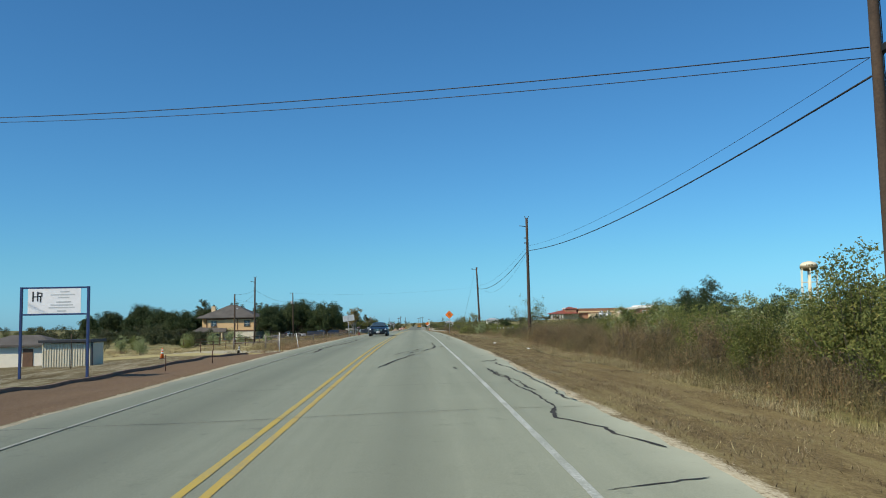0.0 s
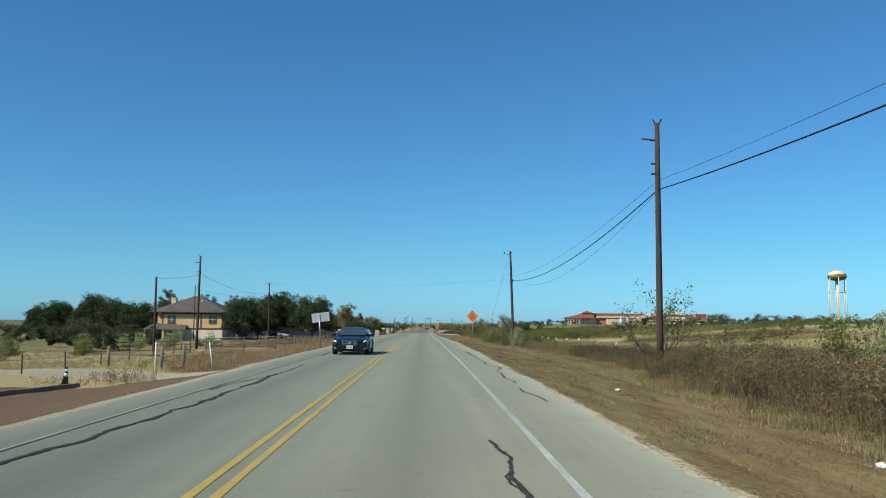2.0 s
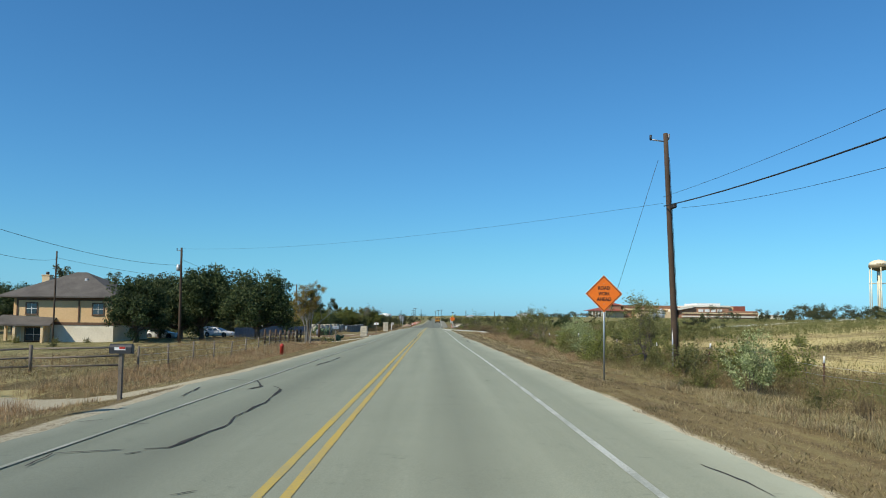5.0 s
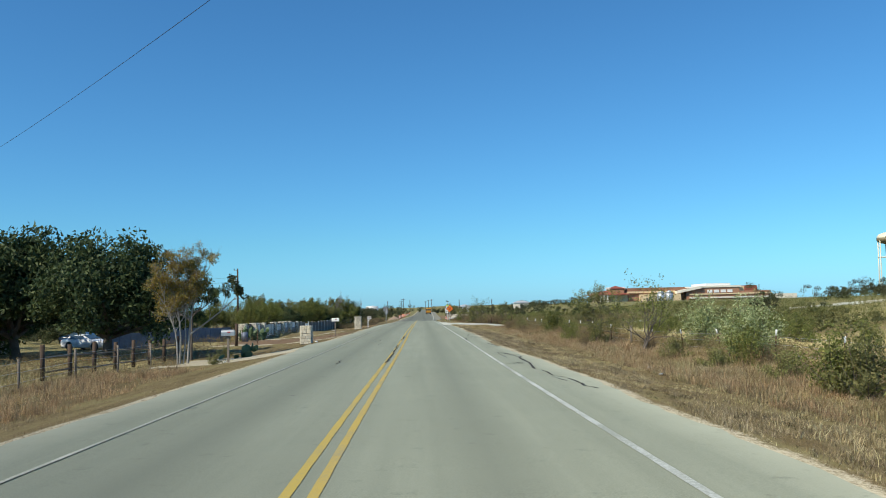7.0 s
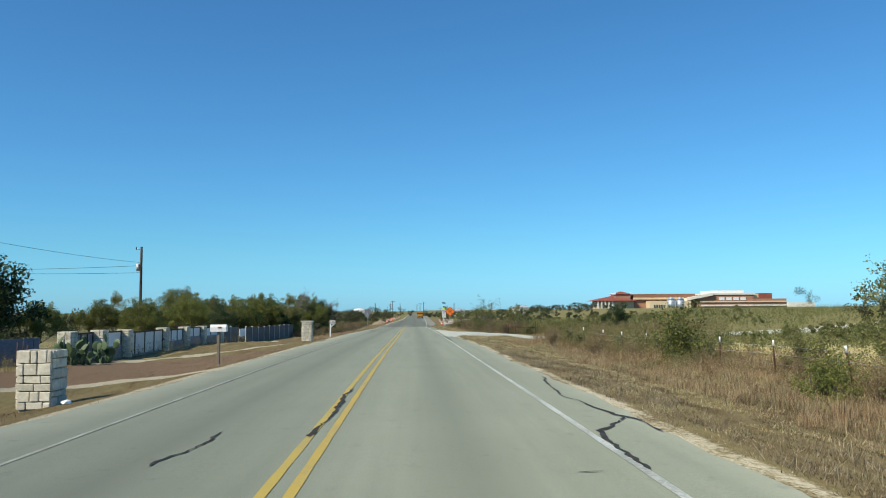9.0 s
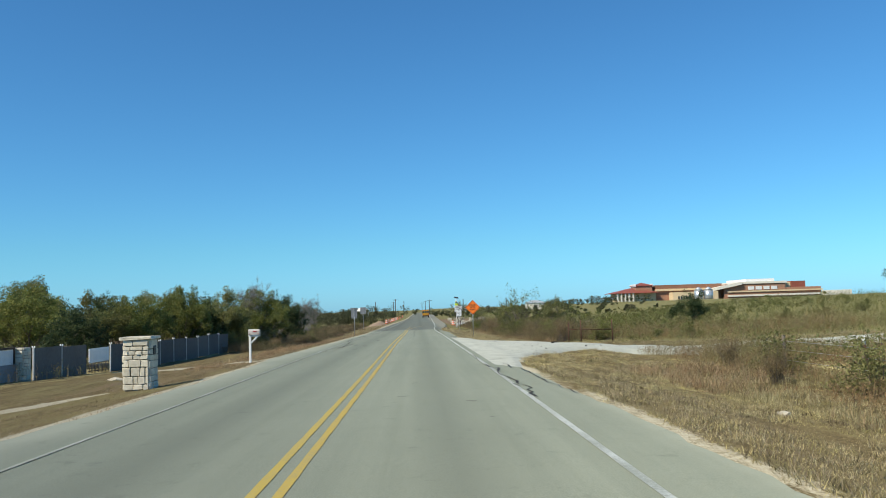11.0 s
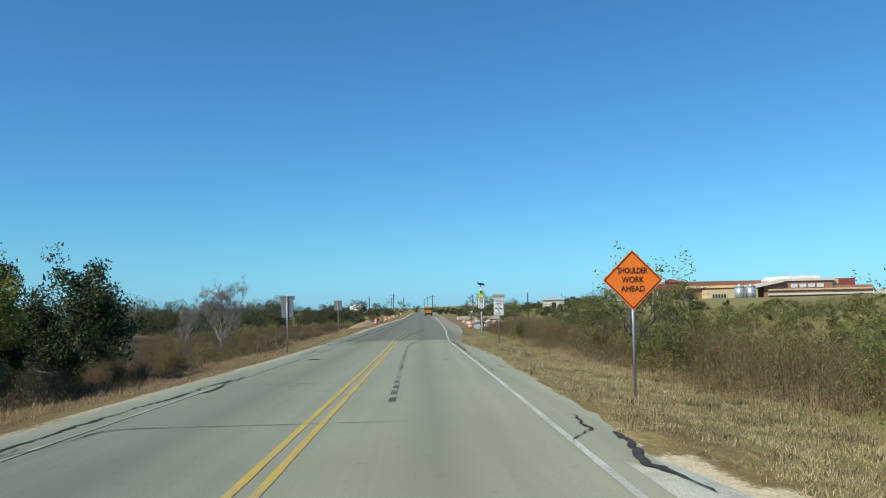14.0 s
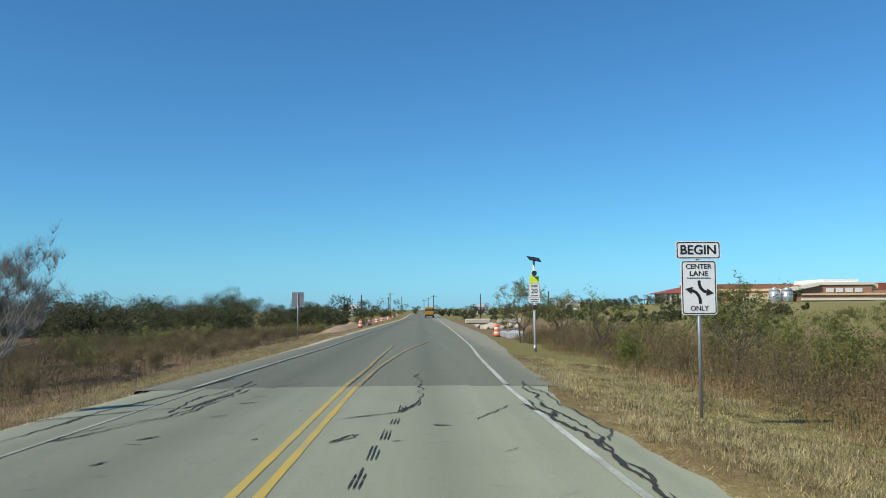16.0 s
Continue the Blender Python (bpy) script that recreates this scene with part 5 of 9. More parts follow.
    tufts = new("leaf_tuft", leaf_mesh("leaf_tuft", rng, [tuple(p) for p, _ in arm_tips], 0.24, 1500, 0.07, L_FAR))
    tufts.parent = tree
    tagged(tufts, "green leaf tufts at the branch tips")
    tree.matrix_basis = pose(x, y, gz(x, y))
    return tree


autumn_tree(-12.0, 187.7)
top_tuft = make_tree(15, 6.4, 1.9, 2600, 0.085, L_OAK, M_BARK, "thin tree with feathery green top leaves", 0.45, 4, stems=1, depth=2, clump=0.24, r0=0.06, up=0.4)
place(top_tuft, [(-12.6, 191.6, 1.0)], 5)
hedge_a = make_tree(16, 6.6, 3.5, 24000, 0.074, L_GREEN, M_BARK, "untidy green brush tree with twiggy top", 0.15, 8, depth=2, clump=0.22, r0=0.09, up=0.25, fill=60, low=0.05)
place(hedge_a, [(-14.3, 299.0, 0.94), (-24.5, 290.0, 0.95), (-19.5, 281.5, 0.78), (-18.0, 287.0, 0.88), (-22.5, 271.0, 0.9), (-20.0, 305.0, 1.0), (-27.0, 280.0, 1.05), (-29.0, 262.0, 0.7), (-21.0, 250.0, 0.6), (-27.0, 244.0, 0.65)], 6)
hedge_b = make_tree(17, 6.0, 3.1, 19000, 0.072, L_OLIVE, M_BARK, "grey-green brush tree with ragged crown", 0.15, 8, depth=2, clump=0.22, r0=0.08, up=0.25, fill=40, low=0.05)
place(hedge_b, [(-15.8, 293.0, 1.05), (-20.6, 291.0, 1.1), (-25.5, 276.0, 1.05), (-30.0, 270.0, 1.0), (-22.0, 295.0, 1.1), (-21.5, 279.0, 1.0), (-25.0, 262.0, 0.72), (-30.0, 290.0, 1.1), (-23.0, 257.0, 0.6), (-33.5, 247.0, 0.65), (-36.0, 250.0, 0.7)], 7)
hedge_c = make_tree(18, 5.0, 2.7, 17000, 0.072, L_OAK, M_BARK, "dense dark green brush tree", 0.12, 8, depth=2, clump=0.26, r0=0.08, up=0.15, fill=45, low=0.03)
place(hedge_c, [(-13.1, 306.5, 1.28), (19.6, 52.5, 0.84), (22.6, 56.5, 0.95), (25.5, 61.5, 0.85), (28.5, 58.0, 0.78), (20.5, 61.0, 0.75), (-16.5, 302.0, 1.05), (-17.0, 316.5, 0.85), (-17.0, 310.0, 0.9), (-19.0, 268.0, 0.9), (-24.0, 287.0, 1.1), (38.0, 328.0, 1.1), (-17.2, 290.5, 1.05), (-20.5, 299.0, 1.15), (-26.5, 225.0, 0.9), (-34.0, 232.0, 0.95)], 8)
bare = make_tree(19, 6.2, 2.5, 0, 0.1, L_TWIG, M_BARK_PALE, "leafless pale grey tree with forked branches", 0.2, 5, stems=2, depth=3, bare=True, r0=0.085, up=0.32)
place(bare, [(-15.6, 343.0, 1.0), (-14.6, 298.6, 1.08), (-21.0, 352.0, 0.7), (-19.5, 331.0, 0.55)], 9)
mesq = make_tree(20, 4.1, 2.7, 1500, 0.060, L_GREEN, M_BARK, "sparse mesquite tree with thin open branches", 0.22, 5, stems=2, depth=2, clump=0.2, r0=0.055, up=0.2)
place(mesq, [(12.9, 76.6, 1.05), (12.4, 184.2, 0.97), (16.0, 295.5, 0.95), (13.1, 313.7, 1.32), (19.0, 86.0, 0.7), (11.2, 354.0, 0.95), (14.0, 340.0, 0.9)], 10)
mesq_b = make_tree(21, 4.8, 2.1, 7000, 0.050, L_OLIVE, M_BARK, "small roadside tree with airy green crown", 0.22, 6, stems=2, depth=3, clump=0.15, r0=0.06, up=0.25)
place(mesq_b, [(13.3, 199.4, 0.95), (12.5, 321.5, 0.85), (12.4, 140.5, 0.8), (9.1, 368.5, 1.0), (13.0, 376.0, 1.0), (16.5, 348.0, 0.95), (20.0, 330.0, 1.0)], 11)

green_bush = make_bush(31, 2.5, 1.5, 5200, 0.052, L_GREEN, "leafy green roadside bush among dry weeds")
near_bush = make_bush(35, 2.7, 1.5, 14000, 0.034, L_GREEN, "tall bright green bush with long sprigs", upright=0.9, twigs=60, bunch=0.15)
place(near_bush, [(12.7, 17.0, 1.15), (13.6, 20.6, 1.6), (14.6, 23.4, 1.45), (12.5, 25.0, 0.95), (14.8, 14.0, 1.3), (12.2, 12.4, 1.1), (15.4, 26.5, 1.15), (13.4, 32.0, 1.05), (14.2, 37.5, 1.1), (15.4, 42.0, 1.1)], 20)
olive_bush = make_bush(32, 2.3, 1.5, 3300, 0.06, L_OLIVE, "grey-green scrub bush beside the road")
pale_bush = make_bush(33, 3.1, 1.7, 4600, 0.055, L_PALE, "pale feathery green upright bush", upright=0.9, twigs=40, bunch=0.16)
brown_bush = make_bush(34, 1.9, 1.2, 4200, 0.029, L_BROWN, "brown dried-out roadside shrub", upright=0.9, twigs=60, bunch=0.20)
rp = random.Random(77)
G, O, Pl, B = [], [], [], []
for y in np.arange(288, 313, 3.0):
    B.append((rp.uniform(-11.6, -10.4), y + 1.4, rp.uniform(0.5, 0.75)))
for x, y, k in ((12.6, 35.0, 1.25), (12.9, 30.0, 1.15), (12.4, 40.0, 1.2)):
    B.append((x, y, k))
for x, y, s in ((13.2, 131.0, 0.9), (10.8, 146.0, 0.9), (12.0, 202.0, 0.8), (13.4, 217.4, 1.1), (12.3, 306.0, 0.9), (14.5, 300.0, 0.85), (14.0, 333.0, 0.85), (10.4, 343.0, 0.75)):
    G.append((x, y, s))
for x, y, s in ((17.7, 190.2, 1.1), (15.6, 178.0, 1.05), (14.2, 175.0, 0.9), (-25.0, 127.0, 0.75), (-29.5, 131.0, 0.8), (-21.5, 131.0, 0.65), (-33.5, 158.0, 0.95), (-36.0, 108.0, 0.9), (-30.5, 99.0, 0.75), (-43.0, 115.0, 1.0), (-34.0, 92.0, 0.6), (12.0, 126.0, 0.75), (11.6, 153.0, 0.8), (19.5, 196.0, 0.8)):
    Pl.append((x, y, s))
for y in np.arange(8, 74, 3.4):
    G.append((rp.uniform(16.5, 22), y, rp.uniform(1.05, 1.45)))
    B.append((rp.uniform(12.0, 15.5), y + 1.0, rp.uniform(0.75, 1.05)))
    if rp.random() < 0.35:
        O.append((rp.uniform(14.2, 17), y + 1.3, rp.uniform(0.6, 1.0)))
    if rp.random() < 0.4:
        Pl.append((rp.uniform(15, 20), y + 0.6, rp.uniform(0.8, 1.15)))
for y in np.arange(26, 74, 3.4):
    B.append((rp.uniform(11.6, 13.8), y, rp.uniform(0.6, 0.95) if y < 50 else rp.uniform(0.95, 1.3)))
for y in np.arange(80, 124, 5.0):
    B.append((rp.uniform(11.5, 14), y, rp.uniform(0.3, 0.5)))
    O.append((rp.uniform(12.2, 14.5), y + 2, rp.uniform(0.3, 0.5)))
    O.append((rp.uniform(24, 60), y, rp.uniform(0.3, 0.55)))
    Pl.append((rp.uniform(40, 90), y + 9, rp.uniform(0.4, 0.6)))
for y in np.arange(128, 182, 5.0):
    O.append((rp.uniform(10.8, 13.2), y, rp.uniform(0.5, 0.95)))
    G.append((rp.uniform(12, 20), y + 1, rp.uniform(0.5, 0.95)))
    if rp.random() < 0.5:
        G.append((rp.uniform(22, 60), y + 1, rp.uniform(0.5, 0.8)))
for y in np.arange(184, 250, 7.0):
    O.append((rp.uniform(12.5, 20), y, rp.uniform(0.5, 0.85)))
    G.append((rp.uniform(16, 34), y + 1.5, rp.uniform(0.55, 0.9)))
    B.append((rp.uniform(10.5, 14), y + 2.5, rp.uniform(0.45, 0.7)))
for y in np.arange(283, 372, 6.0):
    if rp.random() < 0.4:
        B.append((rp.uniform(11.0, 13.5), y, rp.uniform(0.8, 1.1)))
    O.append((rp.uniform(11, 20), y + 1, rp.uniform(0.65, 1.0)))
    G.append((rp.uniform(13, 26), y + 2, rp.uniform(0.6, 1.0)))
for y in np.arange(262, 330, 6.5):
    O.append((rp.uniform(-13.5, -10.6) if y > 296 else rp.uniform(-14, -12.6) if y > 288 else rp.uniform(-30, -26), y, rp.uniform(0.6, 0.95)))
for y in np.arange(322, 420, 9.0):
    B.append((rp.uniform(-20, -11.0), y, rp.uniform(0.5, 0.75)))
    O.append((rp.uniform(-36, -22), y + 1, rp.uniform(0.5, 0.9)))
for y in np.arange(352, 420, 7.0):
    B.append((rp.uniform(-16, -10.5) + 0.012 * (y - 334), y, rp.uniform(0.6, 0.9)))
    O.append((rp.uniform(-22, -10.5) + 0.012 * (y - 334), y + 2.5, rp.uniform(0.6, 1.0)))
for x, y, s in ((-45.5, 192.0, 0.5), (-41.5, 193.2, 0.4), (-38.0, 193.5, 0.35), (-34.0, 176.0, 0.5), (-28.0, 150.0, 0.6), (-10.8, 192.5, 0.4), (-8.8, 182.0, 0.3)):
    O.append((x, y, s))
for x, y, k in ((-46, 104, 1.15), (-42, 112, 0.9), (-52, 112, 1.3), (-58, 106, 1.2), (-64, 114, 1.3), (-39, 122, 0.9), (-70, 108, 1.2), (-33, 126, 0.7), (-30, 117, 0.8)):
    G.append((x, y, k))
for x, y, k in ((-38, 100, 0.8), (-41, 106, 0.75), (-35, 112, 0.85), (-31.5, 121, 0.8), (-48, 98, 0.8), (-28.5, 124, 0.7)):
    Pl.append((x, y, k))
for x, y, k in ((-14.5, 293.2, 0.85), (-14.6, 299.5, 0.9), (-18.8, 290.0, 1.1), (-17.0, 295.5, 1.0), (-19.5, 303.0, 1.0)):
    G.append((x, y, k))
for x, y, k in ((-14.8, 290.6, 0.85), (-15.0, 296.4, 0.9), (-16.2, 288.3, 0.7), (-14.4, 302.5, 0.8)):
    O.append((x, y, k))
place(green_bush, G, 21)
place(olive_bush, O, 22)
place(pale_bush, Pl, 23)
place(brown_bush, B, 24)


# ---- what nobody could count: grass, weeds, brush, far woods ----
def scatter(name, seed, spots, height, width, material, lean, label, category, kinked=True):
    """Upright blades at spots (n x 2), each a thin bent triangle pair."""
    rng = np.random.default_rng(seed)
    n = len(spots)
    x, y = spots[:, 0], spots[:, 1]
    z = ground_z(x, y) - 0.02
    h = height * rng.uniform(0.55, 1.25, n) if np.isscalar(height) else height
    a = rng.uniform(0, 2 * np.pi, n)
    tilt = np.abs(rng.normal(0, lean, n))
    b = rng.uniform(0, 2 * np.pi, n)
    w = width * rng.uniform(0.6, 1.4, n)
    dx, dy = np.cos(a) * w / 2, np.sin(a) * w / 2
    tx, ty = np.cos(b) * tilt * h, np.sin(b) * tilt * h
    p0 = np.stack([x - dx, y - dy, z], -1)
    p1 = np.stack([x + dx, y + dy, z], -1)
    m0 = np.stack([x - dx * 0.7 + tx * 0.35, y - dy * 0.7 + ty * 0.35, z + h * 0.55], -1)
    m1 = np.stack([x + dx * 0.7 + tx * 0.35, y + dy * 0.7 + ty * 0.35, z + h * 0.55], -1)
    q = np.stack([x + tx, y + ty, z + h * (1 - 0.3 * np.minimum(tilt, 1.5) ** 2 * 0.5)], -1)
    v = np.stack([p0, p1, m0, m1, q], 1).reshape(-1, 3)
    i = np.arange(n) * 5
    f = np.concatenate([np.stack([i, i + 1, i + 3], -1), np.stack([i, i + 3, i + 2], -1), np.stack([i + 2, i + 3, i + 4], -1)])
    return tagged(new(name, mesh_from(name, v, f, material)), label, category, kind="stuff")


def field(rng, n, x0, x1, y0, y1, patch=0.5, keep=None):
    """Random places in a rectangle, thinned into patches; none on the drives."""
    x, y = rng.uniform(x0, x1, n), rng.uniform(y0, y1, n)
    shift = rng.uniform(0, 90)
    p = 1.5 * fbm(x * 0.75 + shift, y * 0.32, 4) + 0.5 * fbm(x * 0.2 + shift, y * 0.06, 2)
    ok = rng.uniform(-1, 1, n) * (1 - patch) + p * patch > -0.2
    ok &= ~on_driveway(x, y) & ~on_track(x, y)
    if keep is not None:
        ok &= keep(x, y)
    return np.stack([x[ok], y[ok]], -1)


def brush(name, seed, spots, height, label, category, stem_mat, bits=6, bit=0.045):
    """Thickets of upright twigs with small dry leaves."""
    rng = np.random.default_rng(seed)
    n = len(spots)
    x, y = spots[:, 0], spots[:, 1]
    z = ground_z(x, y) - 0.03
    lump = np.clip(0.72 + 0.55 * fbm(x * 0.38, y * 0.30, 3), 0.25, 1.25)
    h = (height if not np.isscalar(height) else np.full(n, height)) * lump * rng.uniform(0.55, 1.15, n)
    b, tilt = rng.uniform(0, 6.283, n), np.abs(rng.normal(0, 0.22, n))
    tip = np.stack([x + np.cos(b) * tilt * h, y + np.sin(b) * tilt * h, z + h], -1)
    base = np.stack([x, y, z], -1)
    side = np.stack([np.sin(b * 3) * 0.007, np.cos(b * 3) * 0.007, np.zeros(n)], -1)
    v1 = np.stack([base - side, base + side, tip], 1).reshape(-1, 3)
    f1 = np.arange(n * 3).reshape(-1, 3)
    t = rng.uniform(0.12, 1.0, (n, bits, 1)) ** 0.8
    c = base[:, None] * (1 - t) + tip[:, None] * t + rng.normal(0, 0.09, (n, bits, 3))
    twig = rng.uniform(0, 1, (n, bits, 1)) < 0.55
    a = rng.normal(0, 1, (n, bits, 3)) + np.where(twig, 1.3, 0.2) * np.array((0, 0, 1.0))
    a /= np.linalg.norm(a, axis=2, keepdims=True)
    d = np.cross(a, rng.normal(0, 1, (n, bits, 3)))
    d /= np.maximum(np.linalg.norm(d, axis=2, keepdims=True), 1e-6)
    s = bit * rng.uniform(0.5, 1.5, (n, bits, 1))
    long, wide = np.where(twig, 2.6, 0.8), np.where(twig, 0.16, 0.55)
    v2 = np.stack([c - a * s * long - d * s * wide, c - a * s * long + d * s * wide, c + a * s * long], 2).reshape(-1, 3)
    f2 = np.arange(len(v2)).reshape(-1, 3) + len(v1)
    me = mesh_from(name, np.concatenate([v1, v2]), np.concatenate([f1, f2]), stem_mat)
    return tagged(new(name, me), label, category, kind="stuff")


def thatch(name, seed, spots, height, material, label, lie=(0.5, 2.2), wide=0.005):
    """Short lying blades, one thin triangle each."""
    rng = np.random.default_rng(seed)
    n = len(spots)
    x, y = spots[:, 0], spots[:, 1]
    z = ground_z(x, y) - 0.01
    h = height * rng.uniform(0.4, 1.3, n) * np.clip(1.0 + 1.5 * fbm(x * 1.5 + 7, y * 0.8, 3), 0.35, 2.2)
    a, lean = rng.uniform(0, 6.283, n), rng.uniform(*lie, n)
    w = wide * rng.uniform(0.6, 1.5, n)
    p = np.stack([x - np.sin(a) * w, y + np.cos(a) * w, z], -1)
    q = np.stack([x + np.sin(a) * w, y - np.cos(a) * w, z], -1)
    t = np.stack([x + np.cos(a) * lean * h, y + np.sin(a) * lean * h, z + h], -1)
    v = np.stack([p, q, t], 1).reshape(-1, 3)
    return tagged(new(name, mesh_from(name, v, np.arange(n * 3).reshape(-1, 3), material)), label, "grass", kind="stuff")


def tussocks(name, seed, spots, height, blades, material, label, splay=0.5):
    """Bunch grass: blades that fan out and bend over from each spot."""
    rng = np.random.default_rng(seed)
    n = len(spots)
    clump = np.clip(0.85 + 0.7 * fbm(spots[:, 0] * 0.9, spots[:, 1] * 0.5, 3), 0.3, 1.5)
    hh = np.repeat(height * clump * rng.uniform(0.5, 1.2, n), blades)
    base = np.repeat(spots, blades, 0) + rng.normal(0, 0.09, (n * blades, 2))
    m = len(base)
    x, y = base[:, 0], base[:, 1]
    z = ground_z(x, y) - 0.02
    h = hh * rng.uniform(0.45, 1.1, m)
    a, lean = rng.uniform(0, 6.283, m), np.abs(rng.normal(0, splay, m))
    w = 0.0032 * rng.uniform(0.6, 1.6, m)
    sx, sy = -np.sin(a) * w, np.cos(a) * w
    dx, dy = np.cos(a) * lean * h, np.sin(a) * lean * h
    p0, p1 = np.stack([x - sx, y - sy, z], -1), np.stack([x + sx, y + sy, z], -1)
    m0 = np.stack([x - sx * 0.8 + dx * 0.35, y - sy * 0.8 + dy * 0.35, z + h * 0.65], -1)
    m1 = np.stack([x + sx * 0.8 + dx * 0.35, y + sy * 0.8 + dy * 0.35, z + h * 0.65], -1)
    t = np.stack([x + dx, y + dy, z + h * np.clip(1 - 0.3 * lean, 0.3, 1)], -1)
    v = np.stack([p0, p1, m0, m1, t], 1).reshape(-1, 3)
    i = np.arange(m) * 5
    f = np.concatenate([np.stack([i, i + 1, i + 3], -1), np.stack([i, i + 3, i + 2], -1), np.stack([i + 2, i + 3, i + 4], -1)])
    return tagged(new(name, mesh_from(name, v, f, material)), label, "grass", kind="stuff")


rg = np.random.default_rng(5)
rim_y = np.arange(0, 420, 0.5)
rim_x = np.array([edge_right(q) if q < 331 else wide_r(q) for q in rim_y])
off_rim = lambda x, y: (x < 0) | (x > np.interp(y, rim_y, rim_x) + np.where(y > 279, 0.02, 0.2) + 0.30 * fbm(x * 1.3, y * 0.9, 2))
short = np.concatenate([
    field(rg, 470000, 4.9, 10.6, 3, 345, 0.5, off_rim),
    field(rg, 20000, 4.5, 6.0, 3, 345, 0.6, off_rim),
    field(rg, 110000, -11.0, -4.7, 78, 335, 0.5),
    field(rg, 9000, -11.0, -5.2, 20, 78, 0.92)])
yel = (short[:, 1] > 226 + 8 * np.sin(short[:, 0] * 2.0)) & (short[:, 0] > 0)
thatch("verge_grass", 51, short[~yel], 0.045, L_VERGE, "short mown dry brown grass on the verge")
far_v = np.concatenate([short[yel], field(rg, 110000, 4.6, 10.0, 272.5, 345, 0.5, off_rim), field(rg, 60000, 4.8, 13.0, 226, 262, 0.55, off_rim), field(rg, 40000, 9.5, 18.0, 272.5, 286, 0.4)])
thatch("verge_grass", 59, far_v, 0.06, L_VERGE_YELLOW, "yellow-green dry grass on the verge", (0.6, 2.6), 0.0042)
thatch("verge_straw", 60, field(rg, 42000, 5.3, 10.2, 3, 250, 0.9, off_rim), 0.06, L_STRAW, "pale straw litter on the verge")
stand = field(rg, 120000, 4.85, 8.6, 138, 244, 0.62, lambda x, y: off_rim(x - 0.1, y) & (x < 7.2 + 0.6 * np.sin(y * 0.19) + 0.4 * np.sin(y * 0.57) + 0.9 * fbm(x * 0.7, y * 0.4, 3)))
thatch("standing_grass", 66, stand, 0.105, L_STAND, "standing straw-coloured grass along the pavement", (0.2, 1.7), 0.0038)
stand = np.concatenate([field(rg, 26000, 4.7, 6.6, 282, 345, 0.6, off_rim), field(rg, 30000, -9.4, -4.7, 292, 400, 0.6)])
thatch("standing_grass", 67, stand, 0.11, L_STAND, "standing straw-coloured grass along the pavement", (0.2, 1.7), 0.0038)
tall_y = lambda x, y: x > np.interp(y, (0, 74, 80, 125, 140, 250), (9.9, 9.9, 9.6, 9.4, 8.7, 8.7)) + 0.6 * fbm(y * 0.11, y * 0.0 + 3.0, 3)


def rising(s, lo, hi, x_from, x_full):
    """Heights that rise away from the road."""
    return lo + (hi - lo) * np.clip((np.abs(s[:, 0]) - x_from) / (x_full - x_from), 0, 1)


straw = np.concatenate([
    field(rg, 3600, 9.0, 11.6, 3, 74, 0.8, tall_y), field(rg, 8000, 9.4, 14.2, 74, 130, 0.65, tall_y),
    field(rg, 3600, 8.6, 12.5, 128, 250, 0.85, tall_y), field(rg, 6500, 9.2, 15.5, 150, 222, 0.7, tall_y), field(rg, 3600, 9.8, 13.2, 76, 118, 0.5), field(rg, 2400, 7.2, 10.0, 273.5, 345, 0.85),
    field(rg, 4000, 6.4, 34.0, 272.6, 278.0, 0.5), field(rg, 3600, -10.2, -6.2, 300, 400, 0.75),
    field(rg, 6500, -45.0, -13.0, 84, 125, 0.4), field(rg, 2600, -24.0, -9.5, 120, 185, 0.6), field(rg, 1500, -10.5, -6.4, 100, 128, 0.8)])
tussocks("straw_grass", 52, straw, rising(straw, 0.14, 0.36, 7.0, 11.0), 26, L_STRAW, "dry straw-coloured bunch grass along the brush", 1.0)
clumps = np.concatenate([field(rg, 4200, 4.6, 9.8, 273.5, 345, 0.88, off_rim), field(rg, 1500, 5.2, 11.5, 226, 261, 0.95, off_rim), field(rg, 1700, 5.6, 9.0, 138, 226, 0.95, off_rim)])
tussocks("straw_clumps", 71, clumps, np.full(len(clumps), 0.17), 30, L_STRAW, "matted clumps of bleached straw on the verge", 1.5)
dirt = np.concatenate([field(rg, 1500, 5.4, 9.8, 273.5, 345, 0.93, off_rim), field(rg, 1300, 5.6, 9.4, 76, 262, 0.95, off_rim)])
tussocks("dead_clumps", 72, dirt, np.full(len(dirt), 0.13), 30, L_DARK_BRUSH, "dark dead clumps of grass on the verge", 1.6)
low = np.concatenate([field(rg, 1500, 6.2, 9.4, 3, 250, 0.97), field(rg, 800, 5.4, 9.0, 273, 345, 0.9), field(rg, 1200, -9.5, -5.6, 84, 330, 0.9)])
tussocks("low_grass_tufts", 58, low, np.full(len(low), 0.12), 14, L_VERGE, "low tufts of dry brown grass on the verge", 0.8)
red = np.concatenate([
    field(rg, 3400, 8.6, 12.4, 142, 250, 0.85, tall_y), field(rg, 3000, 11.5, 16.0, 152, 222, 0.92), field(rg, 4200, -13.5, -7.2, 84, 125, 0.6), field(rg, 500, 8.8, 11.5, 40, 128, 0.92, tall_y),
    field(rg, 1500, -9.6, -6.6, 255, 330, 0.7), field(rg, 3000, -13.0, -8.2, 122, 178, 0.6), field(rg, 1400, 9.0, 12.5, 283, 345, 0.8)])
tussocks("reddish_grass", 53, red, rising(red, 0.2, 0.62, 6.5, 11.0), 20, L_RED, "rusty red-brown dry bunch grass", 0.95)
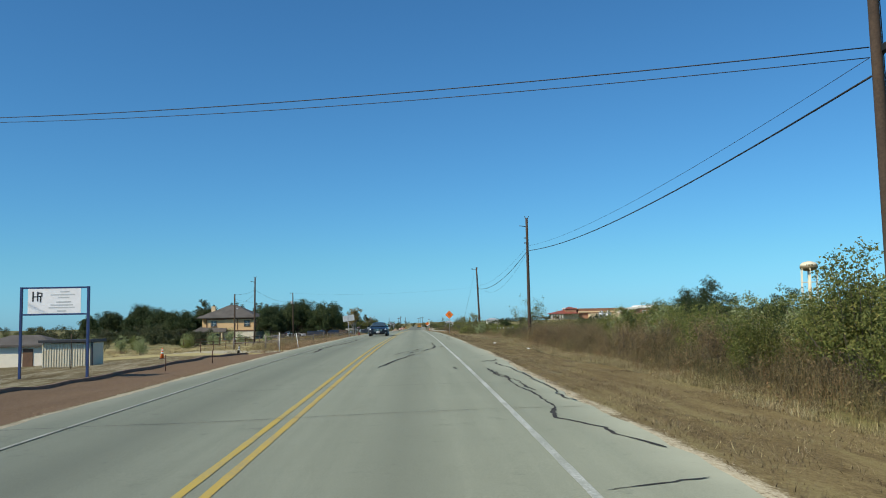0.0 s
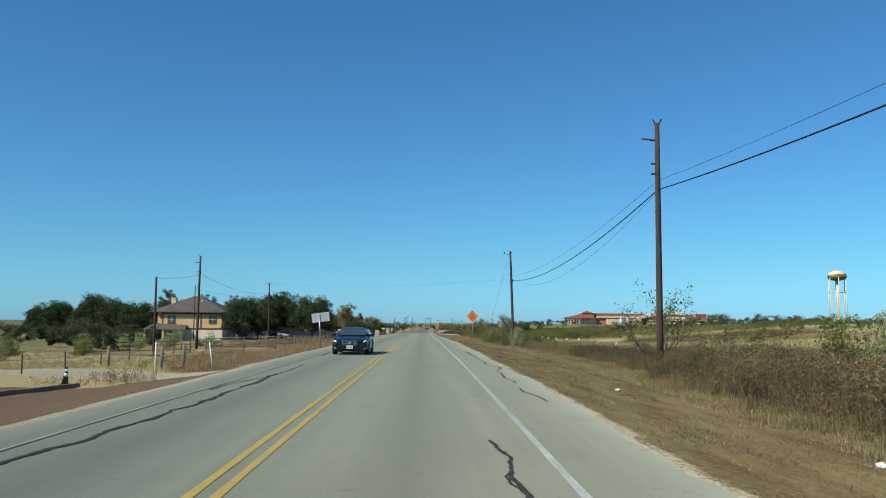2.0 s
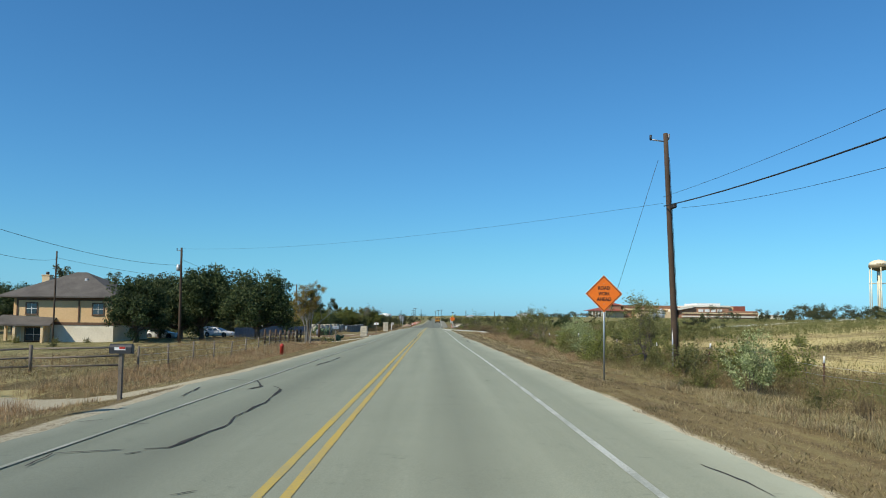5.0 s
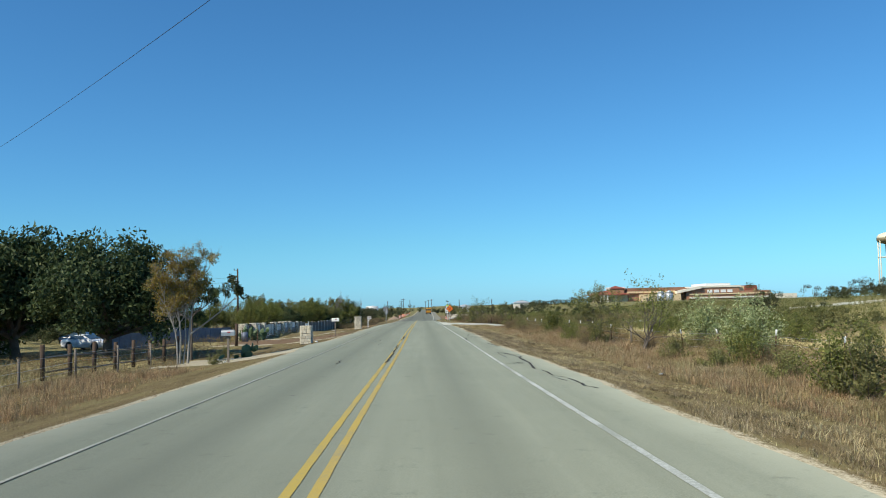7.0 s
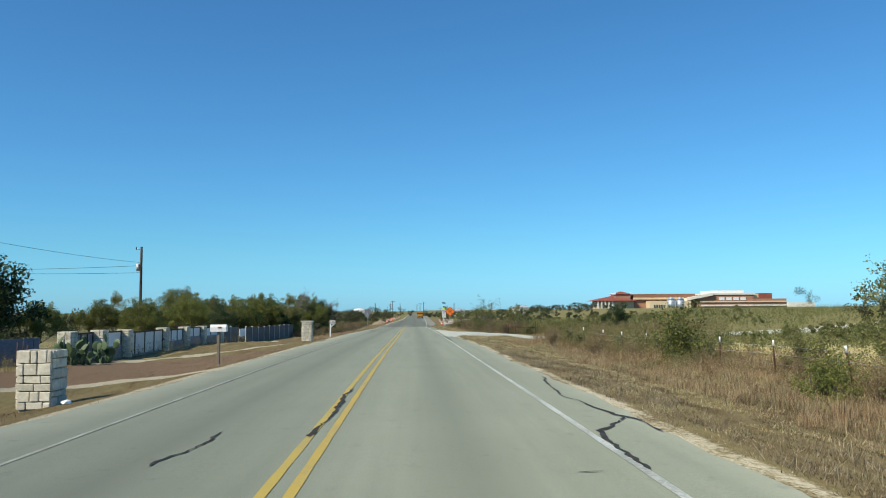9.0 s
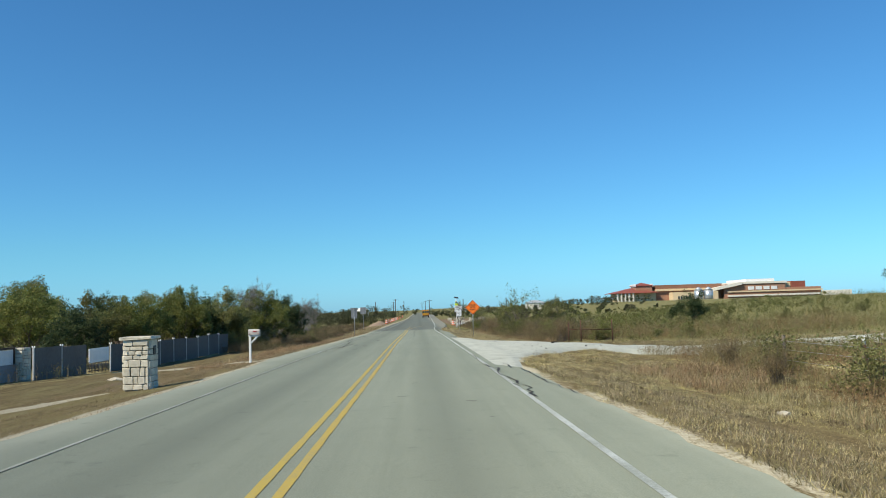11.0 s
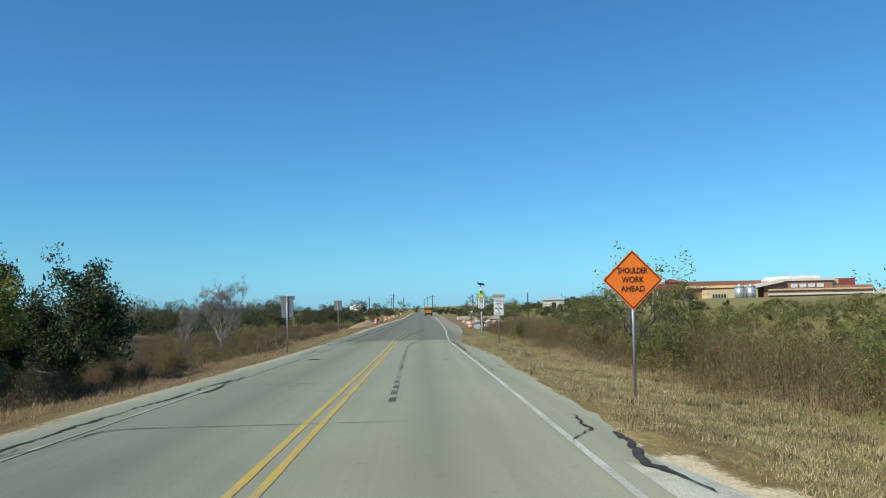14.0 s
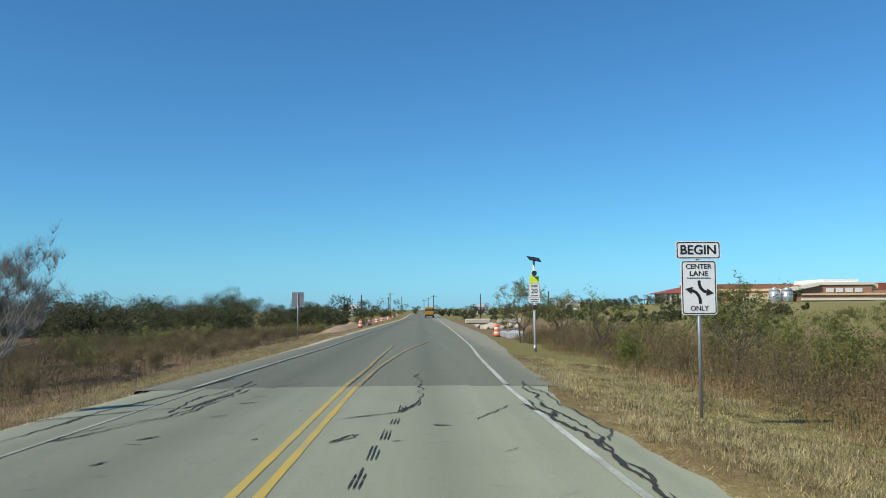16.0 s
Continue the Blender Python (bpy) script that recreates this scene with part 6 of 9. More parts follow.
meadow = np.concatenate([field(rg, 30000, 15.0, 70.0, 104, 205, 0.6), field(rg, 9000, 40.0, 160.0, 90, 300, 0.9), field(rg, 7000, -90.0, -40.0, 90, 260, 0.6)])
scatter("meadow_grass", 54, meadow, 0.30, 0.035, L_MEADOW, 0.9, "pale dry field grass", "grass")

edge_b = lambda x, y: x > 10.6 + 0.7 * np.sin(y * 0.17) + 0.5 * np.sin(y * 0.61)
def heights(s, table):
    ys, hs = zip(*table)
    return np.interp(s[:, 1], ys, hs)
right_brush = np.concatenate([
    field(rg, 9000, 10.6, 15.0, 4, 74, 0.35, edge_b), field(rg, 3000, 11.0, 15.0, 76, 130, 0.85, edge_b),
    field(rg, 30000, 10.4, 19.0, 126, 250, 0.6, lambda x, y: edge_b(x - 3.4 * np.clip(np.minimum(y - 152, 216 - y) / 8, 0, 1), y)), field(rg, 9000, 12.8, 30.0, 248, 265, 0.6), field(rg, 16000, 9.0, 17.0, 283.5, 384, 0.3, lambda x, y: x > 9.5 + 0.6 * np.sin(y * 0.4)), field(rg, 8000, 16.0, 42.0, 282.5, 300, 0.5)])
brush("dry_brush", 55, right_brush, np.clip((right_brush[:, 0] - 9.6) / 3.0, 0.3, 1.0) * heights(right_brush, ((0, 1.75), (45, 1.7), (62, 2.1), (74, 1.5), (82, 1.15), (110, 1.1), (120, 1.2), (150, 1.2), (200, 1.0), (249, 0.8), (255, 0.9), (271, 1.3), (284, 1.5), (300, 2.1), (384, 2.1))), "brown leafless roadside brush and dead weeds", "brush", L_BROWN, 11, 0.031)
dark = np.concatenate([field(rg, 15000, 11.2, 16.0, 4, 74, 0.45, lambda x, y: edge_b(x - 0.6, y)), field(rg, 26000, 12.6, 20.0, 75, 102, 0.45, lambda x, y: x > 13.0 + 0.7 * np.sin(y * 0.31) + 0.4 * np.sin(y * 0.83)), field(rg, 7000, 12.0, 16.0, 60, 76, 0.5), field(rg, 22000, 9.6, 17.0, 283.5, 384, 0.4, lambda x, y: x > 10.1 + 0.6 * np.sin(y * 0.4))])
# deep shade between the twigs is put into this brush's dark colour
brush("dark_brush", 69, dark, np.clip((dark[:, 0] - 9.4) / 2.5, 0.4, 1.0) * heights(dark, ((0, 1.7), (60, 1.7), (80, 1.95), (94, 1.6), (102, 0.8), (284, 1.6), (300, 2.0), (384, 2.0))), "dense dark grey-brown leafless brush", "brush", L_DARK_BRUSH, 11, 0.030)
weeds = np.concatenate([field(rg, 5500, 14.2, 17.8, 98, 134, 0.75), field(rg, 9000, 17.0, 36.0, 76, 116, 0.5)])
brush("green_weeds", 63, weeds, np.full(len(weeds), 0.85), "grey-green weeds along a wire fence", "brush", L_OLIVE, 9, 0.03)
left_brush = np.concatenate([field(rg, 6000, -60, -13.6, 84, 91, 0.35, lambda x, y: np.abs(y - 87.5 + 0.12 * (x + 20)) < 1.3), field(rg, 6000, -24, -11, 76, 126, 0.8, lambda x, y: np.abs(x + 13.5 + 0.05 * (y - 80)) < 2.2),
 field(rg, 4000, -22, -12, 126, 200, 0.7), field(rg, 3500, -22, -12, 205, 262, 0.7, lambda x, y: x < -14.4)])
low_dark = field(rg, 9000, -16, -9.6, 284, 314, 0.5)
band = field(rg, 16000, 34, 66, 158, 214, 0.5, lambda x, y: np.abs(y - 150 - 0.62 * (x - 20)) < 14)
brush("field_weeds", 70, band, np.full(len(band), 0.75), "dark brown weeds in a band across the field", "brush", L_DARK_BRUSH, 6, 0.06)
dead = field(rg, 50000, -36, -9.6, 312, 420, 0.4, lambda x, y: x < -9.9 + 0.5 * np.sin(y * 0.3))
dead = np.concatenate([dead, low_dark])
brush("dead_weeds", 68, dead, np.clip((-dead[:, 0] - 8.6) / 3.0, 0.4, 1.0) * 1.25, "dark brown dead weeds covering a low field", "brush", L_DARK_BRUSH, 9, 0.032)
brush("dry_weeds", 56, left_brush, heights(left_brush, ((60, 0.75), (126, 0.8), (200, 0.8), (262, 1.0), (314, 1.0), (420, 1.2))), "low brown weeds and scrub", "brush", L_BROWN)
scrub = np.concatenate([field(rg, 500, 24, 90, 100, 160, 0.98), field(rg, 12000, 16, 80, 205, 262, 0.75, lambda x, y: (x > 28) | (y > 226)), field(rg, 2500, 70, 110, 150, 250, 0.8), field(rg, 17000, 18, 90, 280, 420, 0.7), field(rg, 5000, 19, 60, 4, 76, 0.4)])
brush("green_scrub", 57, scrub, heights(scrub, ((20, 2.0), (76, 1.6), (84, 0.6), (140, 0.7), (160, 1.1), (250, 1.2), (420, 1.6))), "grey-green scrub covering the field", "brush", L_OLIVE, 9, 0.075)


def far_woods(name, seed, bands, leaf_mat, label, leaf=0.15, per=105):
    """Distant tree belts: many clumps of leaves along bands of (x0, y0, x1, y1, trees, height, depth)."""
    rng = np.random.default_rng(seed)
    cs, sp = [], []
    for x0, y0, x1, y1, n, h, w in bands:
        for _ in range(n):
            t = rng.uniform()
            x, y = x0 + (x1 - x0) * t + rng.normal(0, w), y0 + (y1 - y0) * t + rng.normal(0, w)
            if -9.0 < x < 17.0 and y < 425 or on_driveway(np.float64(x), np.float64(y + 3)) or on_driveway(np.float64(x), np.float64(y - 3)):
                continue
            hh = h * rng.uniform(0.6, 1.25)
            z = gz(x, y)
            for _k in range(7):
                cs.append((x + rng.normal(0, hh * 0.3), y + rng.normal(0, hh * 0.3), z + hh * rng.uniform(0.12, 0.85)))
                sp.append(hh * rng.uniform(0.16, 0.30))
    me = leaf_mesh(name, rng, cs, np.array(sp), len(cs) * per, leaf, leaf_mat)
    return tagged(new(name, me), label, "woods", kind="stuff")


far_woods("left_scrub", 65, [(-36, 140, -62, 188, 34, 2.5, 4), (-60, 120, -110, 128, 34, 2.6, 5), (-42, 128, -120, 150, 44, 2.9, 6), (-32, 408, -62, 436, 46, 4.6, 5), (-40, 425, -95, 440, 46, 5.8, 6), (-24, 420, -52, 520, 46, 5.6, 5), (-14, 430, -26, 540, 40, 4.2, 4)], L_FAR, "green scrub trees beyond the roadside fields", 0.115, 230)
far_woods("far_woods", 61, [(-34, 250, -120, 300, 60, 3.6, 6), (-30, 232, -60, 262, 24, 3.0, 4), (-40, 300, -150, 340, 50, 4.0, 8), (-10, 600, -130, 640, 50, 4.0, 8), (-12, 430, -90, 470, 34, 4.4, 8), (-12, 520, -160, 560, 40, 5.0, 12), (-130, 250, -320, 330, 34, 6.0, 12), (-110, 150, -220, 190, 22, 5.0, 10), (-50, 170, -110, 190, 30, 3.8, 8)], L_FAR, "belts of dark green trees in the distance")
far_woods("field_scrub", 64, [(20, 290, 64, 400, 150, 1.7, 13), (30, 208, 50, 262, 90, 1.5, 6), (74, 170, 96, 262, 80, 1.4, 8), (36, 120, 90, 160, 12, 0.7, 12)], L_OLIVE, "low olive scrub mounds across the field", 0.085, 110)
far_woods("far_scrub", 62, [(20, 430, 62, 446, 26, 2.2, 6), (14, 520, 80, 560, 40, 4.0, 12), (9, 640, 90, 650, 50, 3.6, 5), (60, 262, 160, 340, 44, 3.4, 14), (110, 330, 210, 480, 44, 4.5, 16), (100, 150, 260, 250, 420, 1.3, 12), (230, 500, 420, 700, 50, 5.5, 20), (-20, 640, 120, 700, 50, 4.0, 14), (170, 200, 420, 330, 40, 3.2, 20)], L_FAR, "belts of grey-green scrub in the distance")


# ---- signs ----
def post(parent, h, x=0.0, y=0.03, r=0.03, material=None, name="post"):
    return part(name, rod((x, y, -0.3), (x, y, h), r, 8), material or M_STEEL, parent)


def diamond(x, y, zc, side, words, label, yaw=0.0, tilt=0.0):
    base = gz(x, y)
    s = thing("road_work_sign", pose(x, y, base, 0, tilt, yaw), label, "traffic sign", "orange work signs")
    c = zc - base
    r = side / math.sqrt(2)
    post(s, c + r * 0.8, r=0.032, y=0.04)
    dia = lambda k: [(0, c - k), (k, c), (0, c + k), (-k, c)]
    panel = part("panel", plate(dia(r), 0.012), M_SIGN_ORANGE, s, "bright orange diamond panel")
    part("border", frame_plate(dia(r * 0.955), dia(r * 0.905), 0.003, -0.003), M_BLACK, s, "black border line")
    for k, (w, width) in enumerate(words):
        z = c + r * (0.30 - 0.30 * k)
        part("lettering", lettering(w, r * 0.27, 0, z, -0.004, width * r), M_BLACK, s, "black letters " + w)
    for k in (-0.55, 0.55):
        part("bolt", rod((0, -0.012, c + r * k), (0, 0.06, c + r * k), 0.012, 6), M_STEEL, s)
    return s


diamond(7.30, 126.9, 2.69, 0.90, (("ROAD", 0.62), ("WORK", 0.62), ("AHEAD", 0.78)), "orange diamond road work sign on steel post", 0, 0)
diamond(6.13, 288.7, 1.085, 0.90, (("SHOULDER", 1.0), ("WORK", 0.75), ("AHEAD", 0.80)), "orange diamond shoulder work sign on post", 0, 0.6)


def arrow(pts, width, head, tip_dir):
    """A bent arrow as a flat plate in the xz plane."""
    bm = bmesh.new()
    left, right = [], []
    for i, p in enumerate(pts):
        a, b = pts[max(i - 1, 0)], pts[min(i + 1, len(pts) - 1)]
        d = Vector((b[0] - a[0], b[1] - a[1])).normalized()
        n = Vector((-d.y, d.x)) * width / 2
        left.append(bm.verts.new((p[0] + n.x, 0, p[1] + n.y)))
        right.append(bm.verts.new((p[0] - n.x, 0, p[1] - n.y)))
    for k in range(len(pts) - 1):
        bm.faces.new((left[k], left[k + 1], right[k + 1], right[k]))
    e, d = Vector(pts[-1]), Vector(tip_dir).normalized()
    n = Vector((-d.y, d.x))
    tri = [e + n * head * 0.62, e + d * head * 1.25, e - n * head * 0.62]
    bm.faces.new([bm.verts.new((p.x, 0, p.y)) for p in tri])
    for v in bm.verts:
        v.co.y = -0.004
    ex = bmesh.ops.extrude_face_region(bm, geom=bm.faces[:])
    bmesh.ops.translate(bm, verts=[v for v in ex["geom"] if isinstance(v, bmesh.types.BMVert)], vec=(0, 0.003, 0))
    bmesh.ops.recalc_face_normals(bm, faces=bm.faces[:])
    return bm


def begin_sign(x, y, zbot):
    base = gz(x, y)
    s = thing("begin_sign", pose(x, y, base, 0, 0.3, 0), "white begin center lane only sign on post", "traffic sign")
    z0 = zbot - base
    W, H = 0.66, 1.0
    post(s, z0 + H + 0.28, r=0.034, y=0.04)
    zc = z0 + H / 2
    lane = part("lane_panel", plate([(u, zc + v) for u, v in rounded(W, H, 0.05)], 0.010), M_SIGN_WHITE, s, "white panel with two curved arrows")
    part("border", frame_plate([(u, zc + v) for u, v in rounded(W - 0.03, H - 0.03, 0.045)], [(u, zc + v) for u, v in rounded(W - 0.065, H - 0.065, 0.035)], 0.002, -0.003), M_BLACK, lane)
    part("lettering", lettering("CENTER", 0.125, 0, zc + 0.385, -0.004, 0.48), M_BLACK, lane)
    part("lettering", lettering("LANE", 0.125, 0, zc + 0.255, -0.004, 0.34), M_BLACK, lane)
    part("rule", bars([(0, zc + 0.175, 0.44)], -0.003, 0.016), M_BLACK, lane)
    part("lettering", lettering("ONLY", 0.125, 0, zc - 0.385, -0.004, 0.34), M_BLACK, lane)
    part("turn_arrow", arrow([(0.0, zc + 0.13), (0.005, zc + 0.06), (0.03, zc - 0.01), (0.08, zc - 0.06), (0.14, zc - 0.085)], 0.055, 0.11, (1, -0.15)), M_BLACK, lane)
    part("turn_arrow", arrow([(0.02, zc - 0.30), (0.015, zc - 0.22), (-0.01, zc - 0.15), (-0.06, zc - 0.09), (-0.13, zc - 0.055)], 0.055, 0.11, (-1, 0.22)), M_BLACK, lane)
    zb = z0 + H + 0.19
    top = part("begin_panel", plate([(u, zb + v) for u, v in rounded(0.83, 0.33, 0.04)], 0.010), M_SIGN_WHITE, s, "white begin plaque")
    part("border", frame_plate([(u, zb + v) for u, v in rounded(0.80, 0.30, 0.035)], [(u, zb + v) for u, v in rounded(0.765, 0.265, 0.028)], 0.002, -0.003), M_BLACK, top)
    part("lettering", lettering("BEGIN", 0.235, 0, zb, -0.004, 0.66), M_BLACK, top)
    return s


begin_sign(6.72, 324.0, -0.02)


def school_beacon(x, y, top):
    base = gz(x, y)
    s = thing("school_speed_beacon", pose(x, y, base), "solar flashing beacon post with speed limit sign", "traffic sign")
    h = top - base
    part("pole", rod((0, 0.06, -0.2), (0, 0.06, h - 0.1), 0.06, 10), M_WHITE_PAINT, s, "pale metal pole")
    part("pole_collar", rod((0, 0.06, 0.0), (0, 0.06, 0.35), 0.085, 10), M_STEEL, s)
    bm = soft_box((0, 0, 0), (0.72, 0.46, 0.045), 0.01)
    bmesh.ops.transform(bm, matrix=pose(0.02, 0.06, h, 28, 8, 15), verts=bm.verts)
    part("solar_panel", bm, M_DARK_METAL, s, "dark tilted solar panel")
    zc = lambda f: h * f
    sq = part("school_plaque", plate([(u, h * 0.775 + v) for u, v in rounded(0.52, 0.36, 0.03)], 0.01), M_SIGN_YELLOW, s, "fluorescent yellow-green plaque")
    for f in (0.845, 0.475):
        hood = bmesh.new()
        tube(hood, [(0, -0.20, h * f), (0, 0.0, h * f)], [0.125, 0.135], 14)
        lamp = part("beacon", hood, M_DARK_METAL, s, "dark round signal lamp with hood")
        part("backplate", soft_box((0, 0.01, h * f), (0.27, 0.05, 0.27), 0.02), M_SIGN_YELLOW if f > 0.6 else M_BUS, s, "yellow lamp housing")
    pl = part("speed_panel", plate([(u, h * 0.655 + v) for u, v in rounded(0.62, 0.80, 0.03)], 0.01), M_SIGN_WHITE, s, "white speed limit panel")
    part("border", frame_plate([(u, h * 0.655 + v) for u, v in rounded(0.59, 0.77, 0.025)], [(u, h * 0.655 + v) for u, v in rounded(0.56, 0.74, 0.02)], 0.002, -0.003), M_BLACK, pl)
    part("lettering", lettering("20", 0.34, 0, h * 0.655 - 0.03, -0.004, 0.36), M_BLACK, pl)
    part("small_print", bars([(0, h * 0.655 + 0.29, 0.36), (0, h * 0.655 + 0.21, 0.34), (0, h * 0.655 - 0.27, 0.4)], -0.003, 0.045), M_BLACK, pl)
    p2 = part("lower_panel", plate([(u, h * 0.55 + v) for u, v in rounded(0.62, 0.24, 0.02)], 0.01), M_SIGN_WHITE, s, "white lower plaque")
    part("small_print", bars([(0, h * 0.55 + 0.05, 0.46), (0, h * 0.55 - 0.05, 0.4)], -0.003, 0.04), M_BLACK, p2)
    return s


school_beacon(7.8, 353.0, 2.78)


def sign_from_behind(name, x, y, boards, post_top, mat, label, yaw=0.0, lean=0.0, r=0.04):
    base = gz(x, y)
    s = thing(name, pose(x, y, base, 0, lean, yaw), label, "traffic sign")
    post(s, post_top - base, y=-0.05, r=r)
    for k, (dx, zc, w, h, rot) in enumerate(boards):
        bm = plate(rounded(w, h, 0.05), 0.012)
        bmesh.ops.transform(bm, matrix=pose(dx, 0, zc - base, 0, rot, 0), verts=bm.verts)
        b = part("board", bm, mat, s, "bare aluminium back of a sign board")
        for q in (-0.28, 0.28):
            st = soft_box((0, -0.02, q * h), (w * 0.7, 0.02, 0.04), 0.004)
            bmesh.ops.transform(st, matrix=pose(dx, 0, zc - base, 0, rot, 0), verts=st.verts)
            part("stiffener", st, mat, b)
    return s


sign_from_behind("guide_sign", -7.0, 112.2, [(0.1, 2.35, 1.55, 0.80, -4)], 2.6, M_SIGN_BACK, "tilted guide sign seen from behind on leaning post", 0, -4, 0.045)
sign_from_behind("route_sign", -6.6, 323.0, [(0, 0.68, 0.74, 1.08, 0), (0.0, 1.36, 0.95, 0.26, 0)], 1.5, M_SIGN_BACK_DARK, "dark weathered back of a stacked route sign")
sign_from_behind("route_sign", -9.6, 385.0, [(0, 1.1, 1.1, 1.35, 0)], 1.7, M_SIGN_BACK_DARK, "dark weathered back of a road sign")


# ---- car and bus ----
def car_body(bm, sections, half_w):
    """Lofts cross-sections (y, low, belt, roof, width at belt, width at roof)."""
    rings = []
    for y, lo, sill, belt, roof, wb, wr in sections:
        pr = [(-wb * 0.93, lo), (-wb, sill), (-wb, belt - 0.08), (-wb * 0.96, belt), (-wr, (belt + roof) / 2 + 0.02 * (roof - belt)), (-wr * 0.88, roof - 0.03), (-wr * 0.5, roof), (0, roof + 0.008)]
        pr = pr + [(-a, b) for a, b in pr[-2::-1]]
        rings.append([bm.verts.new((a * half_w, y, b)) for a, b in pr])
    for u, v in zip(rings, rings[1:]):
        for k in range(len(u) - 1):
            bm.faces.new((u[k], u[k + 1], v[k + 1], v[k])).smooth = True
        bm.faces.new((u[-1], u[0], v[0], v[-1]))
    bm.faces.new(rings[0][::-1])
    bm.faces.new(rings[-1])
    bmesh.ops.recalc_face_normals(bm, faces=bm.faces[:])


def wheel(parent, x, y, r, w, side):
    bm = bmesh.new()
    tube(bm, [(x - w / 2, y, r), (x - w * 0.42, y, r), (x + w * 0.42, y, r), (x + w / 2, y, r)], [r * 0.92, r, r, r * 0.92], 20)
    wh = part("wheel", bm, M_TYRE, parent, "black tyre")
    bm = bmesh.new()
    xo = x + side * (w / 2 + 0.004)
    tube(bm, [(xo - side * 0.02, y, r), (xo, y, r)], [r * 0.66, r * 0.64], 16)
    part("hub", bm, M_DARK_METAL, wh)
    bm = bmesh.new()
    for k in range(9):
        a = 2 * math.pi * k / 9
        tube(bm, [(xo + side * 0.012, y + math.cos(a) * r * 0.1, r + math.sin(a) * r * 0.1), (xo + side * 0.012, y + math.cos(a) * r * 0.64, r + math.sin(a) * r * 0.64)], 0.022, 4)
    part("rim_spokes", bm, M_CHROME, wh, "bright alloy spokes")


def sedan(x, y, paint, label, category="car", rz=0.0, detail=True, name="sedan"):
    """A four-door saloon whose nose points to -y; y is the nose."""
    z = float(road_z(y + 2)) if abs(x) < 4 else gz(x, y)
    c = thing(name, pose(x, y, z, 0, 0, rz), label, category, "parked cars" if not detail else "")
    hw = 0.92
    bm = bmesh.new()
    S = [(0.00, 0.30, 0.42, 0.60, 0.64, 0.78, 0.60), (0.10, 0.20, 0.36, 0.68, 0.72, 0.90, 0.76), (0.45, 0.17, 0.32, 0.77, 0.81, 0.975, 0.84), (1.00, 0.16, 0.30, 0.83, 0.87, 1.0, 0.86), (1.50, 0.16, 0.30, 0.87, 0.92, 1.0, 0.82),
         (1.80, 0.16, 0.30, 0.89, 0.99, 1.0, 0.76), (2.20, 0.16, 0.30, 0.90, 1.20, 1.0, 0.70), (2.62, 0.16, 0.30, 0.91, 1.345, 1.0, 0.655), (3.1, 0.16, 0.30, 0.92, 1.375, 1.0, 0.65), (3.6, 0.16, 0.30, 0.93, 1.33, 1.0, 0.645), (4.05, 0.18, 0.32, 0.94, 1.17, 0.99, 0.68),
         (4.45, 0.22, 0.34, 0.94, 1.02, 0.97, 0.78), (4.78, 0.26, 0.38, 0.90, 0.98, 0.93, 0.76), (4.90, 0.36, 0.48, 0.80, 0.88, 0.86, 0.7)]
    car_body(bm, S, hw)
    body = part("body", bm, paint, c)
    for wy in (0.95, 3.83):
        for s in (-1, 1):
            arch = bmesh.new()
            tube(arch, [(s * (hw - 0.12), wy, 0.35), (s * (hw + 0.012), wy, 0.35)], 0.40, 18)
            part("wheel_arch", arch, M_BLACK, c)
            wheel(c, s * (hw - 0.10), wy, 0.335, 0.225, s)
    # glass: windscreen, side windows
    bm = bmesh.new()
    q = [bm.verts.new(p) for p in ((-0.70, 1.62, 0.955), (0.70, 1.62, 0.955), (0.56, 2.52, 1.315), (-0.56, 2.52, 1.315))]
    bm.faces.new(q)
    ex = bmesh.ops.extrude_face_region(bm, geom=bm.faces[:])
    bmesh.ops.translate(bm, verts=[v for v in ex["geom"] if isinstance(v, bmesh.types.BMVert)], vec=(0, -0.02, 0.03))
    bmesh.ops.recalc_face_normals(bm, faces=bm.faces[:])
    part("windscreen", bm, M_GLASS, c, "dark tinted windscreen")
    for s in (-1, 1):
        for y0, y1, y2, y3 in ((2.05, 2.50, 2.92, 2.92), (3.0, 3.0, 3.62, 3.95)):
            bm = bmesh.new()
            q = [bm.verts.new(p) for p in ((s * 0.885, y0, 0.955), (s * 0.885, max(y2, y3), 0.965), (s * 0.655, y2, 1.285), (s * 0.655, y1, 1.285))]
            bm.faces.new(q)
            ex = bmesh.ops.extrude_face_region(bm, geom=bm.faces[:])
            bmesh.ops.translate(bm, verts=[v for v in ex["geom"] if isinstance(v, bmesh.types.BMVert)], vec=(s * 0.012, 0, 0.004))
            bmesh.ops.recalc_face_normals(bm, faces=bm.faces[:])
            part("side_window", bm, M_GLASS, c, "dark tinted side window")
        bm = soft_box((s * 1.0, 1.95, 0.97), (0.22, 0.12, 0.14), 0.03)
        part("wing_mirror", bm, paint, c)
        bm = soft_box((0, 0, 0), (0.20, 0.34, 0.15), 0.04, taper=0.8)
        bmesh.ops.transform(bm, matrix=pose(s * 0.72, 0.20, 0.645, 14, 0, s * -28), verts=bm.verts)
        part("headlight", bm, M_LAMP_ON if detail else M_LAMP, c, "bright headlight" if detail else "clear headlight")
        bm = soft_box((s * 0.62, 4.80, 0.80), (0.4, 0.14, 0.22), 0.03)
        part("tail_light", bm, M_RED, c, "red tail light")
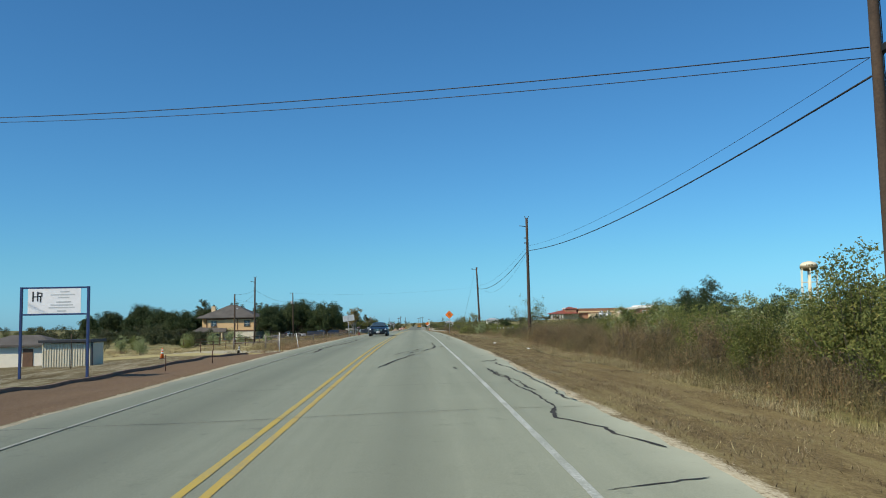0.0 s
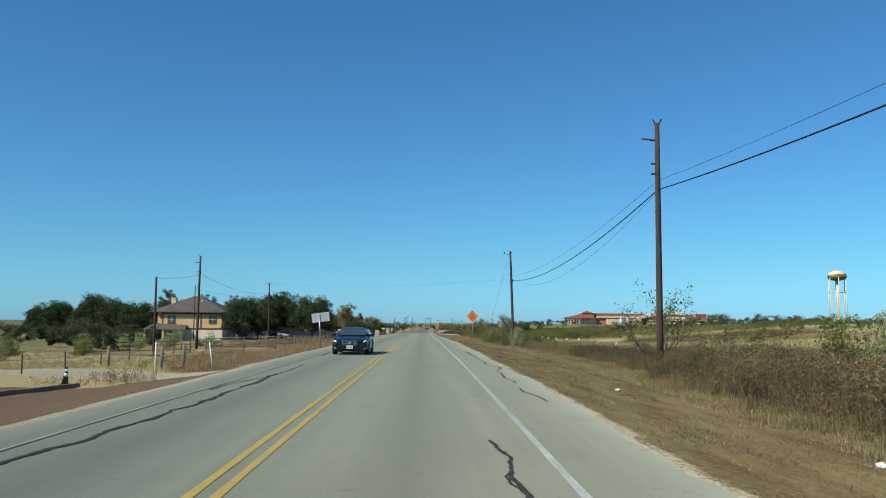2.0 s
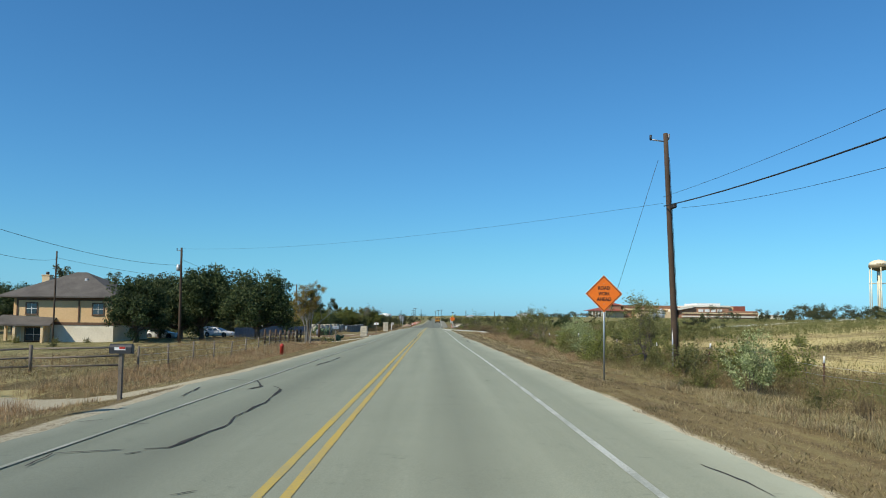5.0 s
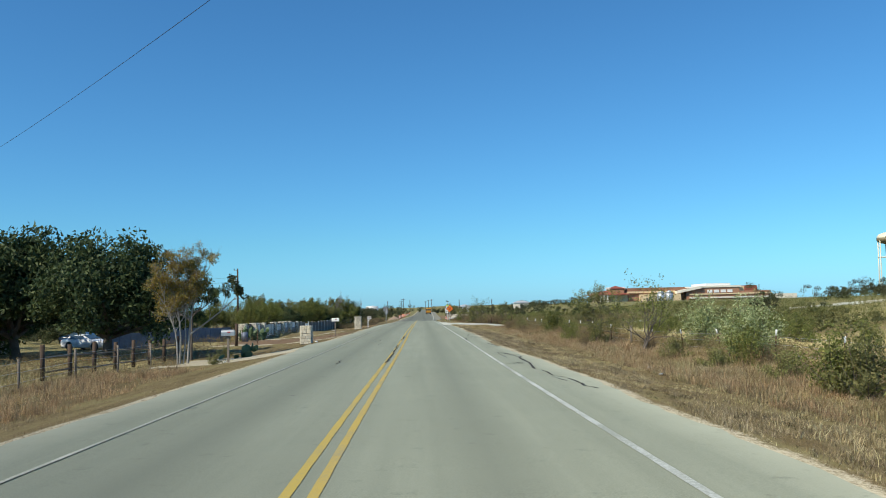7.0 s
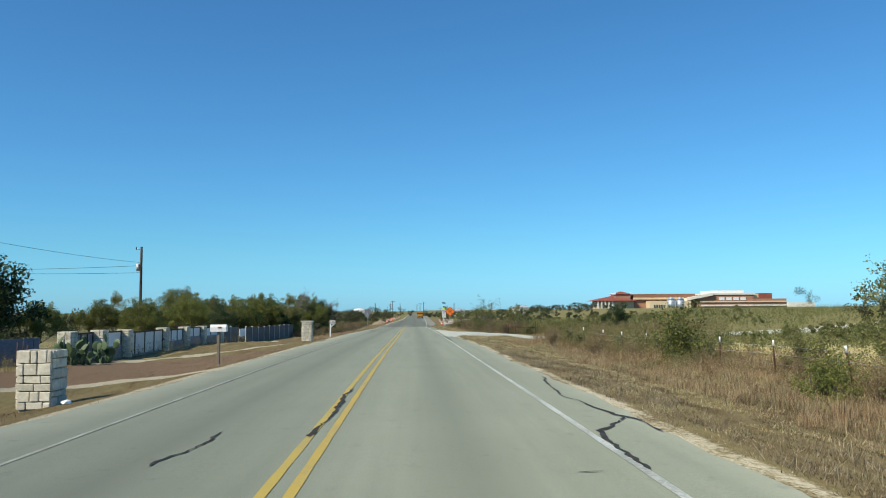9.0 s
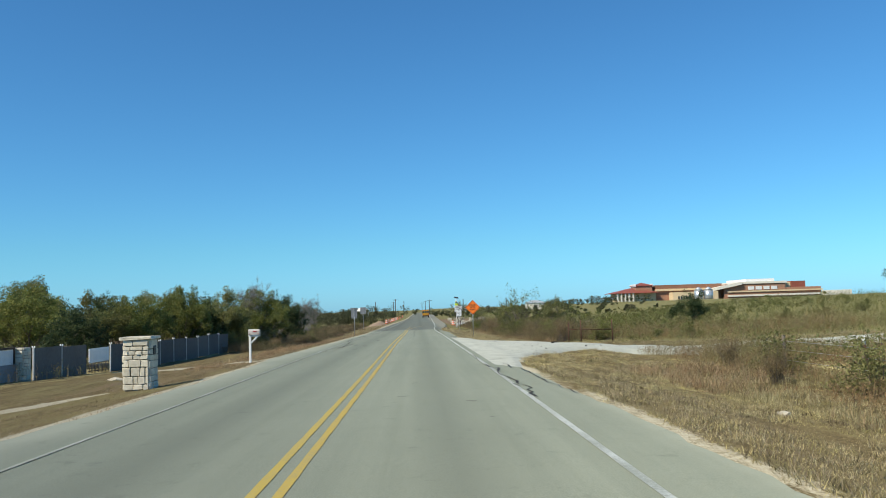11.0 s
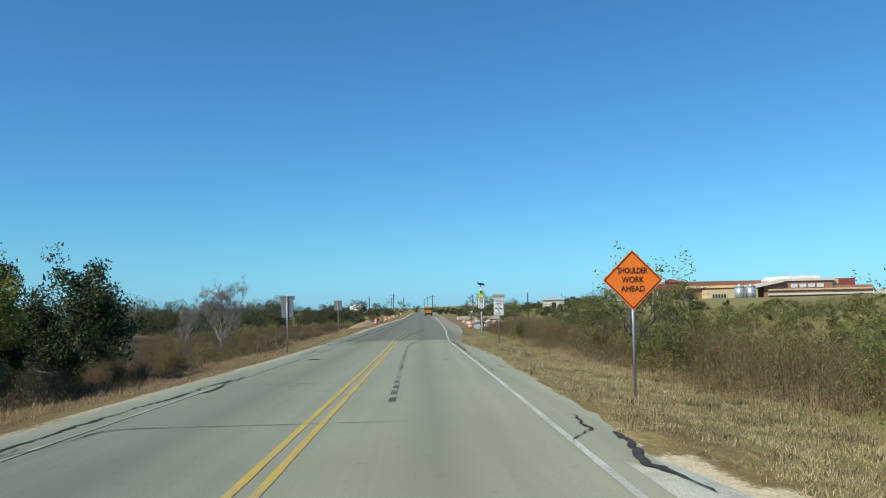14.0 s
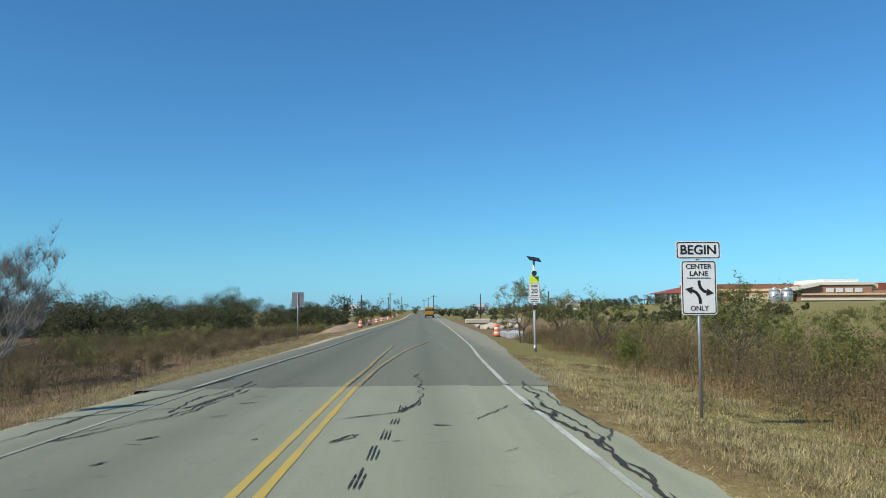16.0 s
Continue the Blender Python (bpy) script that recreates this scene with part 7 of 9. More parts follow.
    if detail:
        gr = part("grille", soft_box((0, 0.0, 0.60), (0.80, 0.10, 0.28), 0.03, taper=1.12), M_BLACK, c, "black front grille with chrome bars")
        for k in range(7):
            part("grille_bar", soft_box((-0.36 + k * 0.12, -0.055, 0.605), (0.020, 0.03, 0.27), 0.006), M_CHROME, gr, "chrome bar")
        for k in range(4):
            part("grille_bar", soft_box((0, -0.052, 0.50 + k * 0.08), (0.76 + 0.03 * k, 0.03, 0.014), 0.004), M_CHROME, gr)
        part("badge", rod((0, -0.07, 0.63), (0, -0.10, 0.63), 0.075, 16), M_CHROME, gr, "round chrome badge")
        pl = part("number_plate", soft_box((0, -0.07, 0.40), (0.31, 0.02, 0.155), 0.005), M_SIGN_WHITE, c, "white number plate with plain bars")
        part("plate_bar", bars([(-0.07, 0.40, 0.10), (0.07, 0.40, 0.10)], -0.083, 0.06), M_SLATE, pl)
        for s in (-1, 1):
            part("bumper_trim", soft_box((s * 0.62, 0.03, 0.30), (0.44, 0.06, 0.018), 0.005, s * -10), M_CHROME, c, "chrome bumper strip")
            part("fog_lamp", soft_box((s * 0.70, 0.06, 0.36), (0.16, 0.08, 0.06), 0.02), M_LAMP, c)
    return c


sedan(-1.65, 80.5, M_CAR, "dark navy saloon car with chrome grille and lit headlights", "car")


def bus(x, y):
    """A yellow school bus seen from behind; y is its tail."""
    z = float(road_z(y + 4)) + 0.01
    b = thing("school_bus", pose(x, y, z), "yellow school bus driving away along the road", "bus")
    bm = soft_box((0, 4.6, 1.75), (2.44, 9.2, 2.3), 0.18)
    part("body", bm, M_BUS, b)
    part("hood", soft_box((0, 10.0, 1.25), (2.0, 2.0, 1.2), 0.2), M_BUS, b)
    part("rear_bumper", soft_box((0, -0.08, 0.66), (2.4, 0.2, 0.46), 0.03), M_BLACK, b, "black rear bumper")
    part("rear_door_window", soft_box((0, -0.01, 2.15), (0.75, 0.04, 0.62), 0.02), M_GLASS, b, "dark rear door window")
    part("emergency_door", soft_box((0, -0.004, 1.4), (0.85, 0.03, 0.8), 0.01), M_BUS, b)
    for s in (-1, 1):
        part("rear_window", soft_box((s * 0.82, -0.01, 2.15), (0.68, 0.04, 0.72), 0.02), M_GLASS, b, "dark rear window")
        part("tail_light", rod((s * 0.95, 0.02, 1.2), (s * 0.95, -0.05, 1.2), 0.11, 12), M_RED, b, "red tail light")
        part("warning_light", rod((s * 0.75, 0.02, 2.72), (s * 0.75, -0.05, 2.72), 0.09, 12), M_BARREL, b)
        for k in range(9):
            part("side_window", soft_box((s * 1.215, 0.9 + k * 0.92, 2.15), (0.03, 0.75, 0.6), 0.01), M_GLASS, b)
        for q in (1.15, 1.5, 1.75):
            part("rub_rail", soft_box((s * 1.225, 4.6, q), (0.03, 9.0, 0.06), 0.008), M_BLACK, b, "black side rail")
        for wy in (2.4, 9.9):
            wheel(b, s * 1.05, wy, 0.5, 0.32, s)
    return b


bus(bend(530) + 1.75, 530.0)


# ---- house ----
def pane_window(parent, x, z, w, h, y):
    win = part("window", frame_plate([(x - w / 2 - 0.11, z - h / 2 - 0.11), (x + w / 2 + 0.11, z - h / 2 - 0.11), (x + w / 2 + 0.11, z + h / 2 + 0.11), (x - w / 2 - 0.11, z + h / 2 + 0.11)],
               [(x - w / 2, z - h / 2), (x + w / 2, z - h / 2), (x + w / 2, z + h / 2), (x - w / 2, z + h / 2)], 0.08, y - 0.06), M_BROWN_TRIM, parent, "window with brown surround")
    for sx in (-1, 1):
        for sz in (-1, 1):
            part("pane", soft_box((x + sx * w / 4, y - 0.005, z + sz * h / 4), (w / 2 - 0.06, 0.03, h / 2 - 0.06), 0.004), M_GLASS, win)
    bm = bmesh.new()
    box(bm, (x, y - 0.02, z), (0.05, 0.03, h))
    box(bm, (x, y - 0.021, z), (w, 0.03, 0.05))
    part("glazing_bar", bm, M_WHITE_PAINT, win, "white glazing bars")
    part("window_sill", soft_box((x, y - 0.05, z - h / 2 - 0.09), (w + 0.24, 0.14, 0.06), 0.01), M_BROWN_TRIM, win)


def hip_roof(x0, x1, y0, y1, z, rise, over, thick=0.16):
    """A hip roof with eaves, ridge along the longer side."""
    bm = bmesh.new()
    a, b, c, d = x0 - over, x1 + over, y0 - over, y1 + over
    k = (d - c) / 2
    lo = [(a, c), (b, c), (b, d), (a, d)]
    e = [bm.verts.new((u, v, z)) for u, v in lo]
    t = [bm.verts.new((u, v, z + thick)) for u, v in lo]
    if (b - a) > (d - c):
        r = [bm.verts.new((a + k, (c + d) / 2, z + rise)), bm.verts.new((b - k, (c + d) / 2, z + rise))]
        faces = [(t[0], t[1], r[1], r[0]), (t[1], t[2], r[1]), (t[2], t[3], r[0], r[1]), (t[3], t[0], r[0])]
    else:
        k = (b - a) / 2
        r = [bm.verts.new(((a + b) / 2, c + k, z + rise)), bm.verts.new(((a + b) / 2, d - k, z + rise))]
        faces = [(t[0], t[1], r[0]), (t[1], t[2], r[1], r[0]), (t[2], t[3], r[1]), (t[3], t[0], r[0], r[1])]
    bm.faces.new(e[::-1])
    for i in range(4):
        bm.faces.new((e[i], e[(i + 1) % 4], t[(i + 1) % 4], t[i]))
    for f in faces:
        bm.faces.new(f)
    bmesh.ops.recalc_face_normals(bm, faces=bm.faces[:])
    return bm


def house():
    x0, x1, y0, y1, g = -47.5, -36.1, 196.0, 207.5, -2.05
    h = thing("house", pose(0, 0, 0), "two-storey tan house with grey-brown hip roof", "house")
    bm = bmesh.new()
    box(bm, ((x0 + x1) / 2, (y0 + y1) / 2, (g + 0.35) / 2 - 0.1), (x1 - x0, y1 - y0, 0.35 - g + 0.2))
    part("lower_wall", bm, M_CREAM_STONE, h, "pale limestone lower wall")
    bm = bmesh.new()
    box(bm, ((x0 + x1) / 2, (y0 + y1) / 2, 1.95), (x1 - x0 - 0.02, y1 - y0 - 0.02, 3.1))
    box(bm, (x0 - 0.8, (y0 + y1) / 2 + 1.0, 1.2), (1.7, y1 - y0 - 3.0, 4.4))
    part("upper_wall", bm, M_TAN, h, "tan upper storey wall")
    for zz, hh in ((0.42, 0.32), (3.30, 0.36)):
        bm = bmesh.new()
        box(bm, ((x0 + x1) / 2, (y0 + y1) / 2, zz), (x1 - x0 + 0.12, y1 - y0 + 0.12, hh))
        part("trim_band", bm, M_BROWN_TRIM, h, "brown trim band")
    for xx in (x0 + 0.08, -40.2, x1 - 0.08):
        part("trim_board", soft_box((xx, y0 - 0.04, 1.9), (0.17, 0.1, 2.7), 0.01), M_BROWN_TRIM, h)
    part("roof", hip_roof(x0 - 1.4, x1, y0, y1, 3.46, 3.3, 0.75), M_BROWN_ROOF, h, "grey-brown shingle hip roof")
    ch = part("chimney", soft_box((-47.6, 203.5, 5.2), (0.95, 0.95, 2.3), 0.02), M_SAND, h, "pale square chimney")
    part("chimney_cap", soft_box((-47.6, 203.5, 6.4), (1.08, 1.08, 0.14), 0.02), M_TAN, ch)
    part("chimney_cowl", rod((-47.6, 203.5, 6.45), (-47.6, 203.5, 6.85), 0.2, 10), M_DARK_METAL, ch, "dark round cowl")
    part("roof_vent", soft_box((-41.0, 199.6, 5.7), (0.35, 0.35, 0.4), 0.03), M_SIGN_BACK, h)
    pane_window(h, -45.75, 2.15, 1.25, 1.25, y0)
    pane_window(h, -37.95, 2.15, 1.25, 1.25, y0)
    # porch with lean-to roof, posts and a large window
    bm = bmesh.new()
    ps = [(-50.3, 193.6, 0.15), (-42.4, 193.6, 0.15), (-42.8, 196.0, 0.95), (-49.0, 196.0, 1.25), (-49.6, 199.0, 1.25), (-50.3, 199.0, 0.15)]
    lo = [bm.verts.new(p) for p in ps]
    hi = [bm.verts.new((p[0], p[1], p[2] + 0.16)) for p in ps]
    for q in ((0, 1, 2, 3), (0, 3, 4, 5)):
        bm.faces.new([hi[i] for i in q])
        bm.faces.new([lo[i] for i in q][::-1])
    for i in range(6):
        bm.faces.new((lo[i], lo[(i + 1) % 6], hi[(i + 1) % 6], hi[i]))
    bmesh.ops.recalc_face_normals(bm, faces=bm.faces[:])
    part("porch_roof", bm, M_BROWN_ROOF, h, "low grey-brown porch roof")
    for px, py in ((-50.0, 193.9), (-46.6, 193.9), (-50.0, 198.6), (-43.4, 193.9)):
        part("porch_post", soft_box((px, py, (g + 0.2) / 2 - 0.05), (0.32, 0.32, 0.2 - g + 0.1), 0.02), M_SAND, h)
    pane_window(h, -45.0, -0.85, 1.9, 1.5, 195.2)
    part("bay_wall", soft_box((-45.0, 195.65, -0.95), (3.0, 0.78, 2.2), 0.02), M_SAND, h, "pale stucco bay")
    part("front_door", soft_box((-48.2, 197.9, -0.95), (1.0, 0.1, 2.1), 0.01), M_BROWN_TRIM, h, "brown front door")
    return h


house()


# ---- left side: lot, sign board, kerb, fences ----
def banner_sign():
    b = thing("sign_board", pose(0, 0, 0), "white banner sign in a dark blue steel frame", "sign")
    xr, xl, y = -15.75, -19.35, 45.2
    zt, g = 3.92, gz(-17, 45.2)
    for x in (xl, xr):
        part("frame_post", soft_box((x, y, (zt + g) / 2 - 0.1), (0.13, 0.13, zt - g + 0.2), 0.01), M_BLUE_FRAME, b)
    for z in (zt - 0.05, 2.42):
        part("frame_rail", soft_box(((xl + xr) / 2, y, z), (xr - xl - 0.13, 0.09, 0.09), 0.01), M_BLUE_FRAME, b)
    cx, cz, w, h = (xl + xr) / 2 - 0.02, 3.15, 2.85, 1.36
    pan = part("banner", soft_box((cx, y - 0.02, cz), (w, 0.03, h), 0.006), M_BANNER, b, "white printed banner")
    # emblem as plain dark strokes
    bm = bmesh.new()
    for x0, z0, sx, sz, rot in ((-1.15, 0.25, 0.07, 0.52, 0), (-0.90, 0.25, 0.07, 0.52, 0), (-1.02, 0.24, 0.30, 0.05, 0), (-0.80, 0.44, 0.22, 0.06, 0), (-0.80, 0.26, 0.22, 0.06, 0), (-0.68, 0.35, 0.06, 0.2, 0), (-0.74, 0.10, 0.07, 0.34, 0)):
        box(bm, (cx + x0, y - 0.042, cz + z0), (sx, 0.008, sz))
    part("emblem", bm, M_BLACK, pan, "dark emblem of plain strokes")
    part("small_print", bars([(cx + 0.55, cz + 0.50, 0.5), (cx + 0.45, cz + 0.34, 1.3), (cx + 0.5, cz + 0.18, 0.6), (cx + 0.5, cz - 0.06, 0.8), (cx + 0.4, cz - 0.22, 1.2), (cx + 0.4, cz - 0.36, 1.4), (cx + 0.4, cz - 0.55, 0.5)], y - 0.042, 0.06), M_SIGN_BACK, pan)
    return b


banner_sign()


def ribbed_shed():
    s = thing("metal_shed", pose(-23.9, 62.0, gz(-24, 62)), "cream ribbed metal shed with dark flat roof", "shed")
    part("wall", soft_box((0, 1.2, 0.95), (3.6, 2.4, 1.8), 0.02), M_CREAM_METAL, s)
    for k in range(19):
        part("rib", soft_box((-1.72 + k * 0.191, -0.02, 0.95), (0.06, 0.05, 1.75), 0.008), M_CREAM_METAL, s)
    part("roof", soft_box((0, 1.1, 1.98), (3.9, 2.9, 0.2), 0.02), M_DARK_METAL, s, "dark flat roof edge")
    part("corner_post", soft_box((1.86, 0.0, 1.0), (0.12, 0.14, 2.0), 0.01), M_DARK_METAL, s)
    b = thing("outbuilding", pose(-33.5, 74.0, gz(-33, 74)), "low cream outbuilding with dark roof", "building")
    part("wall", soft_box((0, 2.0, 0.9), (6.5, 4.0, 1.9), 0.02), M_PALE, b)
    part("roof", hip_roof(-3.25, 3.25, 0, 4, 1.85, 1.0, 0.4), M_BROWN_ROOF, b)
    part("door", soft_box((1.2, -0.02, 0.8), (0.9, 0.08, 1.7), 0.01), M_BROWN_TRIM, b)
    c = thing("shop_building", pose(-37.0, 46.0, gz(-36, 46)), "building with brown eaves at the lot's edge", "building")
    part("wall", soft_box((0, 3, 1.7), (8, 8, 3.4), 0.02), M_PALE, c)
    part("roof", hip_roof(-4, 4, -1, 7, 3.4, 1.6, 0.9), M_BROWN_ROOF, c)


ribbed_shed()


def kerb():
    bm = bmesh.new()
    prev = None
    for k in range(46):
        y = -12 + k * 1.98
        x = float(np.interp(y, (-12, 30, 46, 64, 78.2), (-14.2, -14.9, -15.3, -14.2, -13.6)))
        z = gz(x, y)
        w, h = 0.12, 0.17
        cur = [bm.verts.new(p) for p in ((x - w, y, z - 0.1), (x - w, y, z + h), (x - 0.03 + w, y, z + h), (x + w, y, z - 0.15))]
        if prev:
            for a in range(3):
                bm.faces.new((prev[a], prev[a + 1], cur[a + 1], cur[a]))
        else:
            bm.faces.new(cur)
        prev = cur
    bm.faces.new(prev[::-1])
    bmesh.ops.recalc_face_normals(bm, faces=bm.faces[:])
    tagged(part("kerb", bm, M_KERB), "dirty concrete kerb, darkened as in shade, edging the gravel lot", "kerb", kind="structure")


kerb()


def delineator(x, y, h, label, leaning=0.0, colour=None):
    d = thing("marker_post", pose(x, y, gz(x, y), 0, leaning, 0), label, "marker post", "marker posts")
    part("shaft", rod((0, 0, -0.15), (0, 0, h), 0.035, 8), colour or M_WHITE_PAINT, d)
    return d


def traffic_cone(x, y, lean, body, label):
    c = thing("traffic_cone", pose(x, y, gz(x, y), lean, lean, 0), label, "traffic cone", "traffic cones")
    bm = bmesh.new()
    tube(bm, [(0, 0, 0.03), (0, 0, 0.86)], [0.16, 0.045], 12)
    part("cone", bm, body, c)
    part("base", soft_box((0, 0, 0.02), (0.38, 0.38, 0.05), 0.02), M_BLACK, c)
    for z0, z1 in ((0.42, 0.56), (0.64, 0.75)):
        bm = bmesh.new()
        r = lambda z: 0.16 + (0.045 - 0.16) * (z - 0.03) / 0.83 + 0.004
        tube(bm, [(0, 0, z0), (0, 0, z1)], [r(z0), r(z1)], 12)
        part("collar", bm, M_SIGN_WHITE, c, "white reflective collar")


traffic_cone(-18.2, 66.3, 2, M_BARREL, "faded orange traffic cone with white collars")
traffic_cone(-14.75, 78.3, 8, M_BLACK, "leaning dark traffic cone with white collars")
delineator(-11.2, 80.2, 1.9, "tall white marker post beside the drive", 0, M_WHITE_PAINT)
delineator(-10.6, 89.0, 1.7, "leaning white marker post beside the drive", -8)
delineator(-13.6, 52.0, 1.0, "thin rusty survey stake in gravel", 0, M_RUST)
delineator(-12.3, 58.5, 0.9, "thin rusty survey stake in gravel", 0, M_RUST)
delineator(-21.5, 57.0, 2.4, "slim dark post beside the lot", 0, M_POLE)


def post_fence(name, pts, heights_, rails, label, r=0.08, mat=None, rail_r=0.05, rail_mat=None, group="fences"):
    """A fence along points (x, y): a post at each, rails between at heights."""
    mat = mat or M_WOOD
    f = thing(name, pose(0, 0, 0), label, "fence", group)
    rnd = random.Random(len(pts) * 31 + int(pts[0][1]))
    tops = []
    for x, y in pts:
        z = gz(x, y)
        h = heights_ * rnd.uniform(0.93, 1.08)
        l1, l2 = rnd.gauss(0, 0.03), rnd.gauss(0, 0.03)
        part("post", rod((x, y, z - 0.2), (x + l1, y + l2, z + h), r, 8), mat, f)
    for (xa, ya), (xb, yb) in zip(pts, pts[1:]):
        for q in rails:
            part("rail", rod((xa, ya, gz(xa, ya) + q + rnd.gauss(0, 0.02)), (xb, yb, gz(xb, yb) + q + rnd.gauss(0, 0.02)), rail_r, 6), rail_mat or mat, f)
    return f


post_fence("gate_fence", [(-18.5, 93.5), (-14.8, 92.6), (-13.3, 92.3)], 1.35, (0.75,), "weathered wooden gate posts with a pale rail", 0.10)
post_fence("pipe_fence", [(-31.0, 118.0), (-26.0, 118.5), (-20.4, 119.0)], 1.3, (0.35, 0.8, 1.15), "dark pipe fence across a dry yard", 0.05, M_RUST, 0.035, M_RUST)
post_fence("plank_fence", [(-26.5, 137.0), (-22.0, 137.5), (-17.5, 138.0), (-13.4, 138.5)], 1.25, (0.30, 0.72, 1.12), "dark weathered three-rail wooden fence", 0.085, M_WOOD, 0.05)
post_fence("plank_fence", [(-21.0, 127.0), (-17.0, 127.4), (-13.8, 127.6)], 1.15, (0.35, 0.95), "dark weathered three-rail wooden fence", 0.085, M_WOOD, 0.05)
post_fence("wire_fence", [(-12.8, 139 + 4.6 * k) for k in range(11)], 1.2, (0.4, 0.75, 1.1), "wire fence on weathered posts in dry grass", 0.05, M_WOOD, 0.006, M_STEEL)
post_fence("wire_fence", [(-20.0, 85.0 + 5.5 * k) for k in range(6)], 1.1, (0.4, 0.75, 1.05), "wire fence on slim posts in straw grass", 0.04, M_RUST, 0.006, M_STEEL)
post_fence("yard_fence", [(-14.2, 176.0 + 2.6 * k) for k in range(9)], 1.35, (0.3, 0.9), "dark wooden yard fence under an oak", 0.10, M_POLE, 0.04, M_WOOD)


def t_post_fence(pts, label):
    f = thing("wire_fence", pose(0, 0, 0), label, "fence", "fences")
    rnd = random.Random(int(pts[0][1]))
    for x, y in pts:
        z = gz(x, y)
        lean = Vector((rnd.gauss(0, 0.09), rnd.gauss(0, 0.07), 0))
        wood = rnd.random() < 0.3
        top = Vector((x, y, z + rnd.uniform(1.25, 1.45))) + lean
        p = part("post", rod((x, y, z - 0.2), top, 0.055 if wood else 0.03, 6), M_WOOD if wood else M_RUST, f)
        if not wood:
            a = top - (top - Vector((x, y, z))) * 0.16
            part("post_tip", rod(a, top + Vector((0, 0, 0.01)), 0.036, 6), M_SIGN_WHITE, p, "white painted tip")
    for (xa, ya), (xb, yb) in zip(pts, pts[1:]):
        for q in (0.45, 0.8, 1.1):
            part("wire", rod((xa, ya, gz(xa, ya) + q), (xb, yb, gz(xb, yb) + q), 0.005, 4), M_STEEL, f)


t_post_fence([(14.6 + 0.12 * math.sin(k), 82 + 5.6 * k) for k in range(11)], "barbed wire fence on white-tipped steel posts")
t_post_fence([(15.0 - 0.05 * k, 148 + 5.2 * k) for k in range(20)], "barbed wire fence on white-tipped steel posts")
post_fence("pipe_gate", [(13.07, 282.0), (13.97, 281.7), (16.5, 282.1)], 1.58, (0.97,), "rusty brown pipe fence beside the side road", 0.05, M_RUST, 0.04)


# ---- masonry pillars, walls, mailboxes ----
def stone_pillar(x, y, w, h, cap, label, seed, recess=False):
    g = gz(x, y)
    p = thing("stone_pillar", pose(x, y, g), label, "pillar", "stone pillars")
    part("core", soft_box((0, 0, h / 2 - 0.1), (w - 0.05, w - 0.05, h + 0.2), 0.01), M_MORTAR, p, "mortar core")
    rnd = random.Random(seed)
    for face in range(4):
        z = 0.01
        while z < h - 0.05:
            ch = min(rnd.choice((0.13, 0.17, 0.22, 0.26)), h - z)
            if h - z - ch < 0.09:
                ch = h - z
            u = -w / 2
            while u < w / 2 - 0.02:
                cw = min(rnd.choice((0.14, 0.2, 0.28, 0.36)), w / 2 - u)
                if w / 2 - u - cw < 0.09:
                    cw = w / 2 - u
                bm = bmesh.new()
                out = rnd.uniform(0.0, 0.03)
                vs = box(bm, (u + cw / 2, -w / 2 - out / 2 + 0.02, z + ch / 2), (cw - 0.018, 0.08 + out, ch - 0.018))
                for v in vs:
                    v.co += Vector((rnd.uniform(-0.008, 0.008), rnd.uniform(-0.010, 0.004), rnd.uniform(-0.008, 0.008)))
                bmesh.ops.bevel(bm, geom=bm.edges[:], offset=0.012, segments=1, affect="EDGES")
                bmesh.ops.rotate(bm, cent=(0, 0, 0), matrix=Matrix.Rotation(face * math.pi / 2, 3, "Z"), verts=bm.verts)
                part("stone", bm, M_LIMESTONE, p)
                u += cw
            z += ch
    if cap:
        bm = soft_box((0, 0, h + 0.035), (w + 0.20, w + 0.20, 0.09), 0.02)
        for v in bm.verts:
            v.co += Vector((rnd.uniform(-0.02, 0.02), rnd.uniform(-0.02, 0.02), rnd.uniform(-0.008, 0.008)))
        part("cap_stone", bm, M_LIMESTONE, p, "flat limestone cap slab")
    if recess:
        part("letter_box", soft_box((w / 2 + 0.045, 0, h * 0.78), (0.05, 0.24, 0.26), 0.02), M_BLACK, p, "black letter box door")
    return p


stone_pillar(-6.87, 199.35, 0.72, 1.28, False, "square limestone gate pillar with rough blocks", 3)
stone_pillar(-6.70, 243.3, 0.72, 1.46, True, "limestone pillar with flat cap and letter box", 4, True)
for k, (x, y, h) in enumerate(((-16.60, 224.1, 1.66), (-16.2, 227.4, 1.72), (-16.0, 230.9, 1.72), (-16.3, 239.3, 1.6), (-16.3, 244.7, 1.5), (-16.3, 249.8, 1.5), (-16.3, 256.0, 1.5))):
    if k == 0:
        row_pillar = stone_pillar(x, y, 0.70, 1.66, False, "limestone fence pillar in a row", 9)
    else:
        copy_thing(row_pillar, pose(x, y, gz(x, y) + h - 1.66, 0, 0, 90 * k))


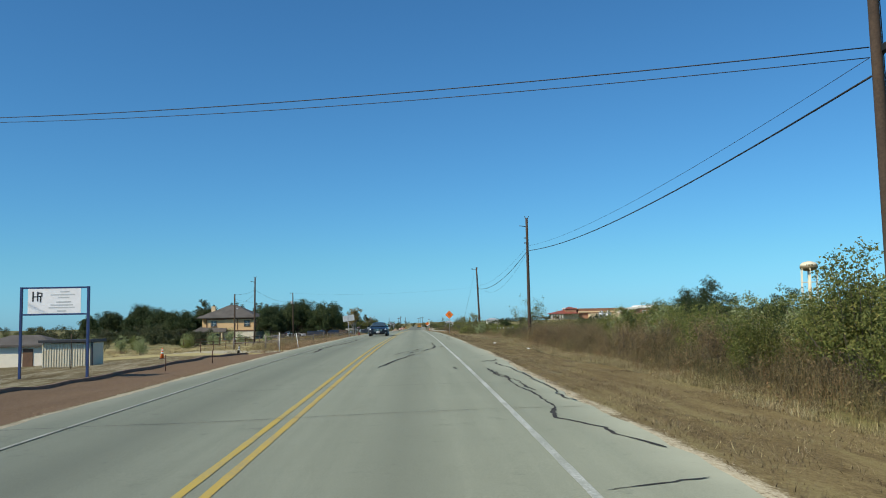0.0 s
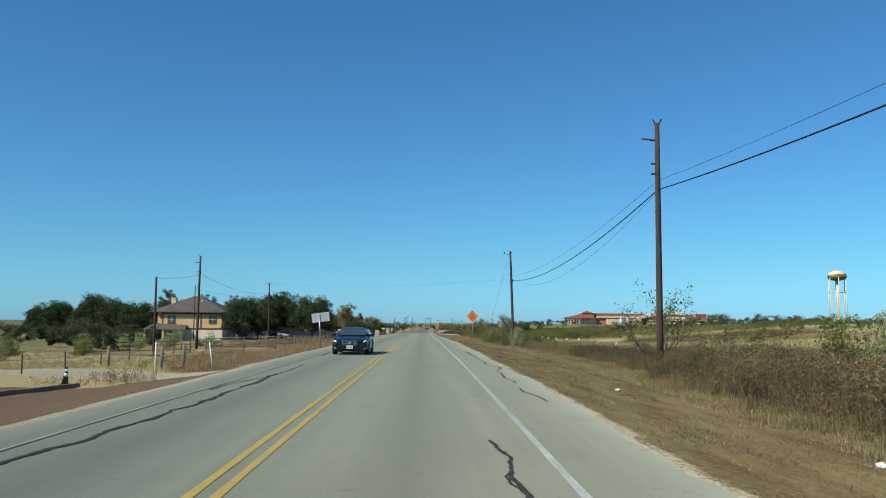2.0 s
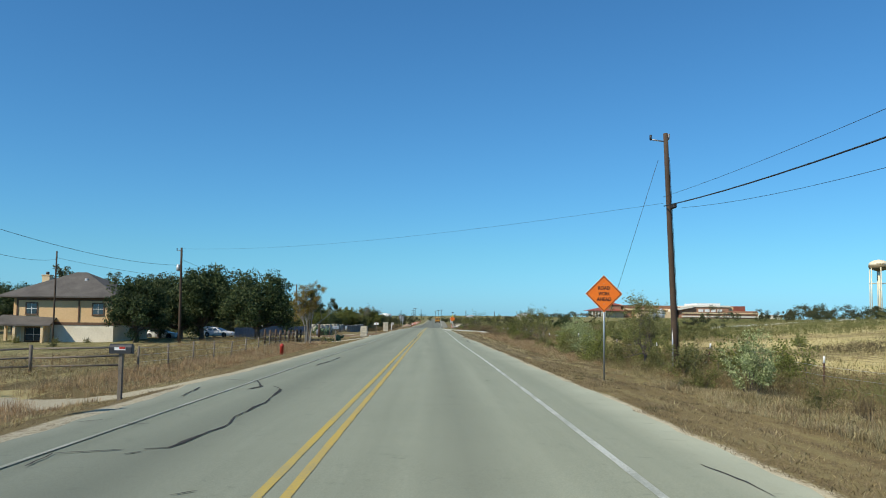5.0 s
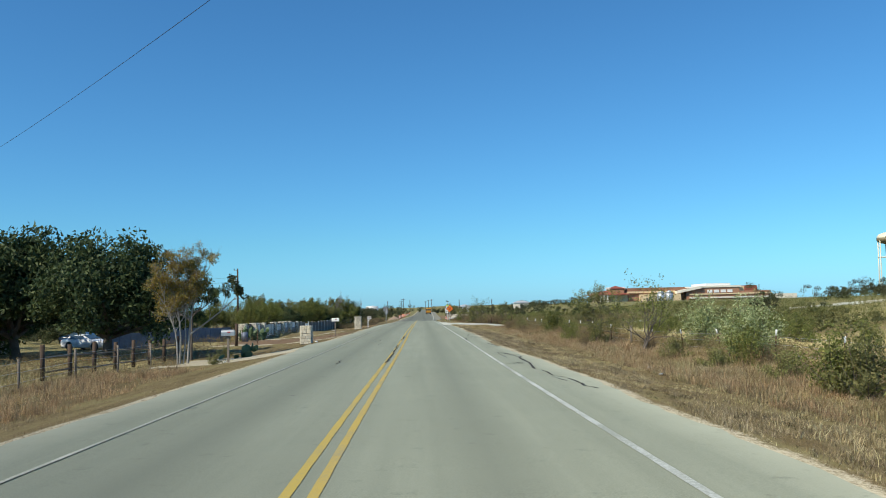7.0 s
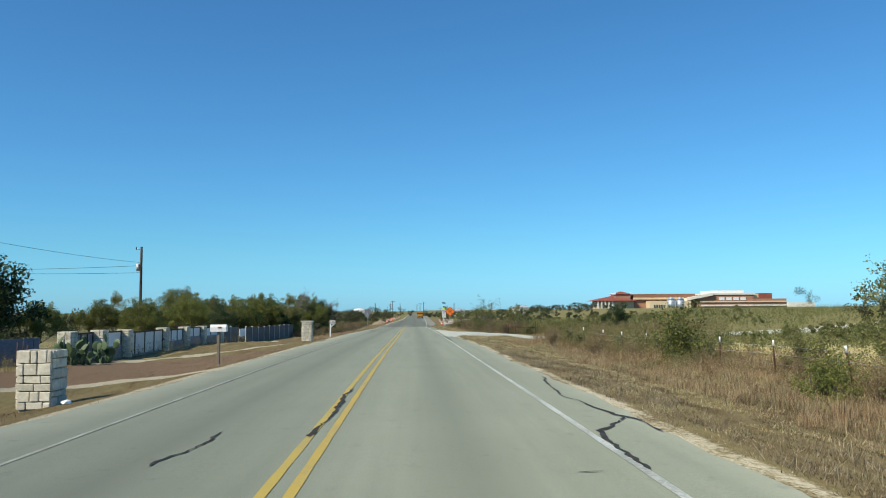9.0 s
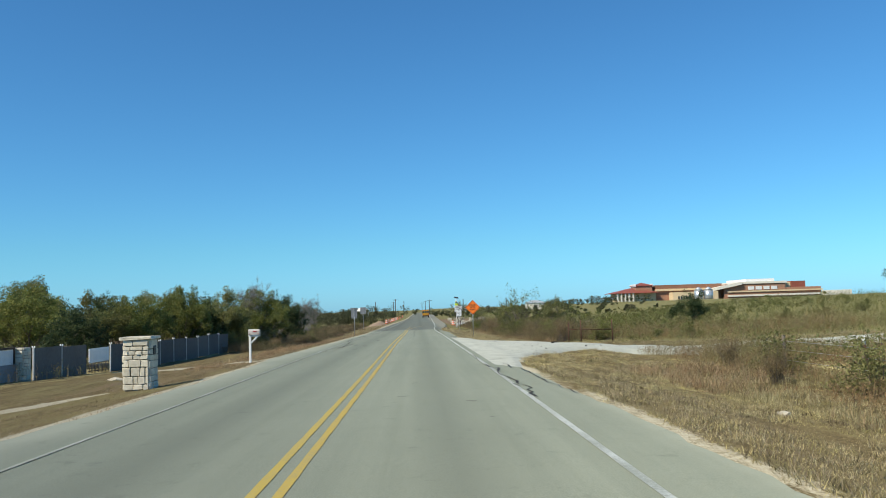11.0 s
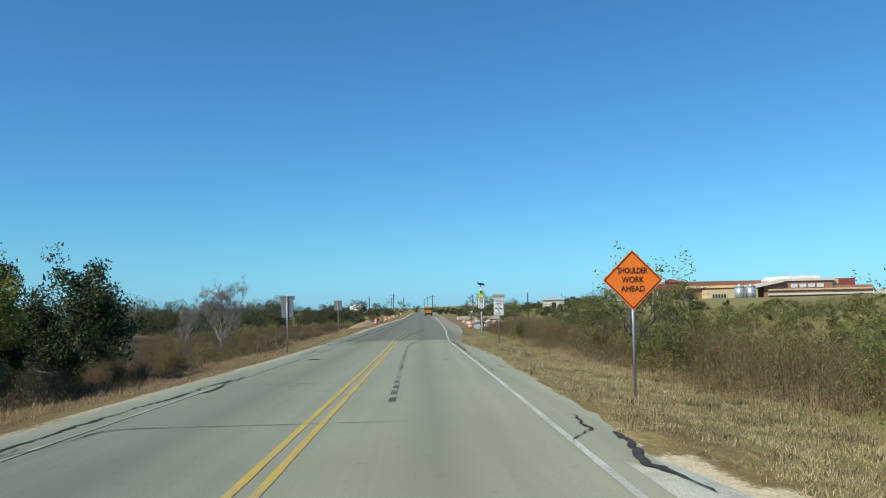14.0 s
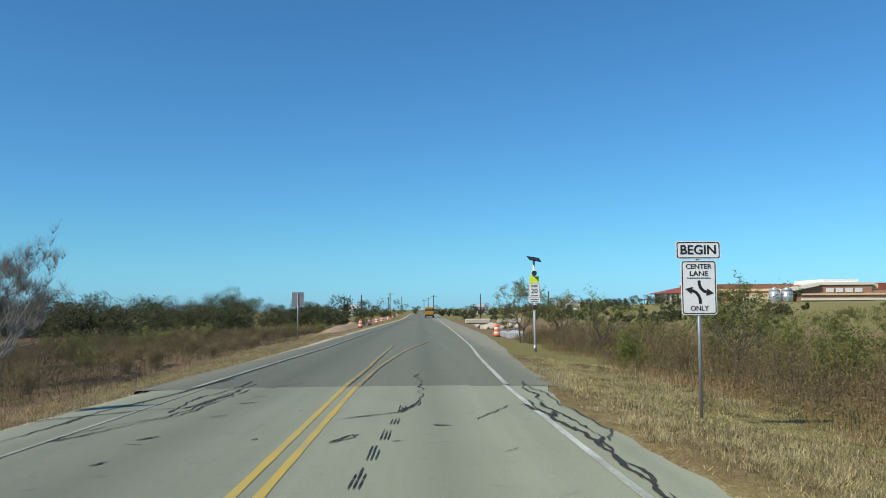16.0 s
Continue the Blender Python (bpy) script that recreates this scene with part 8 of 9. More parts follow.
def panel_bay(ya, yb, x, h, low, panes, label, mat=None):
    """Low dark wall with framed pale panels above it, between two pillars."""
    w = thing("panel_wall", pose(0, 0, 0), label, "wall", "panel walls")
    g = gz(x, (ya + yb) / 2)
    L, c = yb - ya, (ya + yb) / 2
    if low > 0.1:
        part("low_wall", soft_box((x, c, g + low / 2 - 0.15), (0.20, L, low + 0.3), 0.015), M_SIGN_BACK_DARK, w, "dark low wall")
    part("top_rail", soft_box((x, c, g + h - 0.04), (0.10, L, 0.09), 0.01), M_POLE, w, "dark wooden top rail")
    for k in range(panes + 1):
        y = ya + L * k / panes
        part("upright", soft_box((x, min(max(y, ya + 0.06), yb - 0.06), g + (low + h - 0.09) / 2), (0.09, 0.10, h - 0.09 - low), 0.008), M_POLE, w)
        if k < panes:
            part("panel", soft_box((x - 0.01, y + L / panes / 2, g + (low + h - 0.09) / 2), (0.03, L / panes - 0.11, h - 0.10 - low), 0.005), mat or M_WHITE_PAINT, w, "pale sheet panel")
    return w


panel_bay(224.5, 227.0, -16.4, 1.6, 0.2, 3, "dark board wall between stone pillars", M_SIGN_BACK_DARK)
panel_bay(227.8, 230.5, -16.1, 1.6, 0.72, 1, "pale panel over a dark low wall between pillars")
panel_bay(231.3, 238.9, -16.2, 1.52, 0.12, 4, "wide boarded gate between stone pillars", M_SIGN_BACK)
panel_bay(239.7, 244.3, -16.3, 1.45, 0.62, 3, "pale panels over a dark low wall between pillars")
panel_bay(245.1, 249.4, -16.3, 1.4, 0.66, 2, "pale panels over a dark low wall between pillars")
panel_bay(250.2, 255.6, -16.3, 1.4, 0.66, 2, "pale panels over a dark low wall between pillars")
# thin dark bar set diagonally across the pillar's near face
part("diagonal", rod((-16.62, 238.9, gz(-16.3, 239) + 1.35), (-16.05, 238.9, gz(-16.3, 239) + 0.75), 0.035, 6), M_POLE, thing("gate_brace", pose(0, 0, 0), "dark diagonal bar on a stone pillar", "brace"))


def sheet_fence(pts, h, mat, cap_mat, label, name="panel_fence", gap=0.05, step=2.4, ribs=0):
    f = thing(name, pose(0, 0, 0), label, "fence", "fences")
    for (xa, ya), (xb, yb) in zip(pts, pts[1:]):
        a, b = Vector((xa, ya, 0)), Vector((xb, yb, 0))
        L = (b - a).length
        n = max(1, round(L / step))
        ang = math.degrees(math.atan2(yb - ya, xb - xa))
        for k in range(n):
            c = a.lerp(b, (k + 0.5) / n)
            z = gz(c.x, c.y)
            bm = bmesh.new()
            w = L / n - gap
            line = [(-w / 2, -0.025)]                # folded sheet, seen from above
            for q in range(ribs):
                m = -w / 2 + (q + 0.5) * w / ribs
                line += [(m - 0.032, -0.025), (m - 0.022, -0.05), (m + 0.022, -0.05), (m + 0.032, -0.025)]
            line += [(w / 2, -0.025), (w / 2, 0.025), (-w / 2, 0.025)]
            lo = [bm.verts.new((px, py, 0)) for px, py in line]
            hi = [bm.verts.new((px, py, h)) for px, py in line]
            for q in range(len(line)):
                bm.faces.new((lo[q], lo[(q + 1) % len(line)], hi[(q + 1) % len(line)], hi[q]))
            bm.faces.new(hi)
            bm.faces.new(lo[::-1])
            bmesh.ops.transform(bm, matrix=pose(c.x, c.y, z, 0, 0, ang), verts=bm.verts)
            pn = part("panel", bm, mat, f)
            e = a.lerp(b, k / n)
            part("post", soft_box((e.x, e.y, gz(e.x, e.y) + h / 2), (0.07, 0.07, h + 0.06), 0.008, ang), M_SIGN_BACK if cap_mat else mat, f)
            if cap_mat:
                for q in (-0.05, 0.05):
                    part("post_cap", rod((e.x + q, e.y, gz(e.x, e.y) + h), (e.x + q, e.y, gz(e.x, e.y) + h + 0.09), 0.03, 6), cap_mat, f, "white post cap")
    return f


sheet_fence([(-16.3, 257.4), (-15.9, 262.4)], 1.5, M_VINYL_GREY, M_SIGN_WHITE, "dark grey privacy fence with white-capped posts")
sheet_fence([(-15.8, 265.5), (-14.0, 286.0)], 1.5, M_VINYL_GREY, M_SIGN_WHITE, "dark grey privacy fence with white-capped posts")
sheet_fence([(-26.0, 213.5), (-17.6, 223.2)], 1.35, M_SLATE, None, "dull slate-blue sheet metal yard fence", ribs=5)
part("gate_panel", soft_box((-15.85, 264.0, gz(-15.9, 264) + 0.98), (0.06, 2.7, 0.75), 0.01), M_SIGN_WHITE, thing("yard_gate", pose(0, 0, 0), "white panelled gate over black pickets in a fence", "gate"))
yard_gate = bpy.data.objects["yard_gate"]
for k in range(14):
    y = 262.75 + 0.195 * k
    part("picket", rod((-15.85, y, gz(-15.9, y) + 0.05), (-15.85, y, gz(-15.9, y) + 0.62), 0.018, 6), M_DARK_METAL, yard_gate)
for z in (0.12, 0.58):
    part("gate_rail", rod((-15.85, 262.6, gz(-15.9, 262.6) + z), (-15.85, 265.4, gz(-15.9, 265.4) + z), 0.022, 6), M_DARK_METAL, yard_gate)
small_post = thing("wire_fence", pose(0, 0, 0), "leaning white-tipped steel posts and a dark wooden post", "fence", "fences")
for x, y, r, h, mat in ((-12.5, 210.8, 0.03, 1.25, M_RUST), (-14.6, 214.5, 0.03, 1.25, M_RUST), (-16.0, 218.0, 0.03, 1.25, M_RUST), (-13.4, 207.0, 0.14, 1.75, M_POLE)):
    part("post", rod((x, y, gz(x, y) - 0.2), (x + 0.03, y, gz(x, y) + h), r, 8), mat, small_post)


def mailbox(x, y, zbox, size, mat, post_mat, label, arm=False, plate_bars=False, leanx=0.0):
    g = gz(x, y)
    m = thing("mailbox", pose(x, y, g, 0, leanx, 0), label, "mailbox", "roadside mailboxes")
    w, d, h = size
    zc = zbox - g
    bm = bmesh.new()                               # arched box, opening towards the road
    prof = [(-w / 2, 0), (w / 2, 0), (w / 2, h * 0.55)] + [(w / 2 * math.cos(radians(a)), h * 0.55 + h * 0.45 * math.sin(radians(a))) for a in range(20, 161, 20)] + [(-w / 2, h * 0.55)]
    f0 = [bm.verts.new((-d / 2, u, v + zc - h / 2)) for u, v in prof]
    f1 = [bm.verts.new((d / 2, u, v + zc - h / 2)) for u, v in prof]
    bm.faces.new(f0)
    bm.faces.new(f1[::-1])
    for i in range(len(prof)):
        bm.faces.new((f0[i], f1[i], f1[(i + 1) % len(prof)], f0[(i + 1) % len(prof)]))
    bmesh.ops.recalc_face_normals(bm, faces=bm.faces[:])
    bx = part("box", bm, mat, m)
    part("door", soft_box((d / 2 + 0.006, 0, zc - h * 0.08), (0.012, w * 0.9, h * 0.75), 0.004), mat, bx)
    part("flag", soft_box((d * 0.1, -w / 2 - 0.012, zc + h * 0.1), (0.15, 0.012, 0.05), 0.003), M_RED, bx, "red mailbox flag")
    part("post", soft_box((0 if not arm else -d * 0.38, 0, (zc - h / 2) / 2 - 0.1), (0.10, 0.10, zc - h / 2 + 0.2), 0.01), post_mat, m)
    if arm:
        part("arm", soft_box((0, 0, zc - h / 2 - 0.05), (d * 1.05, 0.09, 0.09), 0.01), post_mat, m)
        part("brace", rod((-d * 0.36, 0, zc - h / 2 - 0.42), (d * 0.32, 0, zc - h / 2 - 0.07), 0.045, 6), post_mat, m)
    if plate_bars:
        part("number_bar", bars([(0, zc, d * 0.5)], -w / 2 - 0.006, 0.07), M_SIGN_WHITE, bx, "pale bars on the side")
    return m


mailbox(-6.3, 119.5, 0.98, (0.20, 0.55, 0.24), M_DARK_METAL, M_WOOD, "dark mailbox on a wooden post in grass", False, True)
mailbox(-8.45, 183.2, 0.52, (0.28, 0.62, 0.30), M_STEEL, M_WOOD, "large silver mailbox on a wooden post")
mailbox(-6.34, 213.4, 0.62, (0.26, 0.62, 0.28), M_WHITE_PAINT, M_WOOD, "white mailbox on a slim wooden post")
mailbox(-6.2, 257.5, 0.25, (0.22, 0.52, 0.25), M_RUSTED_BOX, M_WHITE_PAINT, "rusted white mailbox on a white braced post", True)


def prickly_pear(x, y, n, seed):
    c = thing("cactus", pose(x, y, gz(x, y)), "clump of green prickly pear cactus pads", "cactus")
    rnd = random.Random(seed)
    tops = [(Vector((rnd.uniform(-0.9, 0.9), rnd.uniform(-0.6, 0.6), 0)), 0) for _ in range(9)]
    for k in range(n):
        p, lvl = tops[rnd.randrange(len(tops))]
        if lvl > 3:
            continue
        a, t = rnd.uniform(0, 180), rnd.gauss(0, 24)
        s = rnd.uniform(0.14, 0.22)
        bm = bmesh.new()
        bmesh.ops.create_uvsphere(bm, u_segments=10, v_segments=6, radius=1.0)
        bmesh.ops.transform(bm, matrix=Matrix.Translation(p) @ pose(0, 0, 0, t, rnd.gauss(0, 18), a) @ Matrix.Translation((0, 0, s * 1.1)) @ Matrix.Diagonal((s, 0.035, s * 1.25, 1)), verts=bm.verts)
        part("pad", bm, M_CACTUS, c)
        tops.append((p + Vector((rnd.gauss(0, 0.12), rnd.gauss(0, 0.1), s * 2.0)), lvl + 1))


prickly_pear(-15.5, 222.0, 60, 3)
prickly_pear(-14.9, 224.0, 50, 7)
prickly_pear(-9.6, 189.5, 18, 5)


def small(name, x, y, bm, mat, label, category, group=""):
    t = thing(name, pose(x, y, gz(x, y)), label, category, group)
    part("body", bm, mat, t)
    return t


bm = bmesh.new()
tube(bm, [(0, 0, 0), (0, 0, 0.55), (0, 0, 0.62), (0, 0, 0.75)], [0.13, 0.13, 0.16, 0.05], 10)
small("fire_hydrant", -8.6, 154.0, bm, M_RED, "red fire hydrant in dry grass", "hydrant")
bm = bmesh.new()
tube(bm, [(0, 0, 0), (0, 0, 0.9)], 0.29, 14)
small("plastic_drum", -15.0, 217.5, bm, M_SLATE, "blue plastic drum beside a cactus", "drum")
rl = random.Random(9)
for k, (x, y) in enumerate(((11.9, 28.6), (10.6, 74.1), (9.7, 207.8), (10.0, 247.2), (8.7, 168.5), (9.3, 172.0), (8.2, 100.5), (9.2, 52.0), (8.4, 66.0), (7.9, 292.5), (8.6, 300.5), (9.0, 316.0), (-8.0, 84.5), (-8.8, 183.9), (-6.1, 198.8), (8.6, 235.0))):
    bm = bmesh.new()
    bmesh.ops.create_icosphere(bm, subdivisions=1, radius=rl.uniform(0.07, 0.15))
    for v in bm.verts:
        v.co = Vector((v.co.x * rl.uniform(0.7, 1.5), v.co.y * rl.uniform(0.7, 1.3), v.co.z * rl.uniform(0.4, 0.8) + 0.04))
    small("litter", x, y, bm, M_SIGN_WHITE if k % 3 else M_ROCK, "crumpled white litter lying on the verge", "litter", "litter on the verge")
bm = bmesh.new()
bmesh.ops.create_icosphere(bm, subdivisions=1, radius=0.3)
for v in bm.verts:
    v.co = Vector((v.co.x * 1.3, v.co.y * 0.7, max(0, v.co.z) * 0.5))
small("rock", -10.6, 252.0, bm, M_ROCK, "flat pale rock on the grass", "rock")
bm = bmesh.new()
tube(bm, [(0.12 * math.cos(a / 10), 0.12 * math.sin(a / 10), 0.04) for a in range(0, 60, 6)], 0.035, 6)
small("tyre_scrap", 9.9, 274.2, bm, M_TYRE, "black scrap of tyre on caliche", "litter")


# parked vehicles in the yard
sedan(-27.3, 218.0, M_WHITE_CAR, "white parked car in a yard under trees", "car", 70, False, "parked_car")
sedan(-34.0, 214.0, M_WHITE_CAR, "white parked car in a yard under trees", "car", 80, False, "parked_car")
sedan(-21.5, 226.5, M_WHITE_CAR, "silver parked car in a yard behind a fence", "car", 80, False, "parked_car")
sedan(-29.5, 224.0, M_CAR, "dark parked car in a shaded yard", "car", 84, False, "parked_car")


# ---- right-hand distance: school, silos, water tower ----
def school():
    s = thing("school_building", pose(0, 0, 0), "long low school with red roofs and sand walls", "school")
    g = 0.5
    def block(name, x0, x1, y0, y1, z0, z1, mat, label=""):
        bm = bmesh.new()
        box(bm, ((x0 + x1) / 2, (y0 + y1) / 2, (z0 + z1) / 2), (x1 - x0, y1 - y0, z1 - z0))
        return part(name, bm, mat, s, label)
    up = 1.4
    def slab(name, x0, x1, y0, y1, z0, z1, mat, label=""):
        return block(name, x0, x1, y0, y1, (z0 if z0 < 0 else z0 + up), z1 + up, mat, label)
    slab("wing_wall", 119, 141, 693, 713, -4, 5.0, M_SAND, "sand-coloured end wing")
    part("roof", hip_roof(116.5, 141.5, 690, 714, 5.0 + up, 3.2, 0.8), M_RED_ROOF, s, "red metal hip roof")
    slab("tower_wall", 130, 139.5, 695, 707, 5.0, 9.2, M_BRICK_FAR, "red-brown tower")
    part("roof_tower", hip_roof(130, 139.5, 695, 707, 9.2 + up, 1.9, 0.7), M_RED_ROOF, s, "red roof of entrance tower")
    for x in (129.7, 139.8):
        slab("parapet_edge", x - 0.25, x + 0.25, 694.4, 707, 8.8, 10.2, M_WHITE_PAINT, "white parapet edge")
    for k in range(5):
        slab("porch_column", 117.2 + k * 2.3, 118.0 + k * 2.3, 689.8, 690.6, -4, 5.0, M_PALE)
    slab("wall", 141.5, 190, 696, 722, -4, 7.0, M_BRICK_FAR, "red-brown masonry wall")
    slab("roof_band", 141.5, 181, 695, 722, 7.0, 9.3, M_BROWN_METAL, "brown metal roof band")
    slab("cornice", 141.4, 174, 694.4, 697, 5.8, 7.0, M_SAND, "sand-coloured cornice band")
    slab("entrance_wall", 149.6, 176, 688, 696, -4, 4.8, M_SAND, "sand-coloured entrance wing")
    for k in range(5):
        slab("window", 152.4 + k * 1.5, 153.2 + k * 1.5, 687.7, 688.2, 0.6, 2.4, M_GLASS, "dark window")
    part("sloped_fascia", plate([(174, 4.9 + up), (191, 8.1 + up), (191, 9.8 + up), (174, 6.6 + up)], 20, off=690), M_PALE, s, "pale fascia that slopes up")
    slab("gym_wall", 181, 217.5, 692, 726, -4, 8.5, M_BRICK_FAR, "brown brick gym wall")
    slab("gym_fascia", 190.5, 218.5, 691.4, 726.5, 8.5, 9.7, M_PALE, "pale gym fascia")
    slab("gym_roof", 195, 212, 694, 724, 9.7, 11.3, M_WHITE_PAINT, "white gym roof")
    for k in range(4):
        slab("window", 195.3 + k * 4.6, 198.7 + k * 4.6, 691.6, 692.1, 5.0, 6.9, M_WHITE_PAINT, "pale window blind")
    slab("sill_band", 183, 239.5, 691.3, 692, 3.7, 4.5, M_SAND, "sand-coloured sill band")
    slab("link_wall", 217, 221.5, 694, 712, -4, 9.0, M_SAND)
    slab("red_wall", 221.5, 230, 693, 712, 4.0, 9.4, M_RED_ROOF, "dark red upper wall")
    slab("east_wing", 217.5, 239, 692.5, 715, -4, 5.9, M_BRICK_FAR, "low brick wing")
    slab("base_band", 183, 239.4, 691.4, 692.4, 1.2, 2.2, M_PALE)
    slab("canopy", 107, 116.5, 690, 700, 2.0, 2.6, M_SIGN_BACK_DARK, "grey walkway canopy")
    for k in range(4):
        slab("canopy_post", 107.3 + k * 2.9, 107.6 + k * 2.9, 690.2, 690.5, -4, 2.0, M_SIGN_BACK_DARK)
    slab("yard_wall", 239, 256, 690, 692, -4, 3.4, M_PALE, "low pale yard wall")
    return s


school()
for k, x in enumerate((149.6, 154.8)):
    w = thing("grain_silo", pose(x, 645.0, gz(x, 645) - 0.7), "shiny corrugated steel silo with conical roof", "silo", "grain silos")
    bm = bmesh.new()
    tube(bm, [(0, 0, 0), (0, 0, 5.6)], 2.3, 20)
    part("drum", bm, M_SILO, w)
    bm = bmesh.new()
    tube(bm, [(0, 0, 5.55), (0, 0, 7.2)], [2.45, 0.3], 20)
    part("roof", bm, M_SILO, w)
    for z in (1.3, 2.6, 3.9):
        bm = bmesh.new()
        tube(bm, [(0, 0, z), (0, 0, z + 0.12)], 2.34, 20)
        part("hoop", bm, M_STEEL, w)


def water_tower(x, y):
    g = gz(x, y)
    t = thing("water_tower", pose(x, y, g), "cream water tower on tall steel legs", "water tower")
    top = 62.5 - g
    R = 9.5
    bm = bmesh.new()
    prof = [(0.05, top), (R * 0.45, top - 0.8), (R * 0.8, top - 2.2), (R * 0.97, top - 4.2), (R, top - 6.2)]
    tube(bm, [(0, 0, z) for r, z in prof], [r for r, z in prof], 32)
    part("tank", bm, M_TANK, t, "domed cream tank")
    bm = bmesh.new()
    prof = [(R, top - 6.2), (R * 1.02, top - 7.3), (R * 0.96, top - 8.7), (R * 0.72, top - 10.4), (R * 0.3, top - 11.5)]
    tube(bm, [(0, 0, z) for r, z in prof], [r for r, z in prof], 32)
    # the bowl's underside shade is put into its brown colour
    part("tank_bowl", bm, M_TANK_BARS_SHADE, t, "tank bowl with underside shade in its brown colour")
    for k in range(6):
        a = radians(60 * k + 12)
        part("leg", rod((math.cos(a) * R * 1.02, math.sin(a) * R * 1.02, -6), (math.cos(a) * R * 0.93, math.sin(a) * R * 0.93, top - 8.0), 0.5, 10), M_TANK, t)
    part("riser", rod((0, 0, -6), (0, 0, top - 11), 1.1, 14), M_TANK, t, "central riser pipe")
    for z in (top - 24,):
        for k in range(6):
            a, b = radians(60 * k + 12), radians(60 * k + 72)
            part("brace", rod((math.cos(a) * R, math.sin(a) * R, z), (math.cos(b) * R, math.sin(b) * R, z), 0.3, 6), M_TANK, t)
    for k in range(9):
        if k == 5:
            continue
        bm = bmesh.new()
        a = radians(-90 - 38 + k * 9.5)
        vs = box(bm, (0, 0, 0), (1.1, 0.2, 1.6))
        bmesh.ops.transform(bm, matrix=Matrix.Translation((math.cos(a) * R * 0.985, math.sin(a) * R * 0.985, top - 5.2)) @ Matrix.Rotation(a + math.pi / 2, 4, "Z"), verts=vs)
        part("painted_bar", bm, M_TANK_BARS_SHADE, t, "dark painted bar of unreadable lettering")


water_tower(449.0, 910.0)


# ---- beyond the joint: road works, far poles and tank ----
def barrel(x, y):
    b = thing("traffic_barrel", pose(x, y, gz(x, y) if abs(x) > 6.6 else float(road_z(y)) - 0.08), "orange and white striped traffic barrel", "traffic barrel", "traffic barrels")
    part("base", rod((0, 0, 0.0), (0, 0, 0.07), 0.36, 14), M_TYRE, b)
    for k in range(5):
        z0, z1 = 0.06 + k * 0.19, 0.06 + (k + 1) * 0.19
        r0, r1 = 0.30 - k * 0.022, 0.30 - k * 0.022 - 0.016
        bm = bmesh.new()
        tube(bm, [(0, 0, z0), (0, 0, z1)], [r0, r1], 14)
        part("band", bm, M_BARREL if k % 2 == 0 else M_SIGN_WHITE, b, "" if k % 2 == 0 else "white reflective band")
    part("handle", soft_box((0, 0, 1.05), (0.16, 0.05, 0.1), 0.015), M_BARREL, b)
    return b


first_barrel = barrel(8.4, 381.0)
for x, y in ((-6.2, 418.0), (-6.1, 438.0), (-6.0, 456.0), (-6.0, 476.0), (-5.6, 500.0), (-5.3, 524.0), (-4.9, 552.0)):
    copy_thing(first_barrel, pose(x, y, gz(x, y)))
rw = random.Random(4)
for k in range(14):
    x, y = rw.uniform(10, 17), rw.uniform(420, 436)
    bm = bmesh.new()
    bmesh.ops.create_icosphere(bm, subdivisions=1, radius=rw.uniform(0.4, 0.8))
    for v in bm.verts:
        v.co = Vector((v.co.x * rw.uniform(0.9, 1.7), v.co.y * rw.uniform(0.8, 1.2), v.co.z * 0.7 + 0.2)) * rw.uniform(0.85, 1.1)
    small("boulder", x, y, bm, M_ROCK, "pale broken rock at the road works", "rock", "rubble at the road works")
for x, y, L, w in ((9.6, 382.0, 7.0, 0.9), (10.6, 384.5, 7.0, 0.7)):
    bm = soft_box((0, 0, 0.35), (w, L, 0.5), 0.04)
    small("steel_trough", x, y, bm, M_SIGN_BACK, "long grey drain form lying on soil", "drain form", "drain forms")
for x, y in ((13.0, 468.0), (20.0, 476.0)):
    bm = soft_box((0, 0, 0.5), (5.0, 1.2, 1.0), 0.2)
    small("spoil_heap", x, y, bm, M_ROCK, "pale heap of rubble beside the road works", "heap")


def soil_bank():
    """A low ridge of dug soil along the widened roadside."""
    bm = bmesh.new()
    rng_ = random.Random(12)
    rows_ = []
    for k in range(64):
        y = 398 + k * 2.6
        cx = float(np.interp(y, (398, 470, 565), (-8.8, -8.2, -6.8)))
        hh = 0.85 * min(1, k / 6, (63 - k) / 6) * rng_.uniform(0.65, 1.15)
        rows_.append([bm.verts.new((cx + dx + rng_.uniform(-0.1, 0.1), y, gz(cx + dx, y) - 0.05 + hh * f)) for dx, f in ((-1.9, -0.1), (-1.1, 0.55), (-0.3, 1.0), (0.4, 0.9), (1.1, 0.4), (1.8, -0.1))])
    for u, v in zip(rows_, rows_[1:]):
        for q in range(5):
            bm.faces.new((u[q], u[q + 1], v[q + 1], v[q])).smooth = True
    bmesh.ops.recalc_face_normals(bm, faces=bm.faces[:])
    tagged(part("soil_bank", bm, M_SOIL), "tan ridge of dug soil along the road works", "soil bank", kind="structure")


soil_bank()


def far_pole(x, y, top, arm):
    p = thing("power_pole", pose(x, y, gz(x, y) - 0.2), "distant dark power pole with crossarm", "utility pole", "distant power poles")
    h = top - gz(x, y) + 0.2
    part("shaft", rod((0, 0, 0), (0, 0, h), 0.16, 8), M_POLE, p)
    if arm:
        part("crossarm", soft_box((0, 0, h - 0.5), (2.6, 0.14, 0.16), 0.01), M_POLE, p)
    return p


